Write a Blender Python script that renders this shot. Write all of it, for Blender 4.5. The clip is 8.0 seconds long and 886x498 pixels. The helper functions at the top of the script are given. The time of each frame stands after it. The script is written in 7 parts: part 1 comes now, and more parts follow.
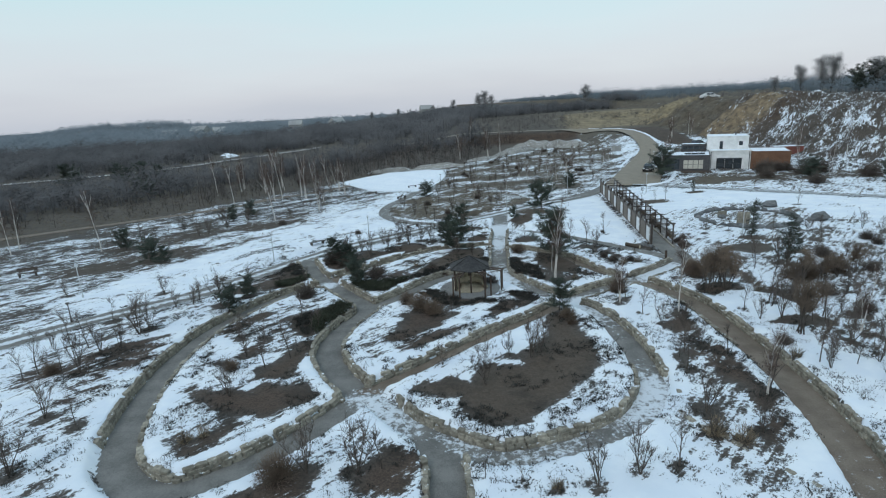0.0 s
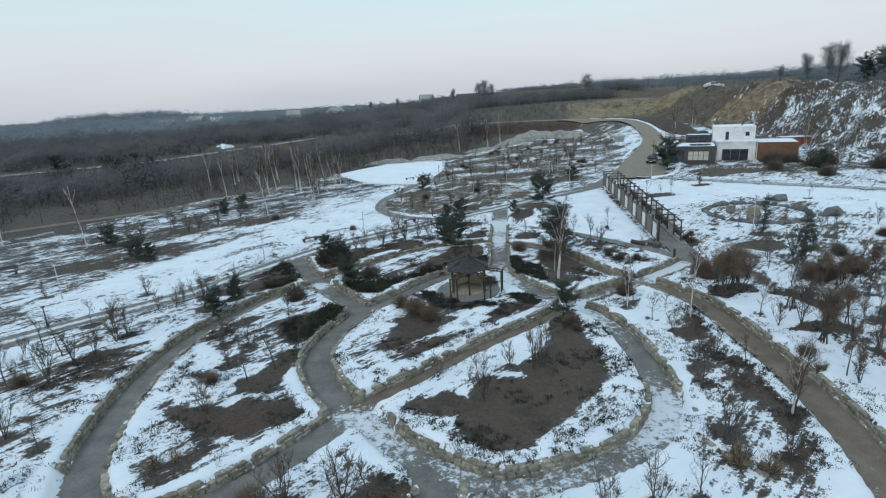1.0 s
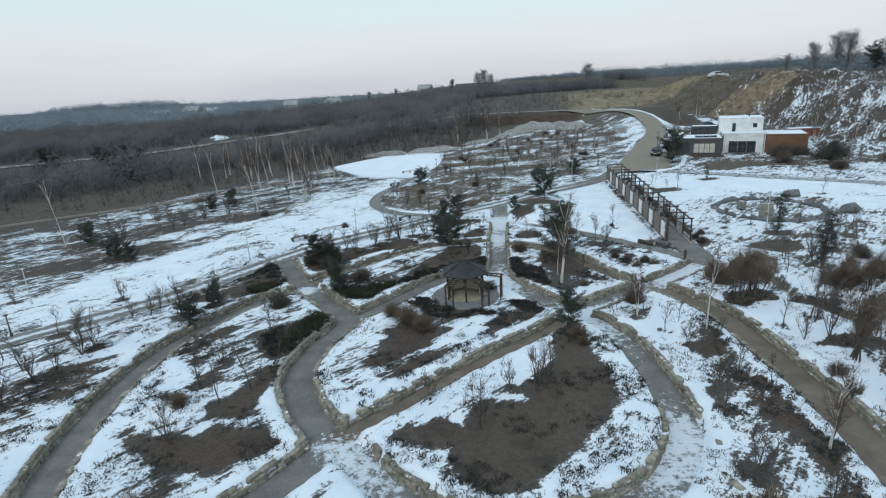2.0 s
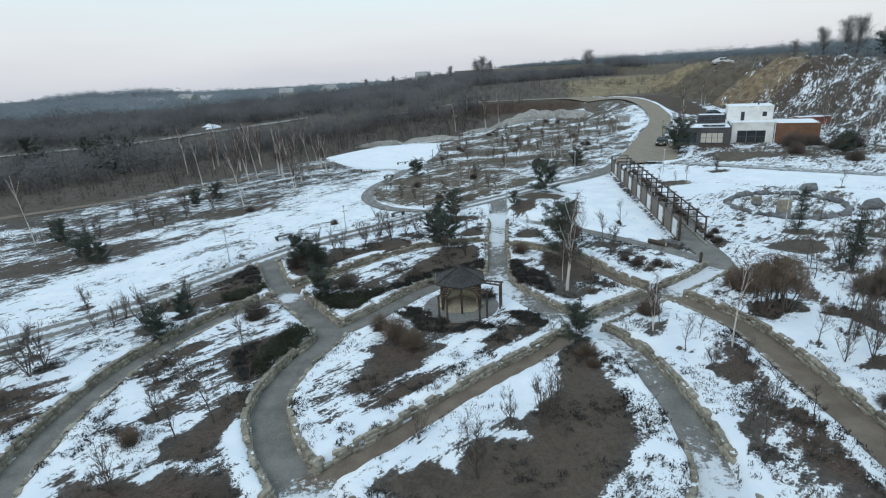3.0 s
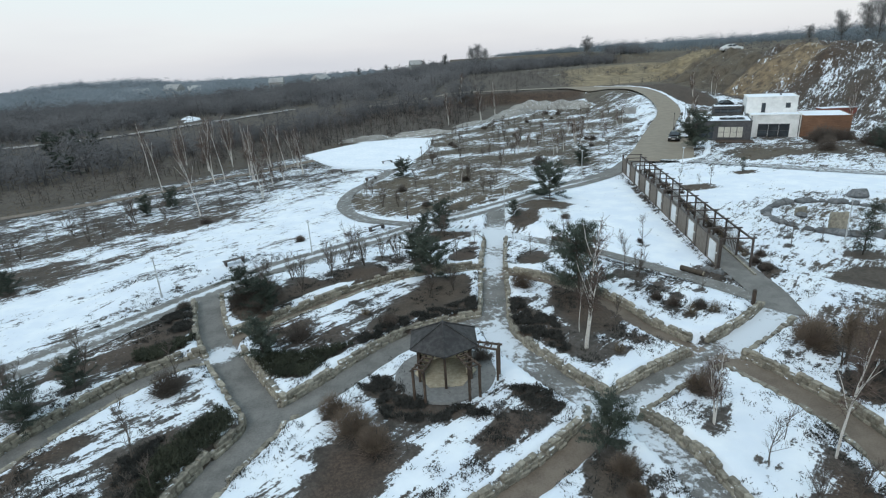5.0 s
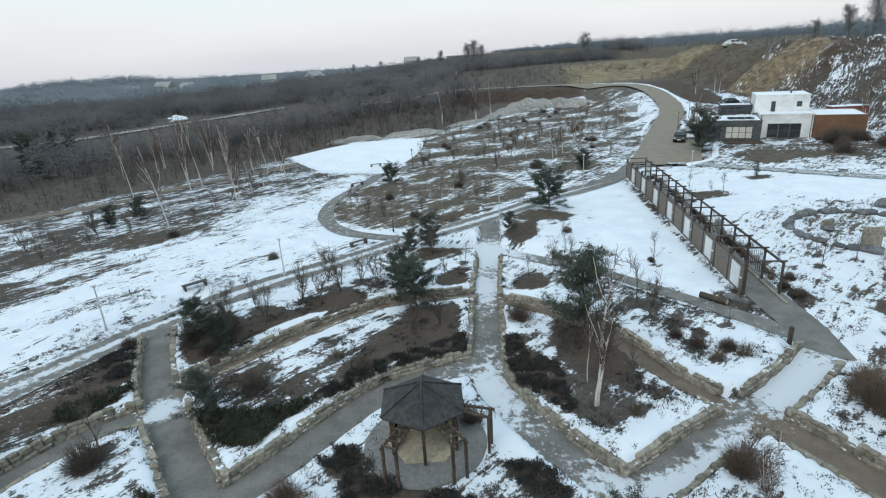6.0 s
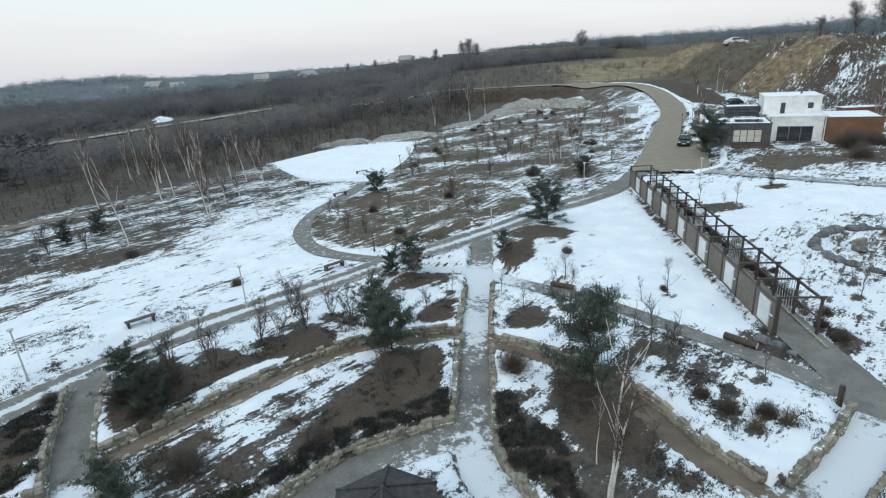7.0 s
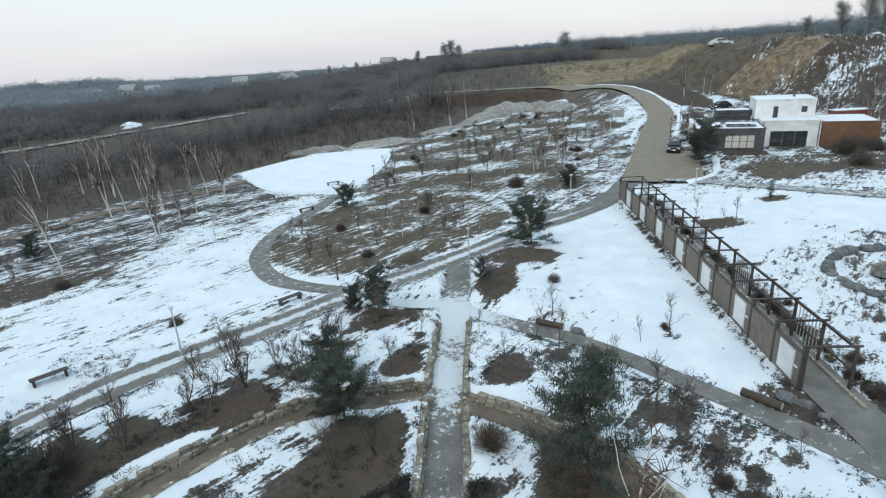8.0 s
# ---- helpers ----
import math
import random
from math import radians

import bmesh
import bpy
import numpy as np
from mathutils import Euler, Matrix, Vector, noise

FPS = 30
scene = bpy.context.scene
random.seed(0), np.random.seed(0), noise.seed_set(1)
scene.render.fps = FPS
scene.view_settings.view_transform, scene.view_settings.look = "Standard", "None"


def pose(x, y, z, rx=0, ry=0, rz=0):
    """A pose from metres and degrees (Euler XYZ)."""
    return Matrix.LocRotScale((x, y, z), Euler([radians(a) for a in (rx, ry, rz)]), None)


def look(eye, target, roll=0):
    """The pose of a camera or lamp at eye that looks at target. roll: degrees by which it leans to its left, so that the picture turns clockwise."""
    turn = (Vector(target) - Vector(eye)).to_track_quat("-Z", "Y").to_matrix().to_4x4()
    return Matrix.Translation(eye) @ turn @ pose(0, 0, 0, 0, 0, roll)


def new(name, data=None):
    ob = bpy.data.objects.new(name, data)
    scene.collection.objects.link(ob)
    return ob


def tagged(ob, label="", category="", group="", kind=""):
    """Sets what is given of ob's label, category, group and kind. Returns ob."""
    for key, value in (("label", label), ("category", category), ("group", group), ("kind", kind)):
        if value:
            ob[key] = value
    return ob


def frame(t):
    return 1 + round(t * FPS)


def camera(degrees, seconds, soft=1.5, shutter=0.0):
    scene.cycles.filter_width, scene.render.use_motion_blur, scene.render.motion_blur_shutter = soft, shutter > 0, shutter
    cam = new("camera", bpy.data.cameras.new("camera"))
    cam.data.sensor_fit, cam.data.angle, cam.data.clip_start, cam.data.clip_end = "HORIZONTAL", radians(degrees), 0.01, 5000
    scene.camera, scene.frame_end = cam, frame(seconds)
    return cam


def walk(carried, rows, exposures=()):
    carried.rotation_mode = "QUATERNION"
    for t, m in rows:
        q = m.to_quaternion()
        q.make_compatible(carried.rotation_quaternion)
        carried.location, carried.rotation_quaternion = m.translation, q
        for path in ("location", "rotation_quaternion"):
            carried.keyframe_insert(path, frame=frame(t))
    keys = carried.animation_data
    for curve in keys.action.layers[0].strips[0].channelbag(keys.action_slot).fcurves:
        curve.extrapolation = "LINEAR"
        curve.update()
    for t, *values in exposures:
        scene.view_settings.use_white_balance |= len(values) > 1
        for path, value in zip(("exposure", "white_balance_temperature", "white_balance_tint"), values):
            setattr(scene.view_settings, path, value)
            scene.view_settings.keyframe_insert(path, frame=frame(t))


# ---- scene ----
cam = camera(78.4, 8.0, soft=1.15)
METRES, EYE, TILT, LEAN, TURN = 34.97, 15.0, 0.0, 0.0, 0.0
ROWS = [
    (0.0, 0.0, 0.0, 0.0, -0.78, -14.8, 2.95),
    (0.5, 0.0038, 0.0335, 0.0012, -0.77, -15.33, 2.97),
    (1.0, 0.0081, 0.0714, 0.0023, -0.79, -15.85, 3.0),
    (1.5, 0.0134, 0.1139, 0.0029, -0.81, -16.29, 3.01),
    (3.0, 0.0306, 0.2716, 0.0006, -1.0, -18.07, 3.06),
    (3.5, 0.0368, 0.3376, -0.0018, -1.09, -18.53, 3.09),
    (4.0, 0.0434, 0.4047, -0.0036, -1.2, -18.75, 3.09),
    (4.5, 0.0516, 0.4742, -0.0053, -1.32, -18.96, 3.15),
    (6.0, 0.0862, 0.6909, -0.0045, -1.78, -19.53, 3.34),
    (6.5, 0.1003, 0.7654, -0.0034, -1.98, -19.68, 3.36),
    (7.0, 0.1157, 0.8401, -0.0025, -2.16, -19.7, 3.43),
    (7.2, 0.1223, 0.87, -0.0021, -2.42, -19.71, 3.46),
    (7.5, 0.1325, 0.9147, -0.0015, -3.38, -19.73, 3.5),
    (7.65, 0.1378, 0.9366, -0.0012, -3.64, -19.71, 3.52),
    (8.0, 0.151, 0.9871, -0.0005, -3.79, -19.66, 3.58),
]
walk(cam, [(t, pose(0, 0, EYE, TILT, LEAN, TURN) @ pose(METRES * x, METRES * y, METRES * z, 90 + pitch, roll, yaw)) for t, x, y, z, yaw, pitch, roll in ROWS], [(0.0, -0.13, 6200, 11), (3.0, 0.03, 6390, 12), (8.0, 0.17, 6570, 12)])

# ---- world and sun: a pale overcast winter evening ----
world = bpy.data.worlds.new("winter_sky")
scene.world = world
world.use_nodes = True
wn, wl = world.node_tree.nodes, world.node_tree.links
wn.clear()
w_out, w_bg = wn.new("ShaderNodeOutputWorld"), wn.new("ShaderNodeBackground")
w_sky, w_mix, w_add = wn.new("ShaderNodeTexSky"), wn.new("ShaderNodeMix"), wn.new("ShaderNodeVectorMath")
w_sky.sky_type, w_sky.sun_disc = "NISHITA", False
w_sky.sun_elevation, w_sky.sun_rotation = radians(14), radians(215)
w_add.operation = "SCALE"
w_add.inputs["Scale"].default_value = 0.07
w_co, w_sep, w_ramp = wn.new("ShaderNodeTexCoord"), wn.new("ShaderNodeSeparateXYZ"), wn.new("ShaderNodeValToRGB")
w_map, w_noise = wn.new("ShaderNodeMapping"), wn.new("ShaderNodeTexNoise")
w_map.inputs["Scale"].default_value = (1.6, 1.6, 9.0)
w_noise.inputs["Scale"].default_value, w_noise.inputs["Detail"].default_value = 1.4, 4
w_wob = wn.new("ShaderNodeMath")
w_wob.operation = "MULTIPLY_ADD"
w_wob.inputs[1].default_value = 0.12
wl.new(w_co.outputs["Generated"], w_map.inputs["Vector"])
wl.new(w_map.outputs["Vector"], w_noise.inputs["Vector"])
wl.new(w_noise.outputs["Fac"], w_wob.inputs[0])
wl.new(w_co.outputs["Generated"], w_sep.inputs[0])
wl.new(w_sep.outputs["Z"], w_wob.inputs[2])
wl.new(w_wob.outputs[0], w_ramp.inputs["Fac"])
ramp = w_ramp.color_ramp
ramp.elements[0].position, ramp.elements[0].color = 0.045, (0.60, 0.635, 0.69, 1)
ramp.elements[1].position, ramp.elements[1].color = 0.75, (0.56, 0.76, 0.88, 1)
for at, col in ((0.085, (0.69, 0.715, 0.75, 1)), (0.13, (0.75, 0.79, 0.81, 1)), (0.19, (0.74, 0.85, 0.86, 1)), (0.25, (0.68, 0.87, 0.88, 1)), (0.4, (0.66, 0.84, 0.88, 1))):
    ramp.elements.new(at).color = col
w_mix.data_type = "RGBA"
w_mix.inputs["Factor"].default_value = 0.86
wl.new(w_sky.outputs["Color"], w_add.inputs[0])
wl.new(w_add.outputs["Vector"], w_mix.inputs["A"])
wl.new(w_ramp.outputs["Color"], w_mix.inputs["B"])
wl.new(w_mix.outputs["Result"], w_bg.inputs["Color"])
w_bg.inputs["Strength"].default_value = 1.1
wl.new(w_bg.outputs[0], w_out.inputs[0])
sun = new("sun", bpy.data.lights.new("sun", "SUN"))
sun.data.energy, sun.data.angle, sun.data.color = 0.85, radians(25), (1.0, 0.95, 0.9)
sun.matrix_world = look((-20, -30, 40), (0, 0, 0))


# ---- materials ----
class Nodes:
    """A short hand for one material's node tree."""

    def __init__(self, name, rough=0.8, metal=0.0, spec=0.3):
        self.mat = bpy.data.materials.new(name)
        self.mat.use_nodes = True
        self.tree = self.mat.node_tree
        self.bsdf = self.tree.nodes["Principled BSDF"]
        self.bsdf.inputs["Roughness"].default_value = rough
        self.bsdf.inputs["Metallic"].default_value = metal
        self.bsdf.inputs["Specular IOR Level"].default_value = spec

    def node(self, kind):
        return self.tree.nodes.new(kind)

    def wire(self, a, b):
        self.tree.links.new(a, b)

    def place(self):
        return self.node("ShaderNodeNewGeometry").outputs["Position"]

    def local(self):
        return self.node("ShaderNodeTexCoord").outputs["Object"]

    def noise(self, scale, detail=5, rough=0.6, stretch=None, at=None):
        n = self.node("ShaderNodeTexNoise")
        n.inputs["Scale"].default_value, n.inputs["Detail"].default_value, n.inputs["Roughness"].default_value = scale, detail, rough
        at = at or self.place()
        if stretch:
            m = self.node("ShaderNodeMapping")
            m.inputs["Scale"].default_value = stretch[:3]
            if len(stretch) > 3:
                # turned first, then drawn out along that heading
                m.vector_type = "TEXTURE"
                m.inputs["Scale"].default_value = [1 / v for v in stretch[:3]]
                m.inputs["Rotation"].default_value = (0, 0, radians(stretch[3]))
            self.wire(at, m.inputs["Vector"])
            at = m.outputs["Vector"]
        self.wire(at, n.inputs["Vector"])
        return n.outputs["Fac"]

    def attr(self, name):
        n = self.node("ShaderNodeAttribute")
        n.attribute_name = name
        return n.outputs["Fac"]

    def chance(self):
        return self.node("ShaderNodeObjectInfo").outputs["Random"]

    def island(self):
        return self.node("ShaderNodeNewGeometry").outputs["Random Per Island"]

    def math(self, op, a, b=0.0, c=0.0):
        n = self.node("ShaderNodeMath")
        n.operation = op
        for slot, v in zip(n.inputs, (a, b, c)):
            if isinstance(v, (int, float)):
                slot.default_value = v
            else:
                self.wire(v, slot)
        return n.outputs[0]

    def step(self, v, lo, hi):
        n = self.node("ShaderNodeMapRange")
        n.interpolation_type = "SMOOTHSTEP"
        n.inputs["From Min"].default_value, n.inputs["From Max"].default_value = lo, hi
        self.wire(v, n.inputs["Value"])
        return n.outputs["Result"]

    def mix(self, f, a, b):
        n = self.node("ShaderNodeMix")
        n.data_type = "RGBA"
        for slot, v in ((n.inputs["Factor"], f), (n.inputs["A"], a), (n.inputs["B"], b)):
            if isinstance(v, (int, float)):
                slot.default_value = v
            elif isinstance(v, tuple):
                slot.default_value = (*v, 1)
            else:
                self.wire(v, slot)
        return n.outputs["Result"]

    def bump(self, v, strength=0.4, distance=0.02):
        n = self.node("ShaderNodeBump")
        n.inputs["Strength"].default_value, n.inputs["Distance"].default_value = strength, distance
        self.wire(v, n.inputs["Height"])
        self.wire(n.outputs["Normal"], self.bsdf.inputs["Normal"])

    def colour(self, c):
        if isinstance(c, tuple):
            self.bsdf.inputs["Base Color"].default_value = (*c, 1)
        else:
            self.wire(c, self.bsdf.inputs["Base Color"])
        return self.mat


SNOW = (0.80, 0.84, 0.89)


def grained(name, a, b, scale=6.0, rough=0.8, metal=0.0, spec=0.3, bump=0.3, dist=0.01, stretch=None, snow=0.0, vary=0.0):
    """Two tones in fine grain and large stains; vary: how far each thing's own tone strays; snow: share of snow caught on top."""
    n = Nodes(name, rough, metal, spec)
    fine, wide = n.noise(scale, 6, 0.65, stretch), n.noise(scale * 0.13, 3, 0.5)
    f = n.math("ADD", n.math("MULTIPLY", fine, 0.65), n.math("MULTIPLY", wide, 0.35))
    c = n.mix(n.step(f, 0.35, 0.65), a, b)
    if vary:
        v = n.math("MULTIPLY_ADD", n.chance(), vary, 1 - vary / 2)
        h = n.node("ShaderNodeHueSaturation")
        n.wire(v, h.inputs["Value"])
        n.wire(c, h.inputs["Color"])
        c = h.outputs["Color"]
    if snow:
        nz = n.node("ShaderNodeSeparateXYZ")
        n.wire(n.node("ShaderNodeNewGeometry").outputs["True Normal"], nz.inputs[0])
        s = n.math("MULTIPLY", n.step(nz.outputs["Z"], 0.55, 0.8), n.step(n.noise(2.3, 5, 0.7), 0.62 - snow * 0.35, 0.68 - snow * 0.35))
        c = n.mix(s, c, SNOW)
    if bump:
        n.bump(fine, bump, dist)
    return n.colour(c)


def ground_material():
    n = Nodes("snowy_ground", 0.85, 0, 0.2)
    snow, soil, turf = n.attr("snow"), n.attr("soil"), n.attr("turf")
    big, mid, fine = n.noise(0.22, 4, 0.55), n.noise(1.3, 6, 0.68), n.noise(6.5, 5, 0.7)
    streak = n.noise(1.0, 5, 0.65, (0.6, 2.8, 1.0, 44))
    # cover of snow, ragged at its rims
    v = n.math("ADD", n.math("MULTIPLY_ADD", mid, 0.9, -0.45), n.math("MULTIPLY_ADD", streak, 1.3, -0.65))
    v = n.math("ADD", v, n.math("MULTIPLY_ADD", fine, 0.95, -0.475))
    v = n.math("ADD", v, n.math("MULTIPLY_ADD", big, 0.95, -0.475))
    v = n.math("ADD", v, n.math("MULTIPLY_ADD", n.noise(0.22, 4, 0.6, (0.45, 2.2, 1.0, 44)), 0.9, -0.45))
    cover = n.step(n.math("ADD", v, snow), 0.48, 0.54)
    thin = n.step(n.math("ADD", v, snow), 0.36, 0.52)
    mulch = n.mix(n.step(n.noise(9.0, 6, 0.75), 0.35, 0.68), (0.048, 0.034, 0.026), (0.112, 0.079, 0.060))
    earth = n.mix(n.step(n.noise(4.0, 6, 0.7), 0.35, 0.65), (0.042, 0.039, 0.038), (0.106, 0.097, 0.091))
    grass = n.mix(n.step(n.noise(5.0, 6, 0.75), 0.3, 0.7), (0.076, 0.062, 0.046), (0.168, 0.138, 0.102))
    straw = n.mix(n.step(n.noise(0.25, 5, 0.6), 0.35, 0.65), (0.185, 0.145, 0.092), (0.29, 0.225, 0.135))
    grass = n.mix(n.step(turf, 1.1, 1.9), grass, straw)
    ochre = n.mix(n.step(n.noise(0.7, 5, 0.65), 0.35, 0.65), (0.135, 0.102, 0.072), (0.275, 0.208, 0.132))
    bare = n.mix(n.math("MINIMUM", soil, 1.0), earth, mulch)
    bare = n.mix(n.step(soil, 1.1, 1.9), bare, ochre)
    bare = n.mix(turf, bare, grass)
    bare = n.mix(n.step(n.noise(0.6, 4, 0.6), 0.45, 0.7), bare, n.mix(0.5, bare, (0.03, 0.026, 0.022)))
    slush = n.mix(0.45, bare, SNOW)
    white = n.mix(n.step(n.noise(0.5, 5, 0.6), 0.35, 0.7), (0.71, 0.76, 0.83), (0.805, 0.84, 0.875))
    c = n.mix(cover, n.mix(n.math("MULTIPLY", thin, 0.5), bare, slush), white)
    n.bump(n.math("ADD", n.math("MULTIPLY", fine, 0.5), n.math("MULTIPLY", cover, 0.8)), 0.55, 0.05)
    return n.colour(c)


def path_material(name, a, b, wet=0.75):
    n = Nodes(name, wet, 0, 0.35)
    grit, wide = n.noise(14.0, 5, 0.75), n.noise(0.8, 4, 0.6)
    c = n.mix(n.step(n.math("ADD", n.math("MULTIPLY", grit, 0.5), n.math("MULTIPLY", wide, 0.5)), 0.38, 0.62), a, b)
    v = n.math("ADD", n.math("MULTIPLY_ADD", n.noise(2.2, 6, 0.72), 1.0, -0.5), n.math("MULTIPLY_ADD", n.noise(7.0, 4, 0.7), 0.5, -0.25))
    cover = n.step(n.math("ADD", v, n.attr("snow")), 0.44, 0.60)
    c = n.mix(n.math("MULTIPLY", cover, 0.86), c, (0.70, 0.74, 0.79))
    n.bump(n.math("ADD", n.math("MULTIPLY", grit, 0.5), cover), 0.4, 0.02)
    return n.colour(c)


M_GROUND = ground_material()
M_PATH = path_material("path_gravel", (0.125, 0.120, 0.112), (0.215, 0.205, 0.190))
M_DULLWALL = grained("weathered_render", (0.26, 0.26, 0.26), (0.40, 0.40, 0.39), 0.9, 0.9, bump=0)
M_PATH_BROWN = path_material("path_bark_and_gravel", (0.128, 0.098, 0.075), (0.205, 0.165, 0.130))
M_ROAD = path_material("sanded_road", (0.212, 0.178, 0.138), (0.268, 0.228, 0.178))
M_STONE = grained("limestone", (0.150, 0.134, 0.108), (0.335, 0.305, 0.248), 5.0, 0.9, bump=0.6, dist=0.02, snow=0.12, vary=0.5)
M_BOULDER = grained("boulder_stone", (0.085, 0.088, 0.092), (0.205, 0.208, 0.21), 3.0, 0.9, bump=0.6, dist=0.03, snow=0.0, vary=0.3)
M_BARK = grained("grey_bark", (0.050, 0.043, 0.038), (0.130, 0.108, 0.092), 12, 0.9, vary=0.5)
M_TWIG = grained("twig_bark", (0.075, 0.063, 0.055), (0.175, 0.144, 0.124), 9, 0.9, bump=0, vary=0.5)
M_RUST = grained("rusty_twigs", (0.130, 0.099, 0.077), (0.250, 0.190, 0.145), 9, 0.9, bump=0, vary=0.4)
M_BIRCHTWIG = grained("birch_twigs", (0.085, 0.060, 0.052), (0.17, 0.125, 0.105), 9, 0.9, bump=0, vary=0.3)
M_FAWN = grained("fawn_twigs", (0.16, 0.12, 0.08), (0.31, 0.245, 0.165), 9, 0.9, bump=0, vary=0.4)
M_NEEDLE = grained("pine_needles", (0.033, 0.043, 0.036), (0.083, 0.100, 0.077), 6, 0.75, bump=0, vary=0.4)
M_JUNIPER = grained("juniper_green", (0.024, 0.028, 0.018), (0.064, 0.069, 0.045), 5, 0.8, bump=0)
M_HEATHER = grained("heather", (0.019, 0.020, 0.018), (0.062, 0.059, 0.053), 3, 0.9, bump=0)
M_SCRUB = grained("scrub_twigs", (0.050, 0.044, 0.042), (0.112, 0.097, 0.090), 0.15, 0.95, bump=0)
M_THICKET = grained("thicket_twigs", (0.026, 0.022, 0.021), (0.062, 0.052, 0.048), 0.2, 0.95, bump=0)
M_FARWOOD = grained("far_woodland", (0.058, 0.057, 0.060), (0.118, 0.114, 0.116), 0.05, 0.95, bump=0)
# pale blue-grey: the haze of distance is painted into this base colour
M_HAZEWOOD = grained("hazed_woodland", (0.115, 0.135, 0.152), (0.185, 0.212, 0.236), 0.03, 0.95, bump=0)
# twigs of the skyline trees, lightened in colour to imitate haze
M_HAZETWIG = grained("hazed_twigs", (0.17, 0.175, 0.18), (0.27, 0.275, 0.28), 2, 0.95, bump=0)
# hedgerow and plateau woods: bluish tint in the colour stands in for haze
M_HAZEPINE = grained("hazed_conifers", (0.085, 0.105, 0.122), (0.140, 0.160, 0.175), 0.03, 0.95, bump=0)


def birch_material():
    n = Nodes("birch_bark", 0.75)
    band = n.noise(7.0, 4, 0.7, (0.5, 0.5, 2.2))
    c = n.mix(n.step(band, 0.57, 0.67), (0.60, 0.565, 0.53), (0.12, 0.10, 0.09))
    n.bump(band, 0.3, 0.01)
    return n.colour(c)


M_BIRCH = birch_material()
M_WOOD = grained("dark_stained_timber", (0.040, 0.028, 0.022), (0.105, 0.076, 0.058), 10, 0.75, stretch=(1, 1, 0.25), vary=0.25)
M_FELT = grained("roof_felt", (0.034, 0.033, 0.034), (0.075, 0.073, 0.073), 4, 0.85, bump=0.4)
M_CREAM = grained("cream_boards", (0.34, 0.29, 0.21), (0.52, 0.46, 0.35), 6, 0.8, vary=0.2)
M_PAVE = grained("grey_pavers", (0.155, 0.153, 0.15), (0.235, 0.232, 0.225), 5, 0.85)
M_TAUPE = grained("taupe_render", (0.158, 0.132, 0.112), (0.225, 0.194, 0.166), 3.0, 0.85, vary=0.12)
M_STEEL = grained("dark_brown_steel", (0.050, 0.040, 0.036), (0.098, 0.080, 0.072), 8, 0.55, bump=0.1)
M_BOARD = grained("white_board", (0.66, 0.67, 0.68), (0.78, 0.79, 0.80), 3, 0.5, bump=0.0)
M_PLASTER = grained("white_plaster", (0.60, 0.60, 0.59), (0.80, 0.80, 0.79), 0.9, 0.85, bump=0.15)
M_ORANGE = grained("orange_larch_cladding", (0.140, 0.076, 0.048), (0.235, 0.126, 0.078), 5, 0.7, stretch=(0.3, 0.3, 2.5))
M_GREYCLAD = grained("slate_grey_cladding", (0.060, 0.060, 0.066), (0.110, 0.108, 0.112), 5, 0.6)
M_SNOW = grained("settled_snow", (0.72, 0.77, 0.84), (0.83, 0.86, 0.90), 2.0, 0.8, bump=0.5, dist=0.05)
M_GALV = grained("galvanised_post", (0.42, 0.43, 0.44), (0.60, 0.61, 0.62), 8, 0.5, 0.3, bump=0.05)
M_RUBBER = grained("tyre_rubber", (0.012, 0.012, 0.012), (0.03, 0.03, 0.03), 20, 0.85)
M_LOG = grained("weathered_log", (0.055, 0.045, 0.036), (0.125, 0.100, 0.078), 8, 0.85, vary=0.2)


def plain(name, c, rough, metal=0.0, spec=0.5):
    return Nodes(name, rough, metal, spec).colour(c)


def glass_material(name, c, rough=0.06):
    n = Nodes(name, rough, 0.0, 0.6)
    return n.colour(n.mix(n.step(n.noise(0.7, 2), 0.4, 0.6), c, tuple(v * 1.6 for v in c)))


M_GLASS = glass_material("window_glass", (0.030, 0.036, 0.042))
M_BLIND = grained("pale_blind", (0.50, 0.48, 0.42), (0.64, 0.61, 0.54), 2, 0.7, bump=0)
M_BLACKPAINT = plain("black_car_paint", (0.015, 0.016, 0.019), 0.22)
M_GREYPAINT = plain("silver_car_paint", (0.36, 0.37, 0.38), 0.3, 0.5)
M_WHITEPAINT = plain("white_car_paint", (0.62, 0.63, 0.64), 0.3)
M_RED = plain("red_plastic", (0.35, 0.02, 0.015), 0.35)
M_LAMPGLASS = plain("headlight_glass", (0.70, 0.72, 0.74), 0.15)
M_ALU = plain("brushed_aluminium", (0.55, 0.56, 0.57), 0.35, 0.9)


# ---- where things grow: place and height ----
STOOLS_1 = ((-20.9, 25.0, 2.6), (-22.4, 30.3, 2.8), (-22.8, 33.1, 2.4), (-21.9, 33.8, 2.2), (-11.8, 26.3, 2.5), (-21.4, 36.6, 2.3), (-14.0, 34.1, 1.9), (-12.6, 31.3, 2.0), (-16.6, 43.9, 2.6), (-17.8, 40.8, 2.9), (-25.2, 46.5, 1.9), (-20.9, 43.9, 2.1), (-34.3, 47.1, 2.0), (-19.3, 20.5, 2.8))
SAPLINGS_1 = ((-10.9, 29.4, 2.4), (-12.1, 33.5, 2.2), (-9.6, 30.6, 2.9), (-8.9, 35.2, 1.6), (-10.5, 37.0, 2.6), (-11.2, 42.6, 2.2), (-9.2, 34.0, 1.6), (-18.6, 24.0, 1.8), (-23.5, 38.5, 2.2), (-26.0, 40.0, 2.0))
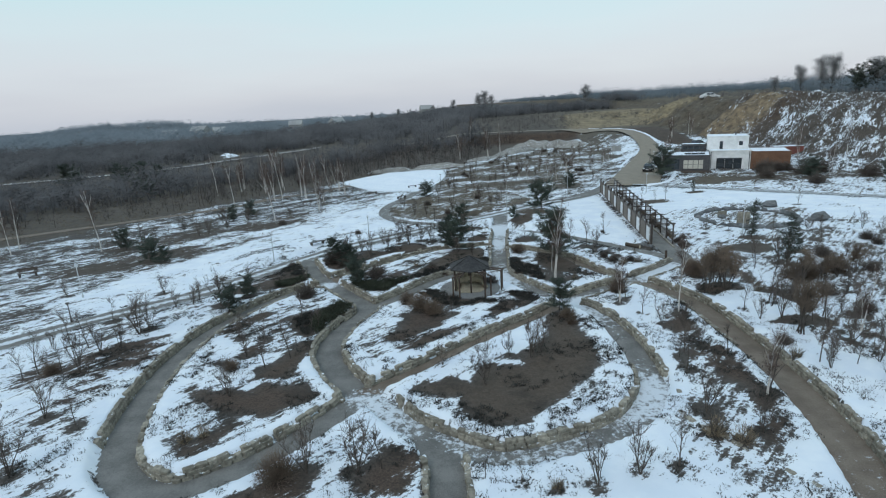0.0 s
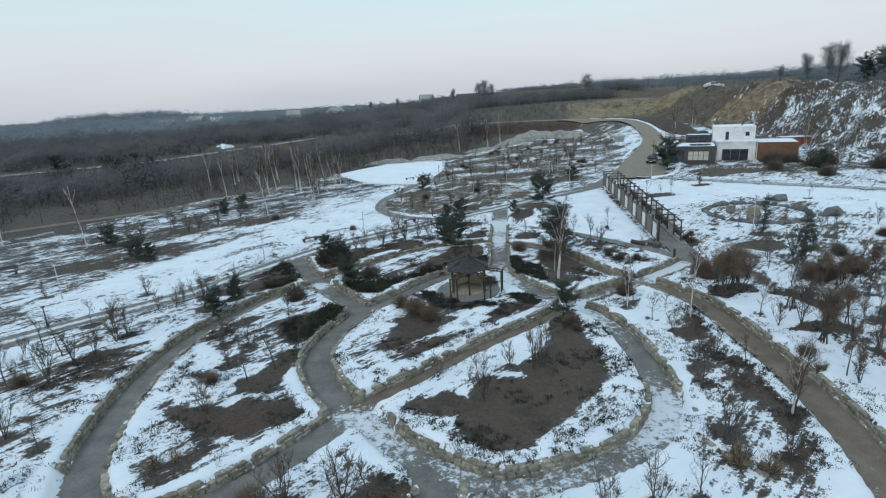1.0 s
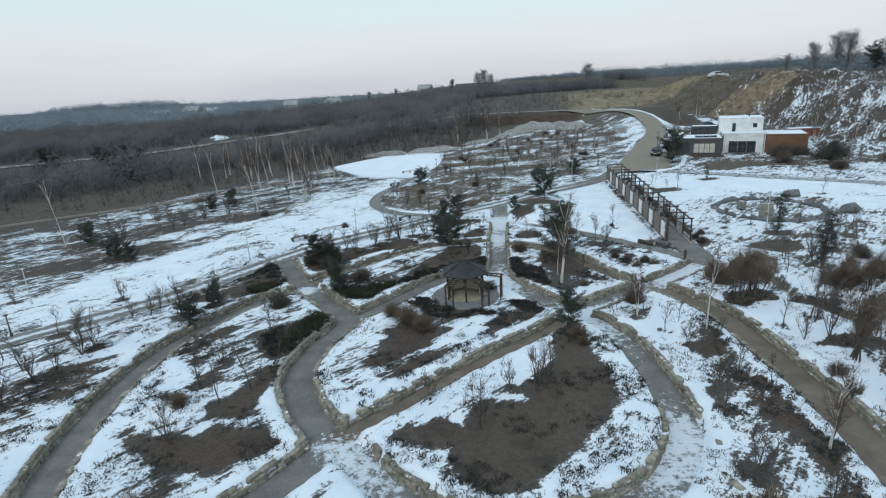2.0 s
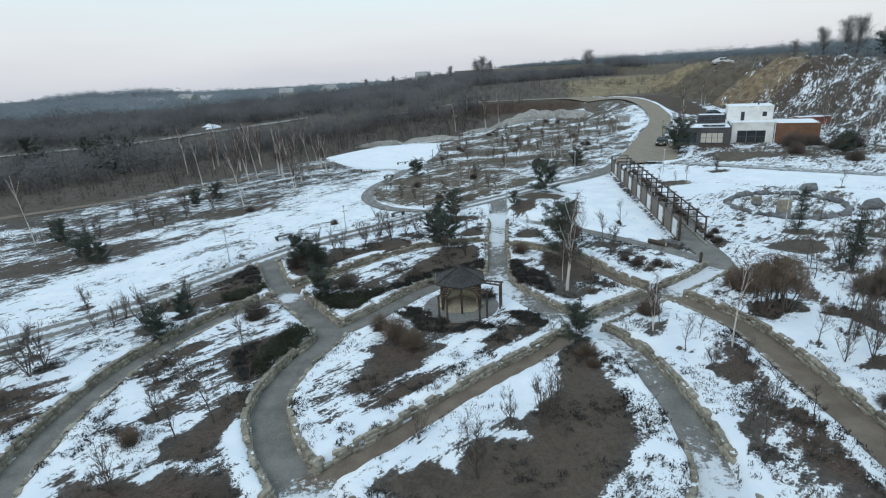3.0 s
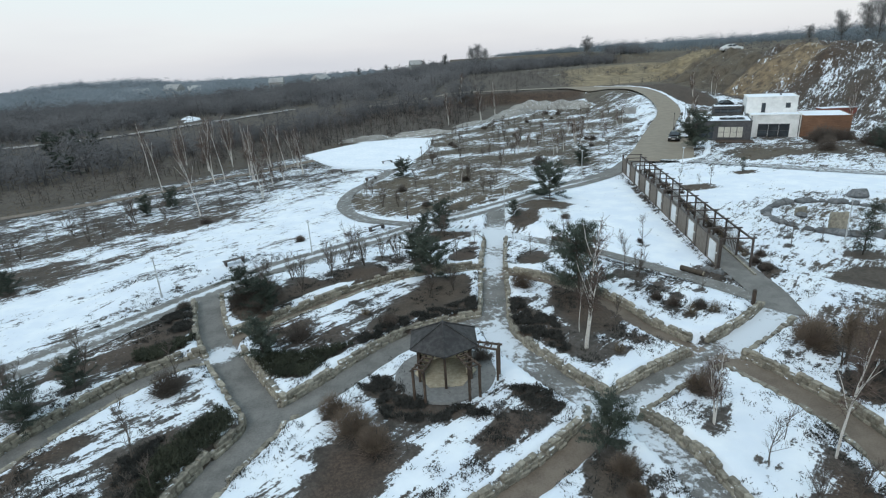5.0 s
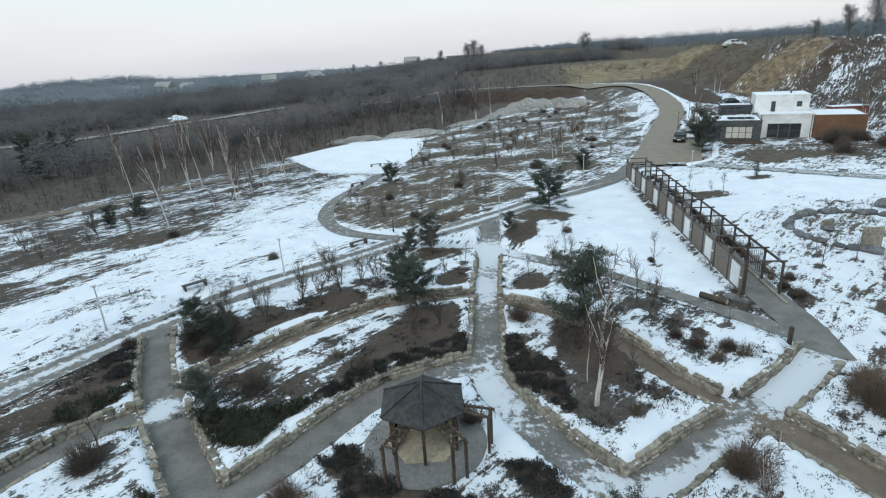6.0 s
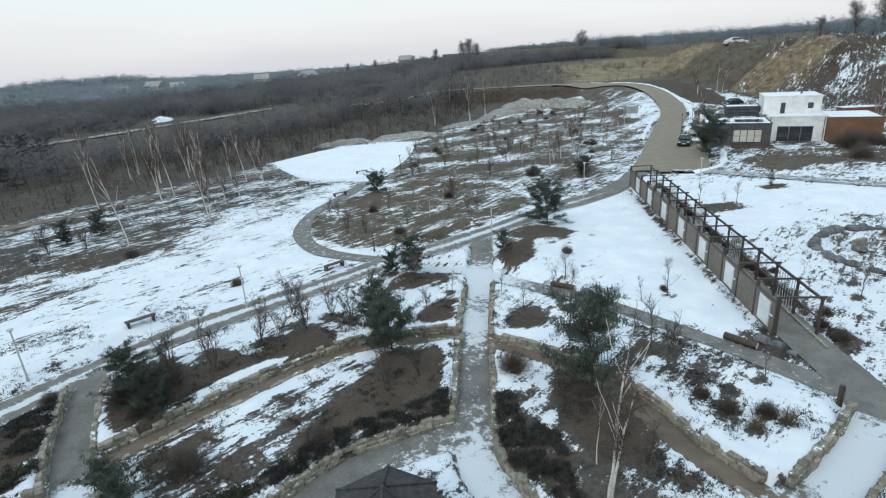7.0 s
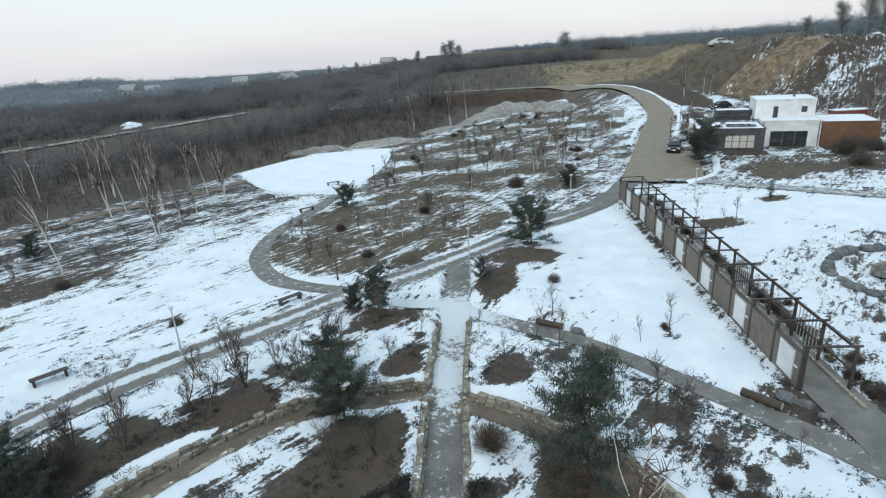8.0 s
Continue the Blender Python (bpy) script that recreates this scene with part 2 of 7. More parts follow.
STOOLS_2 = ((1.9, 26.2, 2.4), (4.8, 29.0, 3.0), (5.5, 29.6, 2.6), (-6.1, 19.5, 2.5), (-4.0, 19.3, 3.0), (5.5, 17.9, 2.4), (7.3, 18.4, 2.6), (-0.4, 28.6, 1.5), (3.6, 29.3, 1.6))
SAPLINGS_2 = ((-3.0, 19.6, 2.0), (1.2, 18.6, 1.2), (2.6, 18.2, 1.0), (0.4, 36.5, 1.5), (9.0, 18.6, 2.2))
SAPLINGS_3 = ((13.6, 28.6, 2.2), (13.4, 34.6, 1.9), (15.8, 24.0, 3.0), (13.0, 28.0, 1.6), (14.7, 35.8, 1.4), (12.9, 26.7, 2.5), (24.4, 32.4, 2.7), (22.4, 24.0, 1.8), (23.7, 29.0, 2.0), (20.3, 34.5, 2.1), (22.5, 35.4, 3.2), (26.0, 30.0, 2.4), (27.5, 34.0, 2.6), (14.2, 31.8, 1.3), (16.0, 28.4, 1.6), (13.3, 37.6, 2.0))
STOOLS_3 = ((11.9, 22.4, 2.7), (14.9, 29.4, 1.9), (14.0, 32.8, 1.6), (15.5, 33.0, 1.6), (24.9, 36.6, 1.8), (21.0, 27.0, 1.8), (13.4, 20.6, 2.0), (24.5, 25.5, 2.0), (28.5, 27.5, 2.2), (26.5, 38.6, 2.0), (30.0, 38.0, 2.2), (13.3, 39.4, 1.8))
STOOLS_4 = ((-10.2, 54.4, 2.3), (-8.6, 55.6, 2.3), (-4.9, 59.9, 2.6), (-3.6, 57.6, 3.0), (-4.8, 56.4, 2.4), (-7.4, 53.6, 2.8), (-9.7, 54.0, 2.3), (-5.9, 56.3, 2.1), (-1.1, 58.2, 2.8), (-2.4, 58.9, 2.4), (1.3, 51.3, 2.3), (2.9, 51.9, 2.0), (15.1, 52.2, 2.4), (0.6, 61.0, 2.2), (2.6, 63.4, 2.2), (-0.3, 61.4, 2.3), (-6.6, 59.5, 2.2))
SAPLINGS_4 = ((14.5, 52.9, 2.8), (13.3, 55.1, 2.4), (11.7, 58.0, 2.5), (11.1, 60.4, 2.0), (8.1, 60.9, 1.4), (12.7, 62.9, 2.2), (18.3, 59.7, 2.4), (16.6, 59.4, 1.4), (3.4, 57.9, 2.0), (5.0, 61.2, 1.5), (18.0, 49.3, 1.4), (16.4, 49.0, 1.0), (11.2, 44.8, 1.9), (9.0, 57.8, 1.6), (29.8, 79.2, 1.8), (30.8, 76.3, 1.6), (32.9, 78.3, 2.1), (31.7, 58.3, 1.6), (29.7, 59.5, 1.5), (31.5, 55.0, 2.0), (28.8, 57.5, 2.0), (36.5, 58.0, 2.0), (47.0, 70.0, 2.2))
BIRCHES_1 = ((9.25, 43.4, 6.6, 2), (9.4, 45.2, 3.2, -3), (15.9, 34.7, 5.6, 0), (12.6, 36.9, 3.4, 0), (25.7, 31.0, 4.4, 2), (15.4, 23.6, 3.6, 0))
BIRCHES_2 = ((-35.8, 93.9, 6.3), (-24.2, 78.0, 7.5), (-40.8, 111.4, 5.5), (-41.2, 115.0, 6.5), (-29.5, 96.5, 7.8), (-28.6, 98.2, 8.1), (-31.4, 109.9, 5.8), (-24.3, 97.5, 6.9), (-25.8, 101.2, 6.8), (-24.2, 106.9, 5.8), (-21.2, 104.2, 6.2), (-20.2, 106.0, 5.2), (-19.6, 105.4, 5.5), (-19.8, 91.6, 3.7), (-18.7, 93.5, 3.7), (-41.4, 64.3, 6.6), (-43.9, 107.2, 7.2), (-34.6, 107.6, 6.1), (-19.2, 84.8, 6.8), (-17.4, 99.4, 5.6), (-52.5, 64.4, 4.9), (-53.8, 67.6, 5.7), (-33.2, 114.9, 7.1))
BIRCHES_3 = ((21.6, 104.9, 4.6), (22.9, 105.9, 5.0), (20.4, 101.7, 4.4), (25.7, 109.3, 4.6), (26.8, 110.4, 4.0), (33.1, 117.5, 4.6), (39.4, 130.0, 4.4), (40.7, 130.6, 4.2), (11.4, 92.8, 3.4), (15.8, 107.0, 4.4), (17.6, 108.4, 4.0), (28.0, 124.0, 4.6), (35.4, 127.6, 4.4), (11.1, 186.0, 8.0), (14.0, 152.2, 8.5), (18.0, 158.8, 8.8), (6.0, 150.0, 7.5), (3.8, 80.5, 3.5), (5.2, 83.0, 3.6), (27.0, 115.0, 5.0), (22.0, 118.0, 5.0), (30.0, 122.0, 5.5), (33.5, 131.0, 5.0), (17.0, 104.0, 4.0), (53.0, 126.0, 4.5), (50.5, 122.0, 4.8), (55.5, 131.0, 5.0), (70.0, 152.0, 6.0), (73.0, 160.0, 6.5), (66.5, 156.0, 6.0), (78.0, 118.0, 6.5), (84.0, 112.0, 7.0), (72.0, 99.0, 5.0), (68.0, 94.0, 4.5))
PINES_1 = ((2.4, 65.0, 2.8), (0.9, 65.6, 1.8), (1.5, 54.2, 3.2), (10.6, 49.8, 4.5), (-7.5, 44.5, 2.3), (-9.0, 50.5, 2.2), (-16.8, 39.8, 1.9), (8.0, 36.0, 2.4), (-31.0, 79.8, 2.3), (-29.2, 82.4, 2.5), (14.2, 75.4, 4.0), (9.3, 68.2, 1.6), (41.6, 100.8, 5.6), (-10.7, 52.0, 2.6), (-32.3, 58.0, 2.6), (-30.4, 57.4, 1.9), (0.4, 57.6, 2.6), (-16.2, 42.6, 1.8), (-2.2, 92.5, 2.6), (-38.5, 64.5, 2.6), (22.6, 93.6, 2.6), (62.6, 91.0, 3.6), (70.5, 84.0, 3.0))
PINES_3 = ((32.3, 54.9, 4.1), (30.2, 45.6, 4.8), (39.4, 83.6, 1.9), (33.6, 49.2, 2.4))
PINES_2 = ((-93.3, 137.3, 5.6), (-89.6, 135.4, 4.3), (-84.6, 144.4, 4.6), (-81, 143, 3.6), (-76.1, 141, 5), (-71, 139, 4.4), (-73.4, 137.4, 3.3), (-60, 112, 3.3), (-66, 118, 3.3))
RUSTY_1 = ((-1.9, 37.9, 1.5), (-0.9, 36.9, 1.2), (-2.9, 39.2, 1.1), (20.3, 42.3, 1.5), (20.8, 43.3, 1.4), (28.4, 41.6, 1.8), (29.5, 41.6, 2.0), (32.4, 42.6, 1.8), (13.2, 39.3, 1.2), (-7.3, 19.3, 1.4), (-12.9, 29.5, 0.8), (8.3, 34.7, 0.9), (8.3, 33.6, 0.6), (-24.7, 31.0, 1.0), (7.4, 51.8, 1.2), (26.2, 22.5, 1.5))
DARK_1 = ((-6.0, 46.5, 1.3), (-1.0, 47.6, 0.8), (-9.6, 50.4, 1.0), (-11.3, 41.8, 1.3), (-15.2, 52.6, 0.8), (-9.6, 52.4, 1.8), (-10.8, 51.6, 1.6), (13.5, 58.0, 0.9), (-10.5, 66.4, 0.7), (18.4, 60.6, 0.4), (14.0, 67.5, 0.7), (3.9, 43.0, 0.8), (16.9, 47.2, 0.7), (15.6, 47.7, 0.7), (15.0, 48.7, 0.6), (19.6, 29.0, 0.8), (24.4, 53.2, 0.7), (25.6, 56.0, 0.6), (26.4, 62.0, 0.5), (27.2, 68.0, 0.6), (28.2, 75.0, 0.5), (57.0, 94.0, 2.2), (60.4, 100.4, 3.0), (62.6, 100.6, 2.4), (64.6, 100.9, 2.0), (65.0, 95.5, 3.2), (68.0, 96.5, 3.0), (72.0, 90.0, 2.8), (60.0, 85.5, 2.0), (-22.2, 74.6, 1.0), (1.0, 76.0, 0.9), (6.0, 88.0, 0.9), (-2.0, 84.0, 0.9), (17.0, 96.0, 1.6), (48.6, 112.5, 0.9))
FAWN_1 = ((-12.4, 22.2, 0.9), (-11.7, 22.6, 0.8), (11.4, 20.6, 1.2), (12.3, 20.0, 1.1), (3.9, 17.8, 0.6), (19.2, 27.4, 0.8), (22.0, 21.8, 0.9), (17.4, 46.6, 0.9), (-2.6, 49.0, 0.7), (16.0, 46.4, 0.8), (-18.4, 44.6, 0.9), (10.8, 42.9, 0.7), (23.2, 38.0, 0.9))
WELLS = [(row[0], row[1], 0.35 + 0.16 * row[2]) for rows in (STOOLS_1, SAPLINGS_1, STOOLS_2, SAPLINGS_2, SAPLINGS_3, STOOLS_3, STOOLS_4, SAPLINGS_4, BIRCHES_1, PINES_1, PINES_3, RUSTY_1, DARK_1, FAWN_1) for row in rows]
# low evergreen cover: junipers and heather
HEDGES, HEATHS = [], []
HEDGES.append([(-9.5, 35.2), (-9.6, 37.3), (-8.3, 40.3), (-7.2, 39.2), (-7, 37.6), (-7.8, 36.3), (-8.3, 35.1), (-8.7, 34.1)])
HEDGES.append([(-7.5, 42.6), (-8.2, 44.9), (-5.4, 44.8), (-3.3, 45.3), (-2.4, 45.7), (-3.9, 44.2), (-4.7, 42.3)])
HEDGES.append([(-14.4, 44.8), (-15.1, 45.8), (-14.1, 46.4), (-12.7, 47.2), (-12.4, 47.8), (-12.1, 46.7), (-12.9, 45.6), (-13.4, 44.7)])
HEATHS.append([(-3, 45.9), (-2.2, 47.2), (-0.9, 48.1), (1.2, 49), (2.8, 49.8), (4.2, 50.7), (4.3, 47.9), (3.5, 47.7), (1.3, 47.2), (-0.2, 46.6), (-1.5, 45.8), (-2.8, 45)])
HEATHS.append([(6.3, 49.9), (7, 50), (7.4, 48), (8.5, 47), (8.4, 44.7), (8.5, 43.4), (8, 43.1), (7.5, 43.8), (6.6, 44.9), (5.9, 45.7), (5.9, 47.3)])
HEATHS.append([(-15.3, 49.8), (-16.4, 52), (-14.7, 53.2), (-13.1, 50.1), (-13, 48.3), (-14.1, 48.2)])
HEATHS.append([(-10.6, 35.3), (-11.1, 36.9), (-9.8, 38.8), (-8.9, 35.1), (-9.2, 33.7)])
HEATHS.append([(-2.3, 41.3), (-0.9, 42.2), (0.3, 40.4), (1.2, 39.8), (0.9, 38.4), (-0.7, 38.6), (-1.1, 40.1)])
HEATHS.append([(4.8, 40.4), (6.4, 40.4), (7.3, 38.9), (6.6, 38.3), (5.4, 39.2)])
HEATHS.append([(0.9, 39.6), (1.6, 39.3), (3.6, 39.2), (3.9, 38.4), (1.4, 38.2)])


# ---- the lie of the land ----
def ramp01(v, lo, hi):
    s = np.clip((v - lo) / (hi - lo), 0, 1)
    return s * s * (3 - 2 * s)


def along(points, x, y):
    """Distance of (x, y) to a line of points."""
    best = np.full(np.shape(x), 1e9)
    for (ax, ay), (bx, by) in zip(points[:-1], points[1:]):
        dx, dy = bx - ax, by - ay
        s = np.clip(((x - ax) * dx + (y - ay) * dy) / (dx * dx + dy * dy), 0, 1)
        best = np.minimum(best, np.hypot(x - ax - s * dx, y - ay - s * dy))
    return best


QUARRY_TOE = [(96, 275), (74, 214), (69, 190), (72, 165), (75, 133), (79, 115), (90, 95), (118, 78), (300, 40)]


TOE_Y, TOE_X = [40, 78, 95, 115, 133, 165, 190, 214, 275], [300, 118, 90, 79, 75, 72, 69, 74, 96]


def hill(x, y):
    """Height of the open ground, before beds and paths."""
    x, y = np.asarray(x, float), np.asarray(y, float)
    right = ramp01(x, 38, 58)
    bank = 4.6 * ramp01(y, 182, 189) * ramp01(x, -22, 12)
    slow = 4.6 * ramp01(y, 112, 186)
    left = 4.6 * ramp01(y, 130, 260)
    z = right * slow + (1 - right) * np.maximum(bank, left)
    rf = ramp01(x / np.maximum(y, 60), -0.5, 0.3)
    z = z * (0.35 + 0.65 * ramp01(x, -60, 10))
    z = z + rf * (4.0 * ramp01(y, 196, 285) + 0.3 * ramp01(y, 285, 700)) - (1 - rf) * 8.0 * ramp01(y, 220, 900)
    z = z + 14.0 * np.exp(-((x + 375) ** 2 + (y - 700) ** 2) / 105.0**2)
    z = z + 1.6 * np.sin(x / 47.0 + 1) * np.sin(x / 23.0 + y / 61.0) * ramp01(y, 320, 520) - 0.02 * np.maximum(y - 900, 0)
    # right of the toe line the quarry slope climbs to a plateau
    toe_x = np.interp(y, TOE_Y, TOE_X)
    behind = x > toe_x
    d = along(QUARRY_TOE, x, y)
    rise = np.where(behind, 12.5 * ramp01(d, -2, 26) + 2.5 * ramp01(d, 26, 120), 0)
    rise = rise + np.where(behind, 2.2 * np.exp(-((x - 91) ** 2 / 9.0**2 + (y - 155) ** 2 / 12.0**2)), 0)
    return np.maximum(z, rise + 0.35 * z * np.where(behind, 1 - ramp01(d, 0, 26), 1))


def spline(points, step=0.5):
    """A smooth line through control points, as an array of evenly dense places."""
    p = np.array([points[0], *points, points[-1]], float)
    out = []
    for a, b, c, d in zip(p[:-3], p[1:-2], p[2:-1], p[3:]):
        n = max(2, int(np.hypot(*(c - b)) / step))
        for s in np.arange(n) / n:
            out.append(0.5 * (2 * b + (c - a) * s + (2 * a - 5 * b + 4 * c - d) * s**2 + (3 * b - a - 3 * c + d) * s**3))
    out.append(p[-1])
    return np.array(out)


class Path:
    """One gravel path: its centre line, width, the spans with a stone edging on either side, and how much trodden snow lies on it."""

    def __init__(self, points, width, left=(), right=(), snow=0.1, material=M_PATH, lift=0.02, label="grey gravel garden path with trodden snow", skew=0.0):
        self.line, self.half, self.left, self.right = spline(points), width / 2, left, right
        self.snow, self.material, self.lift, self.label = snow, material, lift, label
        self.walled = bool(left or right)
        self.skew = skew  # more snow towards one side, over the first half of its length


ALL = ((0, 1),)
PATHS = [
    Path([(-9.9, 45.4), (-12.0, 44.8), (-13.9, 42.6), (-15.7, 39.4), (-16.9, 36.2), (-17.3, 33.0), (-17.3, 30.0), (-16.8, 26.5), (-15.9, 23.0), (-14.6, 20.6), (-12.2, 19.2), (-9.8, 20.2), (-7.9, 21.9), (-5.9, 24.4), (-4.8, 26.3)], 1.65, ALL, ((0.0, 0.62),), 0.04),
    Path([(-4.8, 26.3), (-6.6, 29.1), (-7.7, 32.3), (-7.2, 35.8), (-6.2, 38.2), (-6.1, 39.8), (-7.2, 41.4), (-8.4, 43.2), (-9.9, 45.4)], 1.7, ALL, ALL, 0.08),
    Path([(-9.9, 45.4), (-11.9, 48.8), (-13.5, 52.5), (-14.9, 56.0)], 1.5, ((0.1, 0.8),), ((0.1, 0.8),), 0.12),
    Path([(-6.1, 39.6), (-4.9, 40.2), (-3.6, 41.6), (-2.3, 43.3), (-0.8, 45.1), (1.1, 46.6), (4.6, 47.9)], 1.7, ALL, ((0.0, 0.12),), 0.12),
    Path([(-4.8, 26.5), (-2.9, 28.0), (-1.0, 29.7), (1.6, 32.1), (4.1, 34.1), (6.8, 36.3), (9.0, 38.6)], 1.1, ALL, (), 0.1, M_PATH_BROWN),
    Path([(9.0, 38.8), (9.9, 37.5), (10.6, 36.0), (10.95, 34.4), (11.25, 31.1), (11.1, 28.4), (10.6, 25.5), (8.7, 22.8), (6.5, 21.4), (4.1, 20.6), (2.3, 20.3), (1.1, 20.7), (-0.5, 21.8), (-2.3, 23.4), (-3.7, 25.4), (-4.8, 26.3)], 1.35, ((0.0, 0.4),), ((0.36, 0.95),), 0.3),
    Path([(-1.1, 22.2), (-0.4, 20.1), (-0.3, 18.0), (-0.2, 12.0), (0.5, 4.0)], 1.5, ((0.1, 0.6),), ((0.1, 0.6),), 0.1),
    Path([(9.2, 38.7), (11.1, 39.9), (12.6, 40.9), (14.1, 41.7), (15.7, 42.7), (17.5, 43.9), (19.6, 45.4), (21.5, 47.0)], 1.7, ALL, ((0.0, 0.3), (0.52, 1)), 0.46, skew=-0.34),
    Path([(15.3, 42.9), (15.05, 43.4)], 1.8, ((0, 0.01),), (), 0.34),
    Path([(9.0, 38.8), (7.9, 40.3), (6.8, 42.3), (5.9, 44.1), (5.2, 46.0), (5.15, 48.2), (5.4, 50.5), (5.6, 52.5), (6.1, 57.5), (6.75, 62.0), (7.2, 66.0), (8.2, 72.6)], 1.55, ((0.3, 0.72),), ((0.0, 0.72),), 0.36),
    Path([(15.5, 42.7), (16.3, 41.4), (17.3, 39.2), (18.0, 36.8), (18.1, 34.0), (18.0, 31.0), (17.9, 27.0), (17.5, 23.5), (16.9, 20.5), (15.7, 16.5), (14.0, 12.0), (12.5, 4.0)], 1.75, ALL, ((0.02, 0.35),), 0.1, M_PATH_BROWN, label="brown bark and gravel path with melting snow"),
    Path([(14.9, 43.0), (14.1, 44.4), (13.2, 46.1), (12.6, 48.2), (11.7, 50.3), (10.1, 52.3), (8.1, 54.0), (6.2, 55.3)], 1.1, ((0.0, 0.1),), ((0.0, 1.0),), 0.2, M_PATH_BROWN),
    Path([(5.8, 56.2), (3.0, 56.0), (0.0, 55.6), (-2.8, 54.1), (-5.4, 51.9), (-7.9, 49.6), (-10.0, 47.6), (-10.4, 45.8)], 1.3, ((0.05, 0.9),), ((0.05, 0.9),), 0.08, M_PATH_BROWN),
    Path([(21.4, 49.0), (19.4, 52.2), (16.7, 55.9), (13.5, 60.0), (10.0, 62.8), (7.0, 65.9)], 1.1, (), (), 0.36),
    Path([(7.0, 65.9), (3.8, 66.7), (0.3, 68.4)], 1.1, (), (), 0.65),
    Path([(-60.0, 15.0), (-46.0, 26.0), (-34.0, 34.8), (-28.2, 40.3), (-24.8, 43.0), (-21.0, 46.6), (-17.6, 51.4), (-14.5, 55.7), (-11.5, 59.2), (-8.5, 61.8), (-4.0, 65.2), (0.3, 68.8), (5.4, 72.2), (10.1, 75.9), (15.9, 80.7), (22.5, 85.2), (26.6, 90.0), (29.5, 94.0)], 2.4, (), (), 0.50, M_PATH, label="wide grey gravel track with wheel ruts and slush"),
    Path([(0.0, 69.4), (-5.1, 72.2), (-7.8, 76.6), (-8.6, 82.0), (-8.0, 86.2), (-5.8, 92.5), (-3.9, 98.0), (1.3, 104.0)], 1.4, (), (), 0.4),
    Path([(-95.0, 52.0), (-60.0, 76.0), (-37.5, 90.5), (-31.0, 99.0), (-23.8, 104.5), (-17.3, 113.0), (-9.0, 126.5), (3.0, 135.0)], 1.8, (), (), 0.3, M_PATH_BROWN, label="narrow dirt track along the birches"),
    # walkway beside the long wall
    Path([(21.6, 46.5), (22.4, 50.0), (22.75, 54.0), (24.1, 64.0), (25.9, 77.0), (27.4, 88.0)], 2.1, (), (), 0.06, label="smooth grey walkway beside a long wall"),
    # tracks across the snowy field beside the house
    Path([(33.0, 95.5), (42.0, 87.5), (52.0, 79.0), (66.0, 68.0), (90.0, 52.0)], 2.0, (), (), 0.5, label="slushy vehicle track across the snowy field"),
    Path([(31.0, 94.0), (35.0, 101.5), (40.2, 112.5), (47.6, 127.5), (54.2, 140.5), (57.8, 154.5), (59.3, 168.0), (57.8, 178.0), (50.5, 187.0), (38.0, 193.0), (22.0, 196.5), (2.0, 199.0), (-18.0, 200.0)], 4.6, (), (), 0.03, M_ROAD, 0.12, "sandy grey access road climbing the slope"),
    Path([(34.4, 93.5), (36.5, 98.0), (40.6, 107.0), (43.6, 113.0)], 6.6, (), (), 0.06, M_ROAD, 0.06, "sandy grey forecourt at the road's end"),
    Path([(-230.0, 116.0), (-170.0, 133.0), (-128.0, 146.0), (-103.0, 157.0), (-87.8, 164.1), (-77.6, 176.2), (-70.0, 187.0), (-62.9, 195.5), (-56.1, 205.0), (-46.0, 215.0)], 4.4, (), (), 0.46, M_PATH_BROWN, 0.10, label="pale country lane beyond the valley"),
]


def path_field(x, y, pick=None):
    """Distance to the nearest path's edge (below 0: on it), over all paths or the walled or open ones."""
    x, y = np.asarray(x, float), np.asarray(y, float)
    flat_x, flat_y = x.ravel(), y.ravel()
    best = np.full(flat_x.shape, 1e3)
    for p in PATHS:
        if pick is not None and p.walled != pick:
            continue
        near = (flat_x > p.line[:, 0].min() - 12) & (flat_x < p.line[:, 0].max() + 12) & (flat_y > p.line[:, 1].min() - 12) & (flat_y < p.line[:, 1].max() + 12)
        if near.any():
            best[near] = np.minimum(best[near], along(p.line, flat_x[near], flat_y[near]) - p.half)
    return best.reshape(x.shape)


BED = 0.54


def bed_height(x, y, walled=None, opened=None):
    walled = path_field(x, y, True) if walled is None else walled
    opened = path_field(x, y, False) if opened is None else opened
    return BED * ramp01(walled, 0.03, 0.30) * (1 - ramp01(walled, 3.5, 8.0)) * ramp01(opened, 0.1, 1.6)


def wave(x, y):
    """Soft hummocks of the ground and the snow."""
    return 0.03 * np.sin(1.7 * x + 0.9 * y) * np.sin(0.6 * x - 1.3 * y + 1) + 0.022 * np.sin(3.9 * x - 2.2 * y + 2) * np.sin(2.7 * y + 1.4 * x)


def lay(x, y):
    """The height at which a thing stands."""
    return float(hill(x, y) + bed_height(np.array([x]), np.array([y]))[0])


def inside(poly, x, y):
    """Signed distance to a closed outline, above 0 inside it."""
    hit = np.zeros(np.shape(x), bool)
    ring = [*poly, poly[0]]
    for (ax, ay), (bx, by) in zip(ring[:-1], ring[1:]):
        cut = (ay > y) != (by > y)
        hit ^= cut & (x < (bx - ax) * (y - ay) / (by - ay + 1e-12) + ax)
    d = along(ring, x, y)
    return np.where(hit, d, -d)


# ---- where the snow has gone: outline, how bare (0 to 1), mulch (1) or earth (0), dead grass ----
PATCHES = []


def bare_patch(bare, mulch, grass, *outline):
    PATCHES.append((list(outline), bare, mulch, grass))


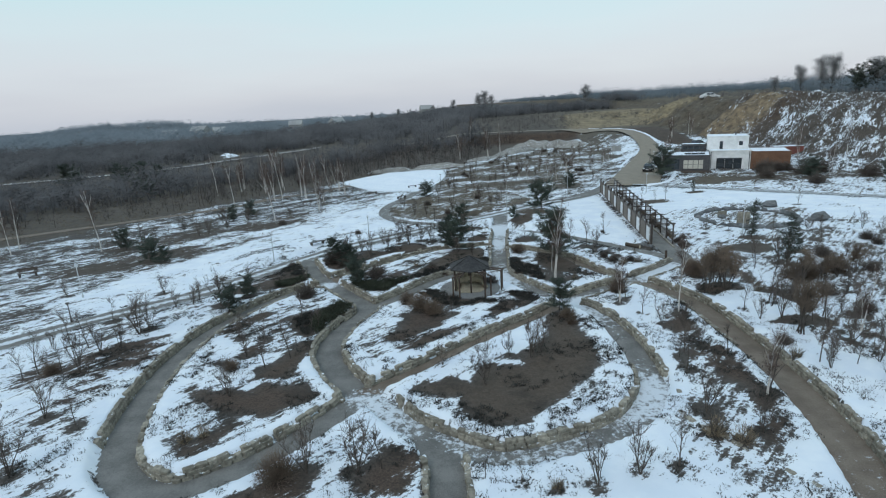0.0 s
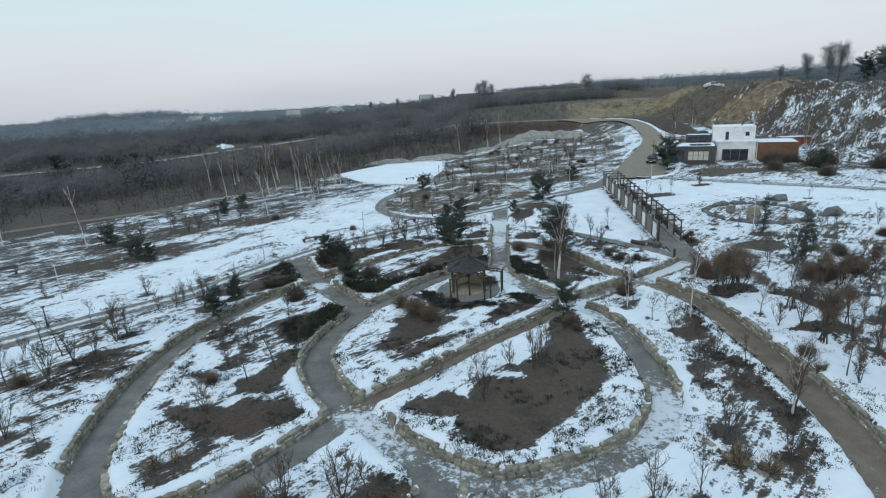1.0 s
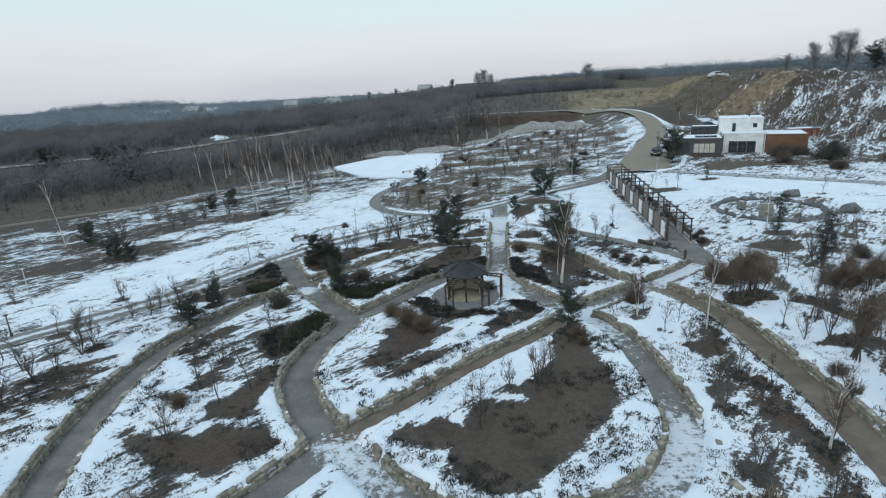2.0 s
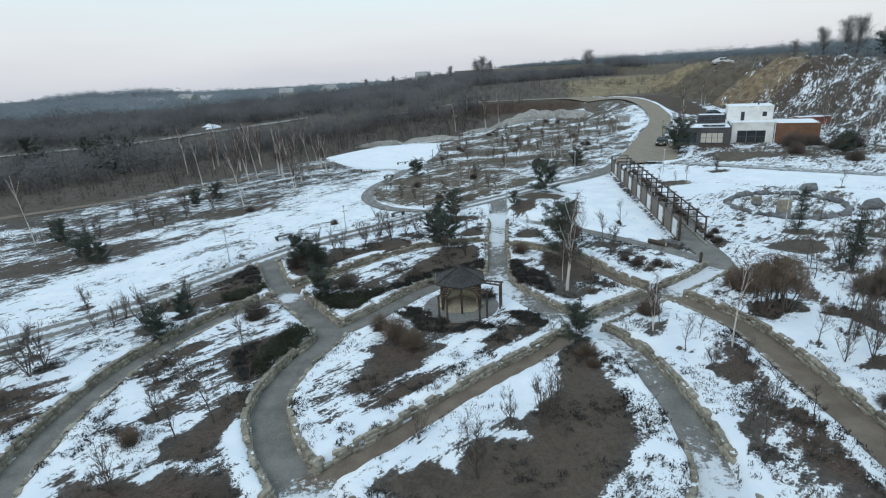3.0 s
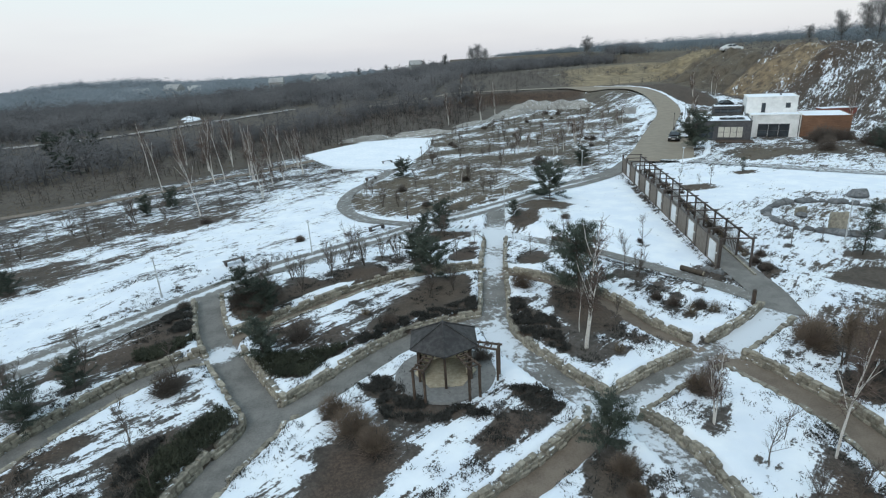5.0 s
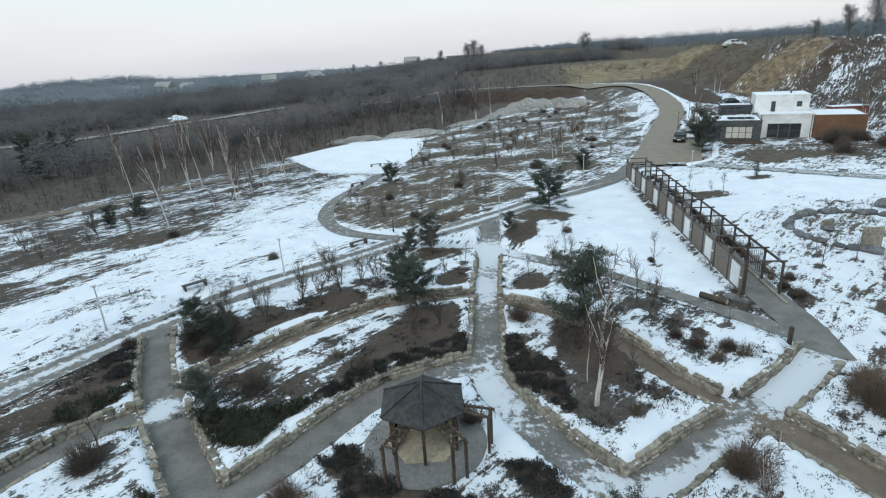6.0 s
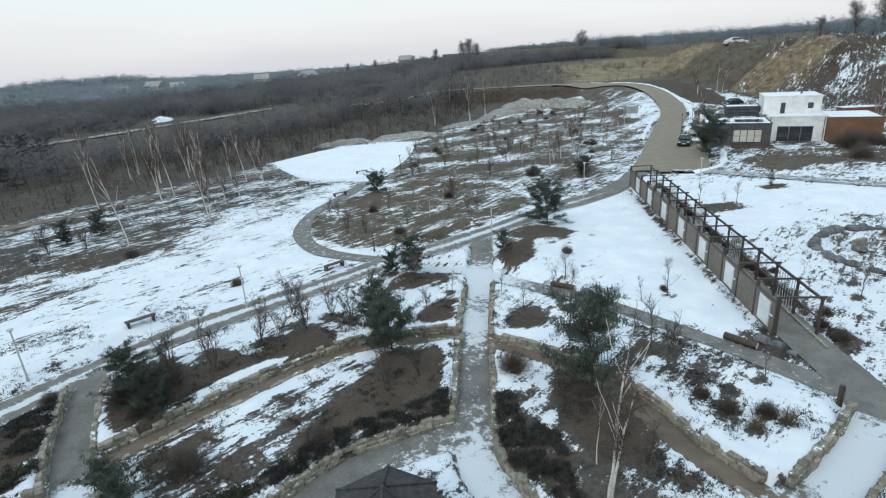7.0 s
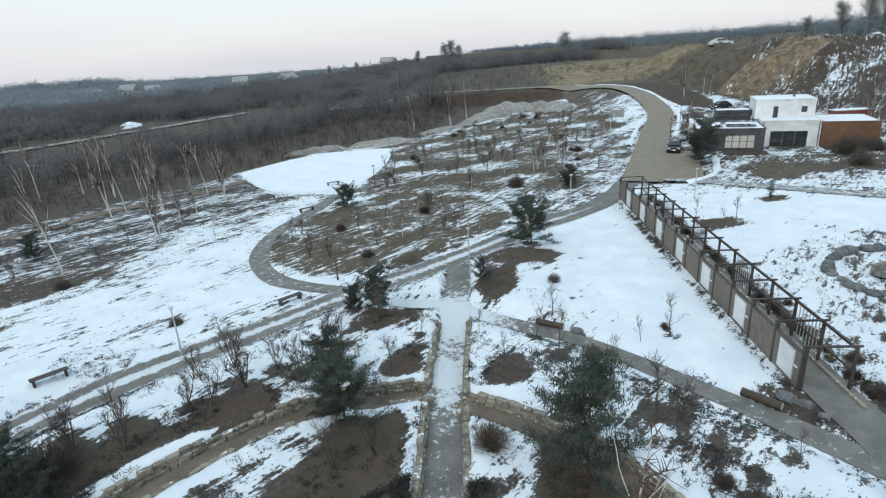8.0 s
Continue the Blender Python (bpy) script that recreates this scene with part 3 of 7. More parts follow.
bare_patch(1, 0.9, 0.1, (61.5, 148), (63.5, 170), (62.5, 184), (74, 187), (71, 160), (67, 140))
bare_patch(0.55, 0.6, 0.4, (50, 122), (56, 138), (64, 140), (58, 122))
bare_patch(0.4, 0.6, 0.4, (43, 96), (60, 90), (80, 88), (82, 98), (66, 99), (52, 102))
bare_patch(0.45, 0.5, 0.1, (21.3, 54.2), (20.8, 54.2), (25.3, 87.4), (25.9, 87.4))
bare_patch(0.6, 0.7, 0, (19.8, 54.6), (21.4, 54.6), (21.7, 51.6), (20.6, 51.8))
bare_patch(0.5, 0.8, 0.1, (23.7, 52), (24.9, 52), (29.3, 87.6), (28.2, 87.6))
bare_patch(1, 1, 0, (2, 180.5), (46, 179), (47, 188), (2, 188.6))
bare_patch(0.42, 0.7, 0.1, (-19.3, 48.2), (-17.1, 51), (-15.2, 53.4), (-13.4, 48.6), (-12.6, 46.2), (-14.8, 44), (-18, 43.6))
bare_patch(0.85, 0.8, 0.2, (-11.5, 51.4), (-9.2, 53.6), (-5.5, 48.6), (-7.2, 46), (-9.2, 47.2))
bare_patch(0.3, 0.8, 0, (-26.1, 28.7), (-26.8, 32.4), (-23.9, 33.8), (-18.6, 34.4), (-18.6, 31.6), (-20.4, 30.2))
bare_patch(0.42, 0.7, 0.2, (22, 33.2), (27.4, 34.6), (28.3, 32.4), (23.6, 26.5), (21.6, 27.5))
bare_patch(0.45, 0.4, 0.2, (-38.1, 55.2), (-31, 60.4), (-25.7, 67.5), (-21.9, 69), (-25, 62.3), (-30.4, 54.6))
bare_patch(0.45, 0.4, 0.2, (-43.8, 62.7), (-39, 67.9), (-34.8, 77.4), (-29.4, 73.3), (-32.2, 65.4))
bare_patch(0.8, 0.9, 0, (-9.8, 17.6), (-6.4, 20), (-5.6, 17.6), (-8, 15.8))
bare_patch(0.3, 0.6, 0.1, (18.9, 46), (21.4, 46.2), (22.6, 42.2), (20.2, 40.4))
bare_patch(0.3, 0.6, 0.1, (-6.5, 47.5), (-7.2, 45.2), (-4.2, 44.8), (-3.2, 47), (-4.6, 48.6))
bare_patch(0.22, 0.8, 0, (-17.8, 27), (-18.6, 32.5), (-20.6, 32), (-22.6, 27.6), (-20.4, 25.4))
bare_patch(0.3, 0.8, 0, (-24.5, 29), (-23, 34), (-19.5, 35.4), (-21.5, 30))
bare_patch(0.25, 0.6, 0.2, (21.4, 45.3), (24.8, 47.2), (26.5, 45.2), (24.9, 42.4), (22, 41.6))
bare_patch(0.5, 0.3, 0.85, (-7.7, 77.6), (-8, 84), (-5, 91.3), (2.9, 98), (12.3, 93.3), (14.4, 84.6), (9.3, 77.6), (3.3, 72.6), (-3, 72.8))
bare_patch(0.95, 0.8, 0.1, (10.1, 69.9), (11.9, 70.6), (11.2, 66.2), (9.7, 65.2), (8.4, 67.3))
bare_patch(0.9, 0.7, 0.4, (9.6, 72.6), (10.8, 74.4), (16.1, 73.8), (14.9, 71), (11.5, 70.6))
bare_patch(0.75, 0.8, 0.2, (0.2, 62.7), (1.4, 64.9), (4.9, 65.7), (5.2, 63.2), (3.2, 62.2))
bare_patch(0.95, 0.7, 0.3, (27.1, 50.5), (30.3, 52.8), (32.4, 51.9), (31.5, 49.8), (28.5, 49.3))
bare_patch(0.9, 0.4, 0.8, (48.6, 99), (52.9, 96.1), (52.5, 92.8), (43.9, 89.8), (43.4, 93))
bare_patch(0.9, 0.7, 0.4, (29, 78.6), (32.5, 78.7), (33.6, 76.7), (29.2, 75.5))
bare_patch(0.9, 0.7, 0.4, (38.4, 84), (41.3, 84.2), (40.3, 82.3), (37.9, 82.4))
bare_patch(0.12, 0.3, 0.6, (32.3, 64), (35, 68), (39.6, 67.8), (41.4, 63.6), (38.8, 59.8), (34.6, 59.8))
bare_patch(0.6, 0.5, 0.6, (42.2, 65), (45.2, 66.4), (46.4, 68.6), (43.4, 69))
bare_patch(0.7, 0.8, 0.1, (24.8, 42.2), (25.4, 39.5), (26.2, 36.8), (25.0, 35.4), (23.8, 37.1), (23.5, 40.3))
bare_patch(0.95, 0.8, 0.1, (20.9, 32.1), (22, 33), (24.7, 33), (24.6, 32.2), (22.8, 31.5))
bare_patch(0.9, 0.9, 0.1, (18.8, 38.4), (19.8, 40), (22.2, 40.2), (22.4, 38.3), (20.8, 38.2), (19.6, 37.4))
bare_patch(0.55, 0.5, 0.2, (-30.7, 72.1), (-27.4, 78.4), (-20.8, 83.5), (-18.8, 80), (-23.6, 71.7))
bare_patch(0.5, 0.5, 0.2, (-44, 52), (-36, 61), (-29, 66), (-28, 62), (-36, 54))
bare_patch(0.16, 0.4, 0.3, (25.5, 52), (31, 58), (45, 57), (48, 48), (34, 36), (26, 42))
# mulched beds round the gazebo
bare_patch(1, 0.85, 0.25, (-2.1, 47.6), (-1.1, 49.8), (1, 53.1), (3.8, 54.6), (4.1, 53.3), (3.8, 50.7), (2.2, 49.6), (0.6, 48.8), (-1.3, 47.7))
bare_patch(1, 0.9, 0.1, (-10.8, 49.8), (-12.4, 53.1), (-9.8, 52.5), (-8.5, 53.8), (-7.8, 55.7), (-6.2, 54.8), (-4, 56.9), (-3.8, 55.7), (-6, 53.8), (-7.9, 52), (-9.1, 50), (-10.1, 49.2))
bare_patch(1, 0.9, 0.1, (-4.9, 54.5), (-5.2, 56.1), (-4.1, 57.2), (-1.6, 57), (-1.8, 55.9), (-3.6, 54.6))
bare_patch(1, 0.9, 0.1, (9.4, 52.6), (8.8, 49.3), (8.9, 47.4), (9.5, 46.1), (9.9, 45.1), (11.3, 45.1), (12.4, 46.1), (12.8, 47.8), (12.5, 49.8), (11.7, 51.6), (10.7, 53.7))
bare_patch(0.95, 0.8, 0, (7.9, 57.1), (9.7, 58.1), (10.1, 56.8), (9.6, 55.9), (7.9, 55.9))
bare_patch(0.95, 0.9, 0, (3.3, 59.2), (5.2, 60.3), (4.8, 57.6), (2.9, 57.4))
bare_patch(0.6, 0.5, 0, (14.1, 51), (15.7, 51.4), (17.2, 50.9), (15.9, 49.6), (14.2, 49.8))
bare_patch(0.9, 0.9, 0, (12.5, 44.6), (13.3, 44.9), (13.3, 43.8), (12.1, 43.8), (11.7, 44))
bare_patch(0.95, 0.9, 0, (-3, 34.5), (-2.8, 36.9), (-0.2, 37.1), (0.1, 35.7), (-0.7, 34.3), (-1.6, 34.1), (-2.6, 33.3))
bare_patch(0.9, 0.9, 0, (-4.6, 30.2), (-4.4, 30.9), (-3, 30.8), (-1.4, 31.2), (-0.2, 32.7), (1.1, 34.1), (0.8, 34.6), (-1.3, 33), (-2.4, 32))
bare_patch(0.9, 0.9, 0, (-4.1, 32.8), (-2.9, 34), (-1.6, 33.9), (-2.4, 32), (-3.7, 32))
bare_patch(0.9, 0.8, 0, (3.3, 37.3), (4.3, 38.5), (6.2, 38.6), (6.3, 37.6), (4.3, 36.3), (3.1, 35.9))
bare_patch(0.75, 0.8, 0.1, (-10.6, 35.3), (-11.1, 36.9), (-9.8, 38.8), (-8.9, 35.1), (-9.2, 33.7))
bare_patch(0.95, 0.9, 0.1, (-11, 28.2), (-10.8, 29.1), (-10.2, 30), (-9.8, 31.5), (-9.4, 33.1), (-8.9, 33.1), (-8.6, 31.6), (-9.1, 30.1), (-9.3, 28.1))
bare_patch(0.85, 0.8, 0.1, (-18.7, 43.1), (-18, 44.6), (-14.9, 44.2), (-12.5, 46.1), (-12.2, 47.6), (-13.2, 49.3), (-15.2, 48), (-16.2, 45.7))
bare_patch(0.8, 0.9, 0.1, (-16, 35.3), (-15.8, 38.3), (-14.8, 40), (-13.2, 38.6), (-14.3, 35.9), (-15.2, 34.4))
bare_patch(0.7, 0.9, 0, (-14.7, 30), (-14, 30.7), (-13.3, 30.3), (-14, 29.7))
bare_patch(0.85, 0.9, 0, (-13.3, 32.1), (-12.3, 33), (-11.6, 32.1), (-12.7, 31.2))
bare_patch(1, 0.75, 0.25, (-1.6, 26.1), (0.1, 27), (1.2, 26.1), (2, 28.1), (4.3, 28), (5, 30), (6.5, 31.6), (7.1, 35.3), (8.2, 35.1), (8.2, 32.2), (8.8, 30.8), (8.6, 28.5), (6.6, 25.8), (5.8, 24.7), (4.5, 23.8), (3.5, 22.6), (2.1, 22.4), (1, 23.4), (0.5, 25), (-0.8, 25.4))
bare_patch(0.95, 0.9, 0, (-14.4, 27.4), (-12.8, 26.6), (-11.7, 27.1), (-10.7, 26.4), (-10.3, 27.6), (-9.2, 26.9), (-7.9, 26.7), (-7, 26), (-7.6, 25.4), (-8.6, 24.8), (-9.1, 24.1), (-10.1, 24.6), (-11.5, 24.7), (-12.6, 25.4))
bare_patch(0.9, 0.8, 0, (-12.6, 21.7), (-11.7, 22), (-11, 23.5), (-10.2, 23.7), (-10.7, 22.6), (-11.3, 21.5), (-11.9, 21.1))
bare_patch(0.9, 0.9, 0, (-3.9, 18), (-3.7, 19.7), (-2.6, 21.4), (-1.3, 20.7), (-1.4, 18.5), (-1.5, 17.8))
bare_patch(0.85, 0.9, 0, (14.5, 34.2), (15.8, 34.5), (16.3, 33), (15.7, 31.3), (14.3, 31.5), (14.3, 32.7))
bare_patch(0.5, 0.9, 0, (14.2, 28.6), (16.3, 29.4), (15.8, 27.8), (14.6, 27.1), (13.8, 27.7))
bare_patch(0.55, 0.9, 0, (14.7, 28.9), (16.4, 30.3), (16, 26), (15.5, 24.3), (14.3, 25.6), (14, 26.9))
bare_patch(0.6, 0.9, 0, (15.1, 24.3), (16, 22.6), (14.8, 20.9), (13.2, 19.4), (13.6, 21))
WOODS_EDGE = [(-400, -250), (-90, 30), (-62, 62), (-40, 94), (-24, 114), (-12, 132), (2, 138), (14, 150), (30, 176), (45, 184), (60, 196), (90, 240), (200, 320)]


def woods_side(x, y):
    """How far a place lies beyond the garden's edge, towards the woods."""
    return (y - np.interp(x, [p[0] for p in WOODS_EDGE], [p[1] for p in WOODS_EDGE])) * 0.75


def cover(x, y):
    """Snow, mulch and dead grass over the ground."""
    snow, soil, turf = np.full(x.shape, 0.605), np.full(x.shape, 0.15), np.full(x.shape, 0.15)

    def blend(field, m, v):
        field += m * (v - field)

    garden = ramp01(along([(-10, 34), (4, 36), (14, 40), (6, 52)], x, y), 34, 20)
    blend(snow, 1 - garden, 0.60)
    blend(snow, ramp01(-x, 22, 40), 0.47)
    # the open white lawn and the snowy triangle below the wall
    for poly, v, soft in (
        ([(-34, 44), (-30, 58), (-22, 68), (-14, 80), (-10, 92), (-6, 98), (-9, 84), (-8.5, 74), (-2, 70), (-12, 60.5), (-19, 52), (-28, 42)], 0.73, 4.0),
        ([(9.5, 65.5), (16.5, 58), (20.5, 53.5), (21.4, 55.0), (24.5, 83), (22, 84), (16.5, 79), (14.5, 70.5)], 0.9, 1.2),
        ([(27, 92), (25.5, 76), (27, 68), (31, 70), (38, 74), (46, 73), (60, 62), (64, 66), (44, 84), (34, 93)], 0.88, 3.0),
        ([(44, 72), (48, 58), (60, 48), (75, 50), (60, 62)], 0.9, 4.0),
        ([(-6, 60.5), (0.5, 65.5), (-1.5, 60.5), (-10.5, 55.5), (-14, 55)], 0.95, 1.2),
        ([(19.2, 38), (27, 36), (26, 22), (20, 20)], 0.84, 3.0),
        ([(11.6, 36.5), (15.2, 41), (16.6, 37), (14, 33), (12.2, 26), (11.7, 30)], 0.86, 1.5),
        ([(-3.5, 24.5), (-1, 28), (7, 35.5), (5.5, 31), (1, 28.6), (-1.8, 26.6)], 0.95, 0.8),
        ([(-12, 14), (-6, 21), (-1.6, 21), (-1.3, 14)], 0.8, 2.0),
        ([(-7.4, 33), (-5, 38.6), (0, 38.2), (6, 39.4), (7, 38.6), (2, 34.6), (-4, 29.6)], 0.57, 1.0),
        ([(-9.4, 46.4), (-4.6, 50.6), (0.4, 54.2), (3.6, 54.6), (0, 49), (-4.4, 45)], 0.50, 1.0),
        ([(-15, 34), (-14, 42), (-10, 44), (-7.6, 39.5), (-9, 34)], 0.56, 1.5),
        ([(0.6, 12), (0.8, 19.5), (9.5, 21.5), (12, 16), (10, 10)], 0.86, 1.5),
    ):
        blend(snow, ramp01(inside(poly, x, y), -soft / 2, soft / 2), v)
    # birch belt, the brown meadow to the north, ragged ground
    belt = ramp01(inside([(-76, 62), (-46, 98), (-31, 112), (-20, 121), (-8, 100), (-14, 92), (-24, 80), (-36, 66), (-60, 48)], x, y), -4, 4)
    blend(snow, belt, 0.41)
    blend(turf, belt, 0.05)
    blend(soil, belt, 0.1)
    north = ramp01(inside([(-4, 99), (14, 93), (25, 92), (33, 108), (46, 135), (50, 160), (40, 176), (14, 150), (3, 136)], x, y), -4, 4)
    terraces = np.sin(0.62 * (y - 0.45 * x) + 1.4 * np.sin(0.13 * x + 0.05 * y)) * np.sin(0.09 * x + 0.11 * y + 1)
    blend(snow, north, 0.335 + 0.13 * terraces + 0.12 * np.sin(0.21 * x + 0.33 * y) * np.sin(0.37 * x - 0.17 * y + 2))
    blend(turf, north, 0.7)
    pond = ramp01(inside([(-20.9, 118), (-11.4, 130.2), (1.3, 132.3), (-1.6, 104.3), (-4.1, 100.4), (-11.9, 101.5)], x, y), -1.5, 1.5)
    blend(snow, pond, 1.1)
    far = ramp01(woods_side(x, y), -1.5, 3.0)
    blend(snow, far, -0.05)
    blend(turf, far, 0.4)
    blend(soil, far, 0.25)
    # beyond the road and on the quarry slope
    beyond = ramp01(y, 150, 180) * (x > 45)
    blend(snow, beyond, 0.12)
    blend(turf, beyond, 0.75)
    toe = along(QUARRY_TOE, x, y)
    slope = np.where(x > np.interp(y, TOE_Y, TOE_X), ramp01(toe, -1, 3), 0)
    blend(snow, slope, 0.36 - 0.3 * ramp01(toe, 24, 34))
    blend(turf, slope, 0.25)
    blend(soil, slope, 0.3)
    # the ochre shoulder of the cut, and the scrubby hillside north of it
    clay = slope * np.exp(-((x - 85) ** 2 / 13.0**2 + (y - 156) ** 2 / 11.0**2))
    blend(soil, np.clip(1.5 * clay, 0, 1), 2.0)
    blend(turf, np.clip(1.5 * clay, 0, 1), 0.0)
    blend(snow, np.clip(1.3 * clay, 0, 1), 0.14)
    beyond_cut = slope * ramp01(y - 0.45 * (x - 80), 160, 168)
    blend(snow, beyond_cut, 0.04)
    blend(turf, beyond_cut, 0.95)
    blend(soil, beyond_cut, 0.2)
    near_house = ramp01(np.hypot(x - 58, y - 108), 40, 22) * (y > 86)
    blend(snow, near_house * (1 - slope), 0.50)
    field = ramp01(inside([(46, 194), (110, 203), (122, 250), (100, 280), (58, 262)], x, y), -6, 6)
    blend(turf, field, 2.0)
    blend(snow, field, 0.0)
    for wx, wy, reach in WELLS:
        near = (np.abs(x - wx) < 2) & (np.abs(y - wy) < 2)
        if near.any():
            d = np.hypot(x[near] - wx, y[near] - wy)
            snow[near] -= 0.42 * (1 - ramp01(d, reach * 0.3, reach * 1.3))
    for poly, bare, mulch, grass in PATCHES:
        m = ramp01(inside(poly, x, y), -0.6, 0.6)
        blend(snow, m * bare, 0.08 if bare < 0.94 else -0.25)
        blend(soil, m, mulch)
        blend(turf, m, grass)
    for poly in HEATHS + HEDGES:
        m = ramp01(inside(poly, x, y), -0.4, 0.4)
        blend(snow, m * 0.75, 0.05)
        blend(soil, m, 0.8)
    return snow, soil, turf


def lines(*spans):
    """Grid lines: spans of (start, end, step); steps grow evenly where two are given."""
    out = []
    for lo, hi, a, b in spans:
        v = lo
        while v < hi:
            out.append(v)
            v += a + (b - a) * (v - lo) / (hi - lo)
    return np.array([*out, spans[-1][1]])


def mesh_from(name, verts, faces, material, smooth=False):
    me = bpy.data.meshes.new(name)
    me.from_pydata(verts, [], faces)
    me.materials.append(material)
    if smooth:
        me.polygons.foreach_set("use_smooth", [True] * len(me.polygons))
    me.update()
    return me


def grid_faces(nx, ny):
    i = np.arange(ny - 1)[:, None] * nx + np.arange(nx - 1)[None, :]
    return np.stack([i, i + 1, i + 1 + nx, i + nx], -1).reshape(-1, 4)


def float_layer(me, name, values):
    me.attributes.new(name, "FLOAT", "POINT").data.foreach_set("value", np.asarray(values, np.float32).ravel())


def build_ground():
    gx = lines((-1900, -300, 160, 40), (-300, -70, 20, 2.5), (-70, -27, 1.5, 0.3), (-27, 27, 0.22, 0.22), (27, 60, 0.3, 1.2), (60, 130, 1.2, 2.5), (130, 320, 3, 20), (320, 1900, 30, 160))
    gy = lines((-400, -20, 60, 8), (-20, 14, 4, 0.4), (14, 70, 0.22, 0.24), (70, 110, 0.3, 0.6), (110, 200, 0.6, 1.6), (200, 320, 2, 8), (320, 2600, 10, 160))
    X, Y = np.meshgrid(gx, gy)
    walled, opened = path_field(X, Y, True), path_field(X, Y, False)
    snow, soil, turf = cover(X, Y)
    # a rim of snow has stayed behind the stone edging
    snow = snow + 0.26 * ramp01(walled, 0.2, 0.4) * (1 - ramp01(walled, 0.6, 1.3))
    Z = hill(X, Y) + bed_height(X, Y, walled, opened)
    clear = ramp01(np.minimum(walled, opened), 0.0, 0.5)
    local = (np.abs(X) < 70) & (Y < 130)
    Z = Z + np.where(local, wave(X, Y) * clear, 0)
    Z = Z + np.where(local, 0.05 * ramp01(snow, 0.45, 0.9) * ramp01(np.minimum(walled, opened), 0.35, 0.8), 0)
    on_path = np.minimum(walled, opened) < 0.05
    Z = Z - np.where(on_path, np.where(local & (Y < 92), 0.04, 0.30), 0)
    # rough quarry slope
    toe = along(QUARRY_TOE, X, Y)
    rough = ((X > 74) & (Y < 262) & (Y > 60)) * ramp01(toe, 1, 6) * (1 - ramp01(toe, 22, 30))
    Z = Z + rough * (1.0 * np.sin(0.42 * X + 0.5 * Y) * np.sin(0.21 * Y) + 0.6 * np.sin(0.5 * X - 0.9 * Y) + 0.3 * np.sin(1.3 * X + 1.1 * Y))
    me = bpy.data.meshes.new("ground")
    verts = np.stack([X, Y, Z], -1).reshape(-1, 3)
    faces = grid_faces(len(gx), len(gy))
    me.vertices.add(len(verts))
    me.vertices.foreach_set("co", verts.ravel())
    me.loops.add(faces.size)
    me.loops.foreach_set("vertex_index", faces.ravel().astype(np.int32))
    me.polygons.add(len(faces))
    me.polygons.foreach_set("loop_start", np.arange(0, faces.size, 4, dtype=np.int32))
    me.polygons.foreach_set("use_smooth", np.ones(len(faces), bool))
    me.update(calc_edges=True)
    me.validate()
    for name, v in (("snow", snow), ("soil", soil), ("turf", turf)):
        float_layer(me, name, v)
    me.materials.append(M_GROUND)
    tagged(new("ground", me), "patchy snow over mulch, earth and dead winter grass", "ground", kind="structure")


build_ground()

TREAD = [(4.0, 20.7, 3.5, 0.2), (9.2, 23.4, 2.2, 0.24), (-2.4, 23.6, 1.8, 0.2), (-4.8, 26.0, 2.2, 0.42), (9.2, 38.9, 1.8, 0.4), (15.2, 42.8, 2.6, 0.16), (19.0, 45.2, 2.6, 0.34), (3.6, 45.8, 3.2, 0.45), (-10.4, 46.0, 1.3, 0.7), (10.6, 26.0, 2.0, 0.3), (10.2, 35.5, 2.5, 0.25), (5.9, 57.0, 2.5, 0.4), (6.8, 64.0, 3.0, 0.5), (0.0, 22.0, 1.5, 0.2), (17.0, 22.0, 3.0, 0.2), (16.8, 17.0, 3, 0.3)]


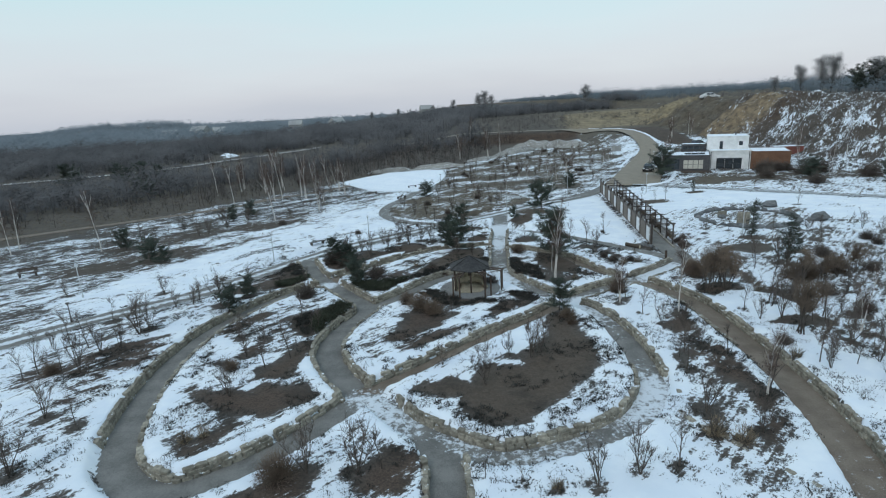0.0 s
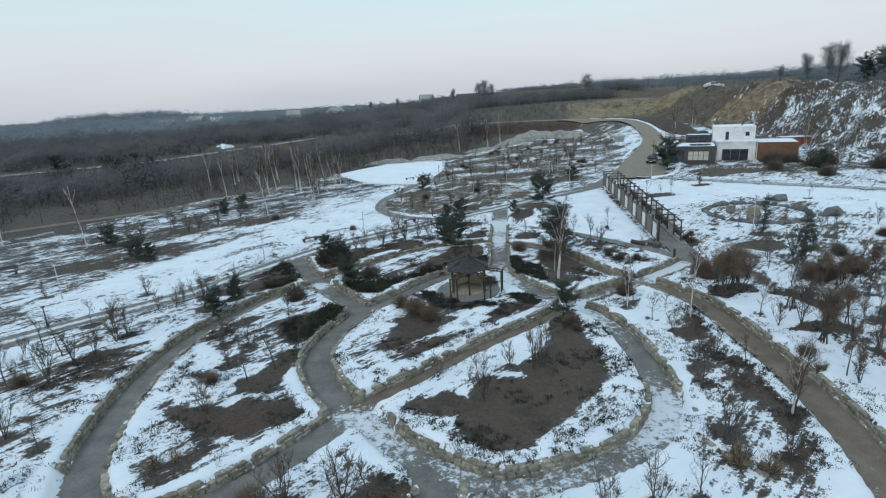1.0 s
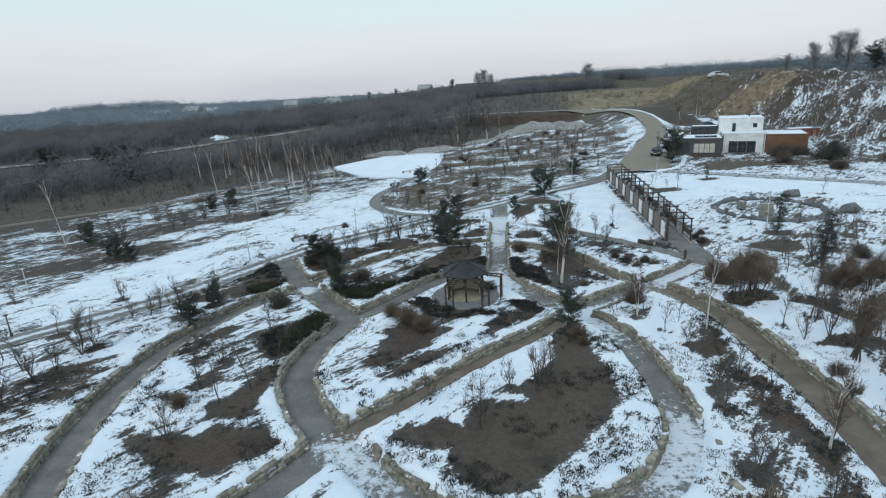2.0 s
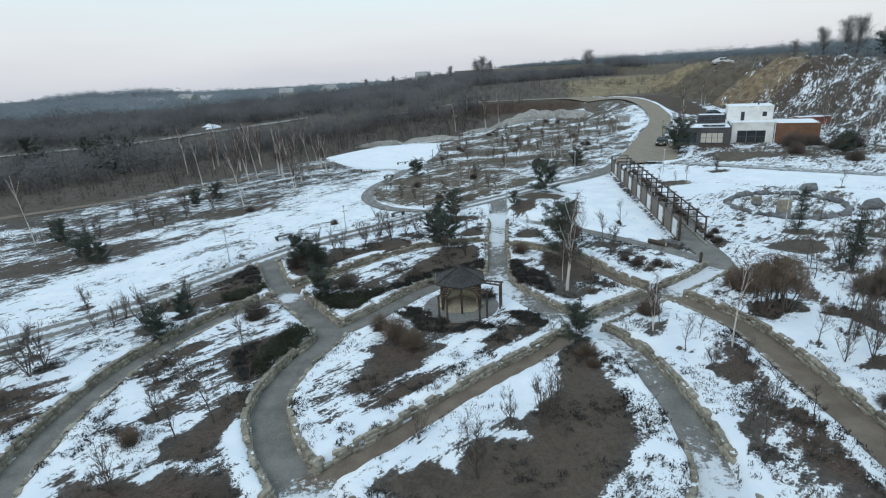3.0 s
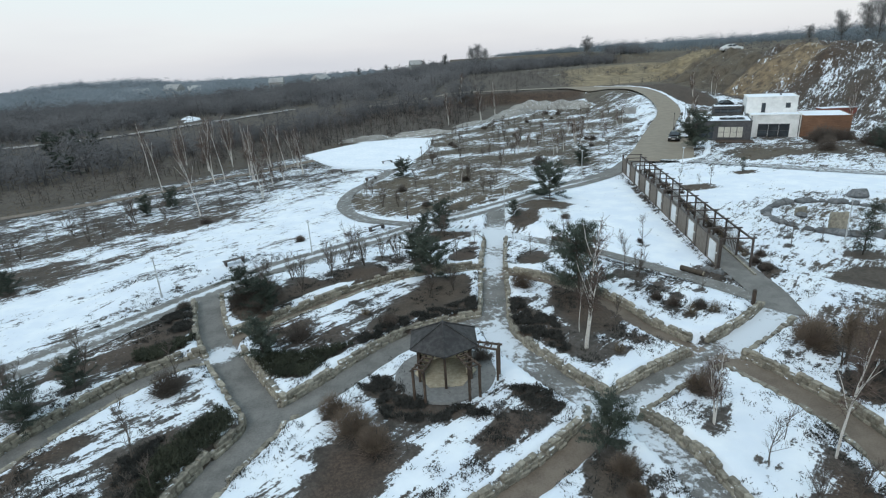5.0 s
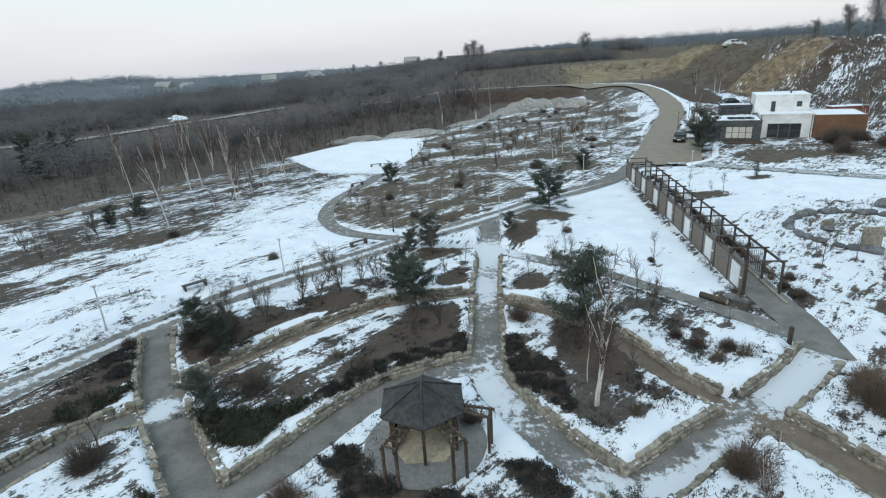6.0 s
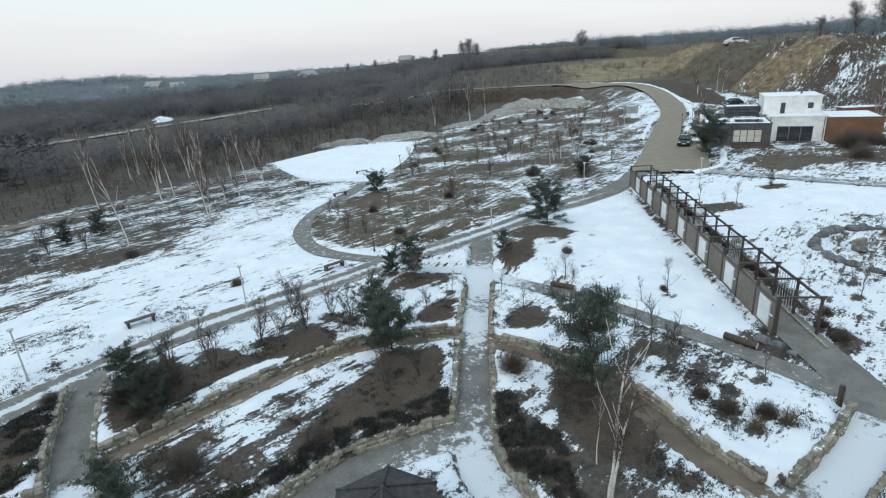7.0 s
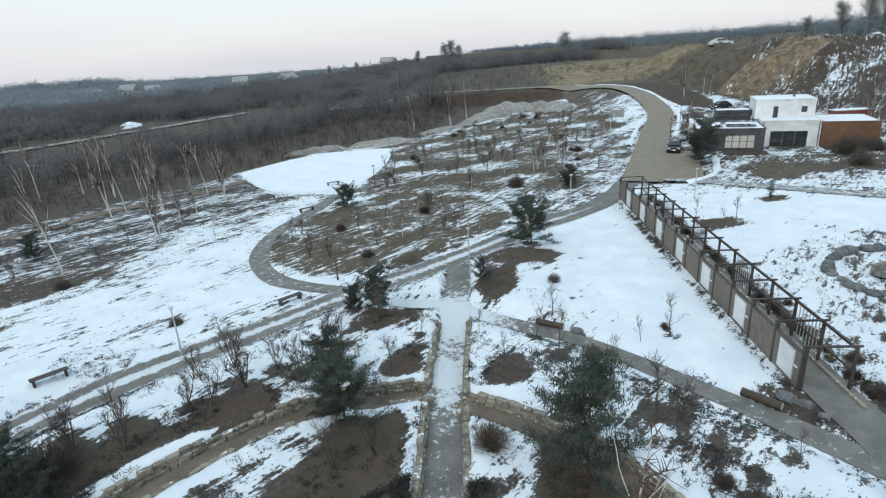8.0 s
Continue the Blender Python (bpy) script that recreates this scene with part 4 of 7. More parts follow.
def build_path(index, p):
    line = p.line
    way = np.gradient(line, axis=0)
    way /= np.linalg.norm(way, axis=1)[:, None] + 1e-9
    side = np.stack([-way[:, 1], way[:, 0]], -1)
    across = np.array([-1, -0.55, 0, 0.55, 1])
    reach = p.half + (0.16 if p.walled else 0.05)
    s = np.arange(len(line))
    edge = 1 + (0.0 if p.walled or index in (18, 20, 21) else 0.14) * np.sin(s * 0.31 + index) * np.sin(s * 0.13 + 1)
    P = line[:, None, :] + side[:, None, :] * (across[None, :] * reach)[..., None] * edge[:, None, None]
    x, y = P[..., 0], P[..., 1]
    z = hill(x, y) + p.lift + 0.004 * (index % 12) + 0.012 * (1 - across[None, :] ** 2)
    if p.lift > 0.05:
        # roads lie a little proud and run out level with the ground at their start
        z = z + 0.05 - (p.lift + 0.07) * (1 - ramp01(s, 0, 5))[:, None]
    snow = np.full(x.shape, p.snow)
    if "ruts" in p.label:
        # wheels have cleared two ruts; snow stays between them and fades towards the road
        snow = snow + np.array([0.06, -0.26, 0.24, -0.26, 0.06])[None, :] * (1 + 0.4 * np.sin(s * 0.11))[:, None] - 0.3 * ramp01(y, 78, 90)
    if p.walled:
        # where paths meet, their snow runs together
        total, weight = np.zeros(x.shape), np.full(x.shape, 1e-6)
        for q in PATHS:
            if q.walled:
                w = np.exp(-along(q.line, x, y) / 0.45)
                total, weight = total + w * q.snow, weight + w
        snow = total / weight
    if p.skew:
        snow = snow + p.skew * across[None, :] * (1 - ramp01(s / len(line), 0.42, 0.62))[:, None]
    if p.walled or p.lift < 0.05:
        for tx, ty, r, v in TREAD:
            snow = snow + v * np.exp(-((x - tx) ** 2 + (y - ty) ** 2) / r**2) 
    me = mesh_from("path", np.stack([x, y, z], -1).reshape(-1, 3).tolist(), grid_faces(5, len(line))[:, ::-1].tolist(), p.material, True)
    float_layer(me, "snow", snow)
    tagged(new("path" if p.lift < 0.05 else "road", me), p.label, "path" if p.lift < 0.05 else "road", kind="structure")


for index, p in enumerate(PATHS):
    build_path(index, p)


# ---- tools for building things ----
def fast_mesh(name, verts, faces, material, smooth=False):
    """A mesh from arrays, all faces with the same number of corners."""
    me = bpy.data.meshes.new(name)
    verts, faces = np.asarray(verts, np.float32), np.asarray(faces, np.int32)
    me.vertices.add(len(verts))
    me.vertices.foreach_set("co", verts.ravel())
    me.loops.add(faces.size)
    me.loops.foreach_set("vertex_index", faces.ravel())
    me.polygons.add(len(faces))
    me.polygons.foreach_set("loop_start", np.arange(0, faces.size, faces.shape[1], dtype=np.int32))
    if smooth:
        me.polygons.foreach_set("use_smooth", np.ones(len(faces), bool))
    me.update(calc_edges=True)
    me.materials.append(material)
    return me


def thing(name, x, y, z, turn=0.0, label="", category="", group="", scale=1.0):
    ob = new(name)
    ob.empty_display_size = 0.2
    ob.matrix_basis = pose(x, y, z, 0, 0, turn) @ Matrix.Scale(scale, 4)
    return tagged(ob, label, category, group)


def piece(name, me, parent, label="", m=None):
    """A mesh as a part under a thing or a part."""
    ob = new(name, me)
    ob.parent = parent
    if m is not None:
        ob.matrix_basis = m
    if label:
        ob["label"] = label
    return ob


def part(name, bm, material, parent, label="", bevel=0.0, smooth=False):
    if bevel:
        bmesh.ops.bevel(bm, geom=bm.edges[:], offset=bevel, segments=1, affect="EDGES", profile=0.5)
    me = bpy.data.meshes.new(name)
    bm.to_mesh(me)
    bm.free()
    me.materials.append(material)
    if smooth:
        me.polygons.foreach_set("use_smooth", [True] * len(me.polygons))
    return piece(name, me, parent, label)


def box(bm, x0, x1, y0, y1, z0, z1, m=None):
    """Adds an upright box between the given bounds."""
    mat = Matrix.Translation(((x0 + x1) / 2, (y0 + y1) / 2, (z0 + z1) / 2)) @ Matrix.Diagonal((x1 - x0, y1 - y0, z1 - z0, 1))
    bmesh.ops.create_cube(bm, size=1, matrix=(m or Matrix()) @ mat)
    return bm


def beam(bm, a, b, w, h=None):
    """Adds a squared bar from a to b."""
    a, b = Vector(a), Vector(b)
    d = b - a
    up = d.to_track_quat("Z", "Y").to_matrix().to_4x4()
    bmesh.ops.create_cube(bm, size=1, matrix=Matrix.Translation((a + b) / 2) @ up @ Matrix.Diagonal((w, h or w, d.length, 1)))
    return bm


def rod(bm, a, b, r0, r1=None, sides=8):
    a, b = Vector(a), Vector(b)
    d = b - a
    up = d.to_track_quat("Z", "Y").to_matrix().to_4x4()
    bmesh.ops.create_cone(bm, cap_ends=True, segments=sides, radius1=r0, radius2=r0 if r1 is None else r1, depth=d.length, matrix=Matrix.Translation((a + b) / 2) @ up)
    return bm


def fresh():
    return bmesh.new()


class Tubes:
    """Gathers tapered tubes for trunks, limbs and twigs."""

    def __init__(self):
        self.v, self.f = [], []

    def add(self, pts, radii, sides=4):
        base = len(self.v)
        n = len(pts)
        for i, p in enumerate(pts):
            d = (pts[min(i + 1, n - 1)] - pts[max(i - 1, 0)]).normalized()
            a = d.orthogonal().normalized()
            b = d.cross(a)
            for k in range(sides):
                t = 2 * math.pi * k / sides
                self.v.append(p + radii[i] * (math.cos(t) * a + math.sin(t) * b))
        for i in range(n - 1):
            for k in range(sides):
                j = (k + 1) % sides
                self.f.append((base + i * sides + k, base + i * sides + j, base + (i + 1) * sides + j, base + (i + 1) * sides + k))

    def mesh(self, name, material):
        return fast_mesh(name, [tuple(p) for p in self.v], self.f, material, True)


def limb(rng, start, way, length, segs, wander, lift):
    """A bent line of points: wander is its crookedness, lift draws it up (or down)."""
    pts, d = [start], way.normalized()
    for _ in range(segs):
        d = (d + Vector((rng.gauss(0, wander), rng.gauss(0, wander), rng.gauss(0, wander) + lift))).normalized()
        pts.append(pts[-1] + d * (length / segs))
    return pts


def at_share(pts, s):
    k = min(int(s * (len(pts) - 1)), len(pts) - 2)
    return pts[k].lerp(pts[k + 1], s * (len(pts) - 1) - k)


def taper(n, r0, r1):
    return [r0 + (r1 - r0) * i / (n - 1) for i in range(n)]


def around(rng, tilt):
    """A direction at that tilt from upright."""
    t = rng.uniform(0, 2 * math.pi)
    return Vector((math.sin(tilt) * math.cos(t), math.sin(tilt) * math.sin(t), math.cos(tilt)))


def blades(rng, centres, each, length, width, tilt_lo, tilt_hi, name, material, root=0.0):
    """Many thin pointed blades, fanned out round each centre (numpy generator rng)."""
    c = np.repeat(np.asarray(centres, float), each, axis=0)
    n = len(c)
    t, tilt = rng.uniform(0, 2 * np.pi, n), rng.uniform(tilt_lo, tilt_hi, n)
    d = np.stack([np.sin(tilt) * np.cos(t), np.sin(tilt) * np.sin(t), np.cos(tilt)], -1)
    s = np.stack([-np.sin(t), np.cos(t), np.zeros(n)], -1)
    spin = rng.uniform(-1, 1, n)[:, None]
    s = s * np.sqrt(1 - spin**2 * 0.6) + np.cross(d, s) * spin * 0.8
    L = (length * rng.uniform(0.55, 1.25, n))[:, None]
    w = (width * rng.uniform(0.6, 1.3, n))[:, None]
    foot = c + rng.normal(0, 1, (n, 3)) * root * np.array([1, 1, 0.3])
    v = np.stack([foot - s * w, foot + s * w, foot + d * L], 1).reshape(-1, 3)
    f = np.arange(3 * n).reshape(-1, 3)
    return fast_mesh(name, v, f, material)


# ---- gazebo with its three trellis arms ----
GX, GY, GZ = 2.05, 41.95, 0.55


def build_gazebo():
    g = thing("gazebo", GX, GY, GZ, 0, "small hexagonal timber gazebo with a grey felt roof and trellis arms", "gazebo")
    hexa = [(math.cos(radians(60 * k + 30)), math.sin(radians(60 * k + 30))) for k in range(6)]
    # roof: six sloping planes with a thin edge
    for k in range(6):
        a, b = hexa[k], hexa[(k + 1) % 6]
        bm = fresh()
        R, zt, ze = 1.8, 2.68, 1.88
        top = [bm.verts.new(p) for p in ((a[0] * R, a[1] * R, ze), (b[0] * R, b[1] * R, ze), (b[0] * 0.06, b[1] * 0.06, zt), (a[0] * 0.06, a[1] * 0.06, zt))]
        low = [bm.verts.new((v.co.x * 0.99, v.co.y * 0.99, v.co.z - 0.07)) for v in top]
        bm.faces.new(top)
        bm.faces.new(low[::-1])
        for i in range(4):
            j = (i + 1) % 4
            bm.faces.new((top[j], top[i], low[i], low[j]))
        part("roof_panel", bm, M_FELT, g, "grey felt roof panel" if k == 0 else "")
        bm = fresh()
        beam(bm, (a[0] * 0.1, a[1] * 0.1, zt + 0.02), (a[0] * 1.81, a[1] * 1.81, ze + 0.02), 0.07, 0.05)
        part("roof_ridge", bm, M_FELT, g)
    bm = fresh()
    rod(bm, (0, 0, 2.64), (0, 0, 2.76), 0.12, 0.05, 6)
    part("finial", bm, M_FELT, g)
    for k in range(6):
        x, y = hexa[k][0] * 1.4, hexa[k][1] * 1.4
        bm = fresh()
        box(bm, x - 0.06, x + 0.06, y - 0.06, y + 0.06, 0, 1.92)
        part("post", bm, M_WOOD, g, bevel=0.008)
        a, b = Vector((*hexa[k], 0)) * 1.45, Vector((*hexa[(k + 1) % 6], 0)) * 1.45
        bm = fresh()
        beam(bm, a + Vector((0, 0, 1.84)), b + Vector((0, 0, 1.84)), 0.1, 0.14)
        part("eaves_beam", bm, M_WOOD, g)
        if k in (0, 1, 2, 5):
            # parapet of upright cream boards, with a rail on top and a bench behind
            d = (b - a)
            n = 9
            for i in range(n):
                p, q = a.lerp(b, (i + 0.06) / n), a.lerp(b, (i + 0.94) / n)
                bm = fresh()
                mid = (p + q) / 2
                m = Matrix.Translation((mid.x, mid.y, 0.5)) @ Matrix.Rotation(math.atan2(d.y, d.x), 4, "Z") @ Matrix.Diagonal(((q - p).length, 0.035, 0.84, 1))
                bmesh.ops.create_cube(bm, size=1, matrix=m)
                part("board", bm, M_CREAM, g)
            bm = fresh()
            beam(bm, a + Vector((0, 0, 0.95)), b + Vector((0, 0, 0.95)), 0.1, 0.06)
            part("rail", bm, M_WOOD, g)
            bm = fresh()
            beam(bm, a * 0.8 + Vector((0, 0, 0.45)), b * 0.8 + Vector((0, 0, 0.45)), 0.05, 0.36)
            part("bench_seat", bm, M_CREAM, g, "cream board bench seat")
    bm = fresh()
    bmesh.ops.create_cone(bm, cap_ends=True, segments=6, radius1=1.5, radius2=1.5, depth=0.08, matrix=Matrix.Translation((0, 0, 0.05)) @ Matrix.Rotation(radians(30), 4, "Z"))
    part("floor_deck", bm, M_CREAM, g)
    # trellis arms: two rails with rungs, held up by two posts at the outer end
    for deg in (-117, -61, -16):
        arm = piece("trellis_arm", None, g, "dark timber trellis arm on two posts", Matrix.Rotation(radians(deg), 4, "Z"))
        for side in (-1, 1):
            y0, y1 = side * 0.18, side * 0.27
            bm = fresh()
            beam(bm, (1.45, y0, 1.72), (2.75, y1, 1.62), 0.06, 0.09)
            part("rail", bm, M_WOOD, arm)
            bm = fresh()
            box(bm, 2.55, 2.65, y1 - 0.05, y1 + 0.05, -0.02, 1.64)
            part("post", bm, M_WOOD, arm, bevel=0.006)
        for i in range(4):
            x = 1.7 + 0.3 * i
            bm = fresh()
            beam(bm, (x, -0.3, 1.76 - 0.07 * (x - 1.45)), (x, 0.3, 1.76 - 0.07 * (x - 1.45)), 0.05, 0.06)
            part("rung", bm, M_WOOD, arm)
    return g


build_gazebo()
bm = fresh()
bmesh.ops.create_cone(bm, cap_ends=True, segments=48, radius1=2.45, radius2=2.4, depth=0.1, matrix=Matrix.Translation((GX, GY - 0.1, GZ)))
me = bpy.data.meshes.new("pavement")
bm.to_mesh(me)
bm.free()
me.materials.append(M_PAVE)
tagged(new("pavement", me), "round grey paved floor under the gazebo", "pavement", kind="structure")

# ---- the long wall with boards, and the pergola over the walkway ----
WALL_A, WALL_B, BAYS = Vector((21.5, 54.1, 0)), Vector((26.15, 87.6, 0)), 14


def build_long_wall():
    way = (WALL_B - WALL_A)
    length = way.length
    turn = math.degrees(math.atan2(way.y, way.x))
    w = thing("panel_wall", WALL_A.x, WALL_A.y, 0, turn, "long taupe panel wall with brown posts and white boards", "wall")
    bay = length / BAYS
    for i in range(BAYS):
        bm = fresh()
        box(bm, i * bay + 0.07, (i + 1) * bay - 0.07, -0.06, 0.06, 0.02, 1.78)
        part("wall_panel", bm, M_TAUPE, w)
        bm = fresh()
        box(bm, i * bay + 0.07, (i + 1) * bay - 0.07, -0.08, 0.08, 1.78, 1.84)
        part("coping", bm, M_STEEL, w, "dark brown coping strip" if i == 0 else "")
        if i % 2 == 0:
            mid = (i + 0.5) * bay
            bm = fresh()
            box(bm, mid - 0.62, mid + 0.62, 0.075, 0.11, 0.22, 1.62)
            board = part("display_board", bm, M_BOARD, w, "blank white display board", bevel=0.006)
            bm = fresh()
            box(bm, mid - 0.66, mid + 0.66, 0.062, 0.075, 0.18, 1.66)
            part("board_frame", bm, M_GALV, board)
            bm = fresh()
            box(bm, mid - 0.98, mid - 0.74, 0.07, 0.14, 0.98, 1.04)
            part("lever_plate", bm, M_BOARD, board)
    for i in range(BAYS + 1):
        bm = fresh()
        box(bm, i * bay - 0.07, i * bay + 0.07, -0.1, 0.1, 0, 2.12)
        part("post", bm, M_STEEL, w, bevel=0.006)
    return w


def build_pergola():
    way = (WALL_B - WALL_A)
    length = way.length
    turn = math.degrees(math.atan2(way.y, way.x))
    p = thing("pergola", WALL_A.x, WALL_A.y, 0, turn, "dark brown steel pergola frame over the walkway", "pergola")
    bay = length / BAYS
    for i in range(BAYS + 1):
        x = i * bay
        bm = fresh()
        box(bm, x - 0.06, x + 0.06, -2.16, -2.04, 0, 2.16)
        part("post", bm, M_STEEL, p, bevel=0.006)
        bm = fresh()
        box(bm, x - 0.04, x + 0.04, -2.3, 0.12, 2.13, 2.22)
        part("cross_beam", bm, M_STEEL, p)
    for i in range(BAYS):
        bm = fresh()
        box(bm, i * bay + 0.07, (i + 1) * bay - 0.07, -2.15, -2.05, 1.98, 2.1)
        part("long_beam", bm, M_STEEL, p)
        bm = fresh()
        box(bm, i * bay + 0.07, (i + 1) * bay - 0.07, -2.13, -2.07, 0.9, 0.96)
        part("hand_rail", bm, M_STEEL, p)
        if i % 3 == 1:
            for k in range(7):
                bm = fresh()
                box(bm, i * bay + 0.3 + k * 0.28, i * bay + 0.33 + k * 0.28, -2.12, -2.08, 0.05, 1.95)
                part("trellis_wire", bm, M_GALV, p, "pale trellis wire")
    return p


build_long_wall()
build_pergola()


def build_kerb():
    """A low kerb of pale blocks along the planted side of the walkway."""
    way = (WALL_B - WALL_A)
    turn = math.degrees(math.atan2(way.y, way.x))
    k = thing("kerb", WALL_A.x, WALL_A.y, 0, turn, "low pale stone kerb along the walkway", "kerb")
    bm = fresh()
    box(bm, 0, 1.14, -0.07, 0.07, -0.05, 0.16)
    me = bpy.data.meshes.new("kerb_block")
    bm.to_mesh(me)
    bm.free()
    me.materials.append(M_STONE)
    for i in range(31):
        piece("kerb_block", me, k, m=pose(-1.5 + i * 1.16, -1.86, 0))


build_kerb()

# ---- the modern house at the foot of the quarry ----
HX, HY = 54.15, 108.8
HTURN = math.degrees(math.atan2(-0.415, 0.91))


def windowed(h, x0, x1, y, z0, z1, cols, glass=M_GLASS, rows=1, name="window"):
    """A window or glazed front on a face that looks along -y: frame, bars and panes."""
    win = piece(name, None, h)
    bm = fresh()
    t = 0.07
    box(bm, x0, x1, y - 0.05, y + 0.02, z0, z0 + t)
    box(bm, x0, x1, y - 0.05, y + 0.02, z1 - t, z1)
    box(bm, x0, x0 + t, y - 0.05, y + 0.02, z0 + t, z1 - t)
    box(bm, x1 - t, x1, y - 0.05, y + 0.02, z0 + t, z1 - t)
    for i in range(1, cols):
        x = x0 + (x1 - x0) * i / cols
        box(bm, x - 0.03, x + 0.03, y - 0.045, y + 0.015, z0 + t, z1 - t)
    for i in range(1, rows):
        z = z0 + (z1 - z0) * i / rows
        box(bm, x0 + t, x1 - t, y - 0.04, y + 0.012, z - 0.025, z + 0.025)
    part("window_frame", bm, M_GREYCLAD, win)
    for i in range(cols):
        a, b = x0 + (x1 - x0) * i / cols, x0 + (x1 - x0) * (i + 1) / cols
        bm = fresh()
        box(bm, a + 0.05, b - 0.05, y - 0.015, y - 0.005, z0 + 0.06, z1 - 0.06)
        part("pane", bm, glass, win)
    return win


def block(h, name, x0, x1, y0, y1, z0, z1, material, snow=True, label=""):
    """One cubic wing: walls, a parapet and the snow on its flat roof."""
    bm = fresh()
    box(bm, x0, x1, y0, y1, z0, z1)
    w = part(name, bm, material, h, label, bevel=0.02)
    bm = fresh()
    for a, b, c, d in ((x0 - 0.06, x1 + 0.06, y0 - 0.06, y0 + 0.16), (x0 - 0.06, x1 + 0.06, y1 - 0.16, y1 + 0.06), (x0 - 0.06, x0 + 0.16, y0 + 0.16, y1 - 0.16), (x1 - 0.16, x1 + 0.06, y0 + 0.16, y1 - 0.16)):
        box(bm, a, b, c, d, z1 - 0.02, z1 + 0.14)
    part("parapet", bm, M_GREYCLAD if material is M_GREYCLAD else material, w)
    if snow:
        bm = fresh()
        box(bm, x0 + 0.17, x1 - 0.17, y0 + 0.17, y1 - 0.17, z1 + 0.003, z1 + 0.11)
        part("roof_snow", bm, M_SNOW, w, "settled snow on the flat roof")
    return w


def build_house():
    h = thing("house", HX, HY, 0, HTURN, "modern white flat-roofed house with grey and orange wings", "house")
    block(h, "white_wing", 0.0, 7.2, 0.0, 9.0, -0.4, 3.45, M_PLASTER, True, "white plastered ground floor")
    block(h, "upper_floor", -0.5, 6.9, 3.2, 9.6, 3.45, 6.0, M_PLASTER, True, "white plastered upper floor")
    block(h, "grey_wing", -8.6, -0.02, -4.0, 3.0, -0.4, 3.0, M_GREYCLAD, True, "slate grey clad wing with a glazed front")
    block(h, "orange_wing", 7.25, 13.8, -0.3, 7.5, -0.4, 3.25, M_ORANGE, True, "orange timber clad wing")
    block(h, "white_porch", -9.0, -6.8, 1.0, 6.0, -0.4, 3.2, M_PLASTER, True, "white porch block")
    block(h, "roof_room", -5.4, -0.6, 6.0, 9.0, 2.9, 4.3, M_GREYCLAD, True, "dark glazed roof room")
    # garage front and windows
    windowed(h, 1.25, 5.7, -0.005, 0.0, 2.12, 3, M_GLASS, 2)
    windowed(h, 1.75, 2.35, 3.195, 3.6, 5.15, 1)
    windowed(h, 5.2, 5.9, 3.195, 4.3, 5.1, 1)
    windowed(h, -4.8, -1.15, -4.005, 0.45, 2.25, 4, M_BLIND, 2, "glazed_front")
    windowed(h, -8.2, -5.4, -4.005, 0.3, 2.4, 3)
    windowed(h, -5.2, -0.8, 5.995, 3.3, 4.1, 4)
    # solar panel on the low grey roof
    for i in range(3):
        bm = fresh()
        box(bm, -4.6 + i * 1.25, -3.45 + i * 1.25, -2.6, -0.8, 3.24, 3.3)
        part("solar_panel", bm, M_GLASS, h, "dark blue solar panel")
    # chimney, downpipes, cladding boards
    bm = fresh()
    box(bm, 4.6, 4.85, 6.5, 6.75, 6.0, 6.6)
    part("chimney", bm, M_GREYCLAD, h)
    for x, z in ((6.95, 3.4), (0.25, 3.4)):
        bm = fresh()
        rod(bm, (x, -0.07, 0), (x, -0.07, z), 0.05)
        part("downpipe", bm, M_GREYCLAD, h)
    bm = fresh()
    box(bm, 0, 0.985, -0.02, 0.0, 0, 0.165)
    me = bpy.data.meshes.new("board")
    bm.to_mesh(me)
    bm.free()
    me.materials.append(M_ORANGE)
    for r in range(18):
        for c in range(6):
            x = 7.3 + c * 1.07
            z = 0.1 + r * 0.175
            piece("board", me, h, m=pose(x, -0.303, z) @ Matrix.Diagonal((1.07, 1, 1, 1)))
    # timber decks
    for x0, x1, y0, y1 in ((-5.0, 0.3, -6.6, -4.1), (7.4, 14.5, -2.6, -0.45)):
        n = 10
        deck = piece("deck", None, h, "dark red-brown timber deck")
        for i in range(n):
            a, b = y0 + (y1 - y0) * i / n, y0 + (y1 - y0) * (i + 0.93) / n
            bm = fresh()
            box(bm, x0, x1, a, b, 0.1, 0.16)
            part("plank", bm, M_WOOD, deck)
        bm = fresh()
        box(bm, x0, x1, y0 + 0.05, y1 - 0.05, -0.3, 0.098)
        part("deck_frame", bm, M_WOOD, deck)
    return h


build_house()


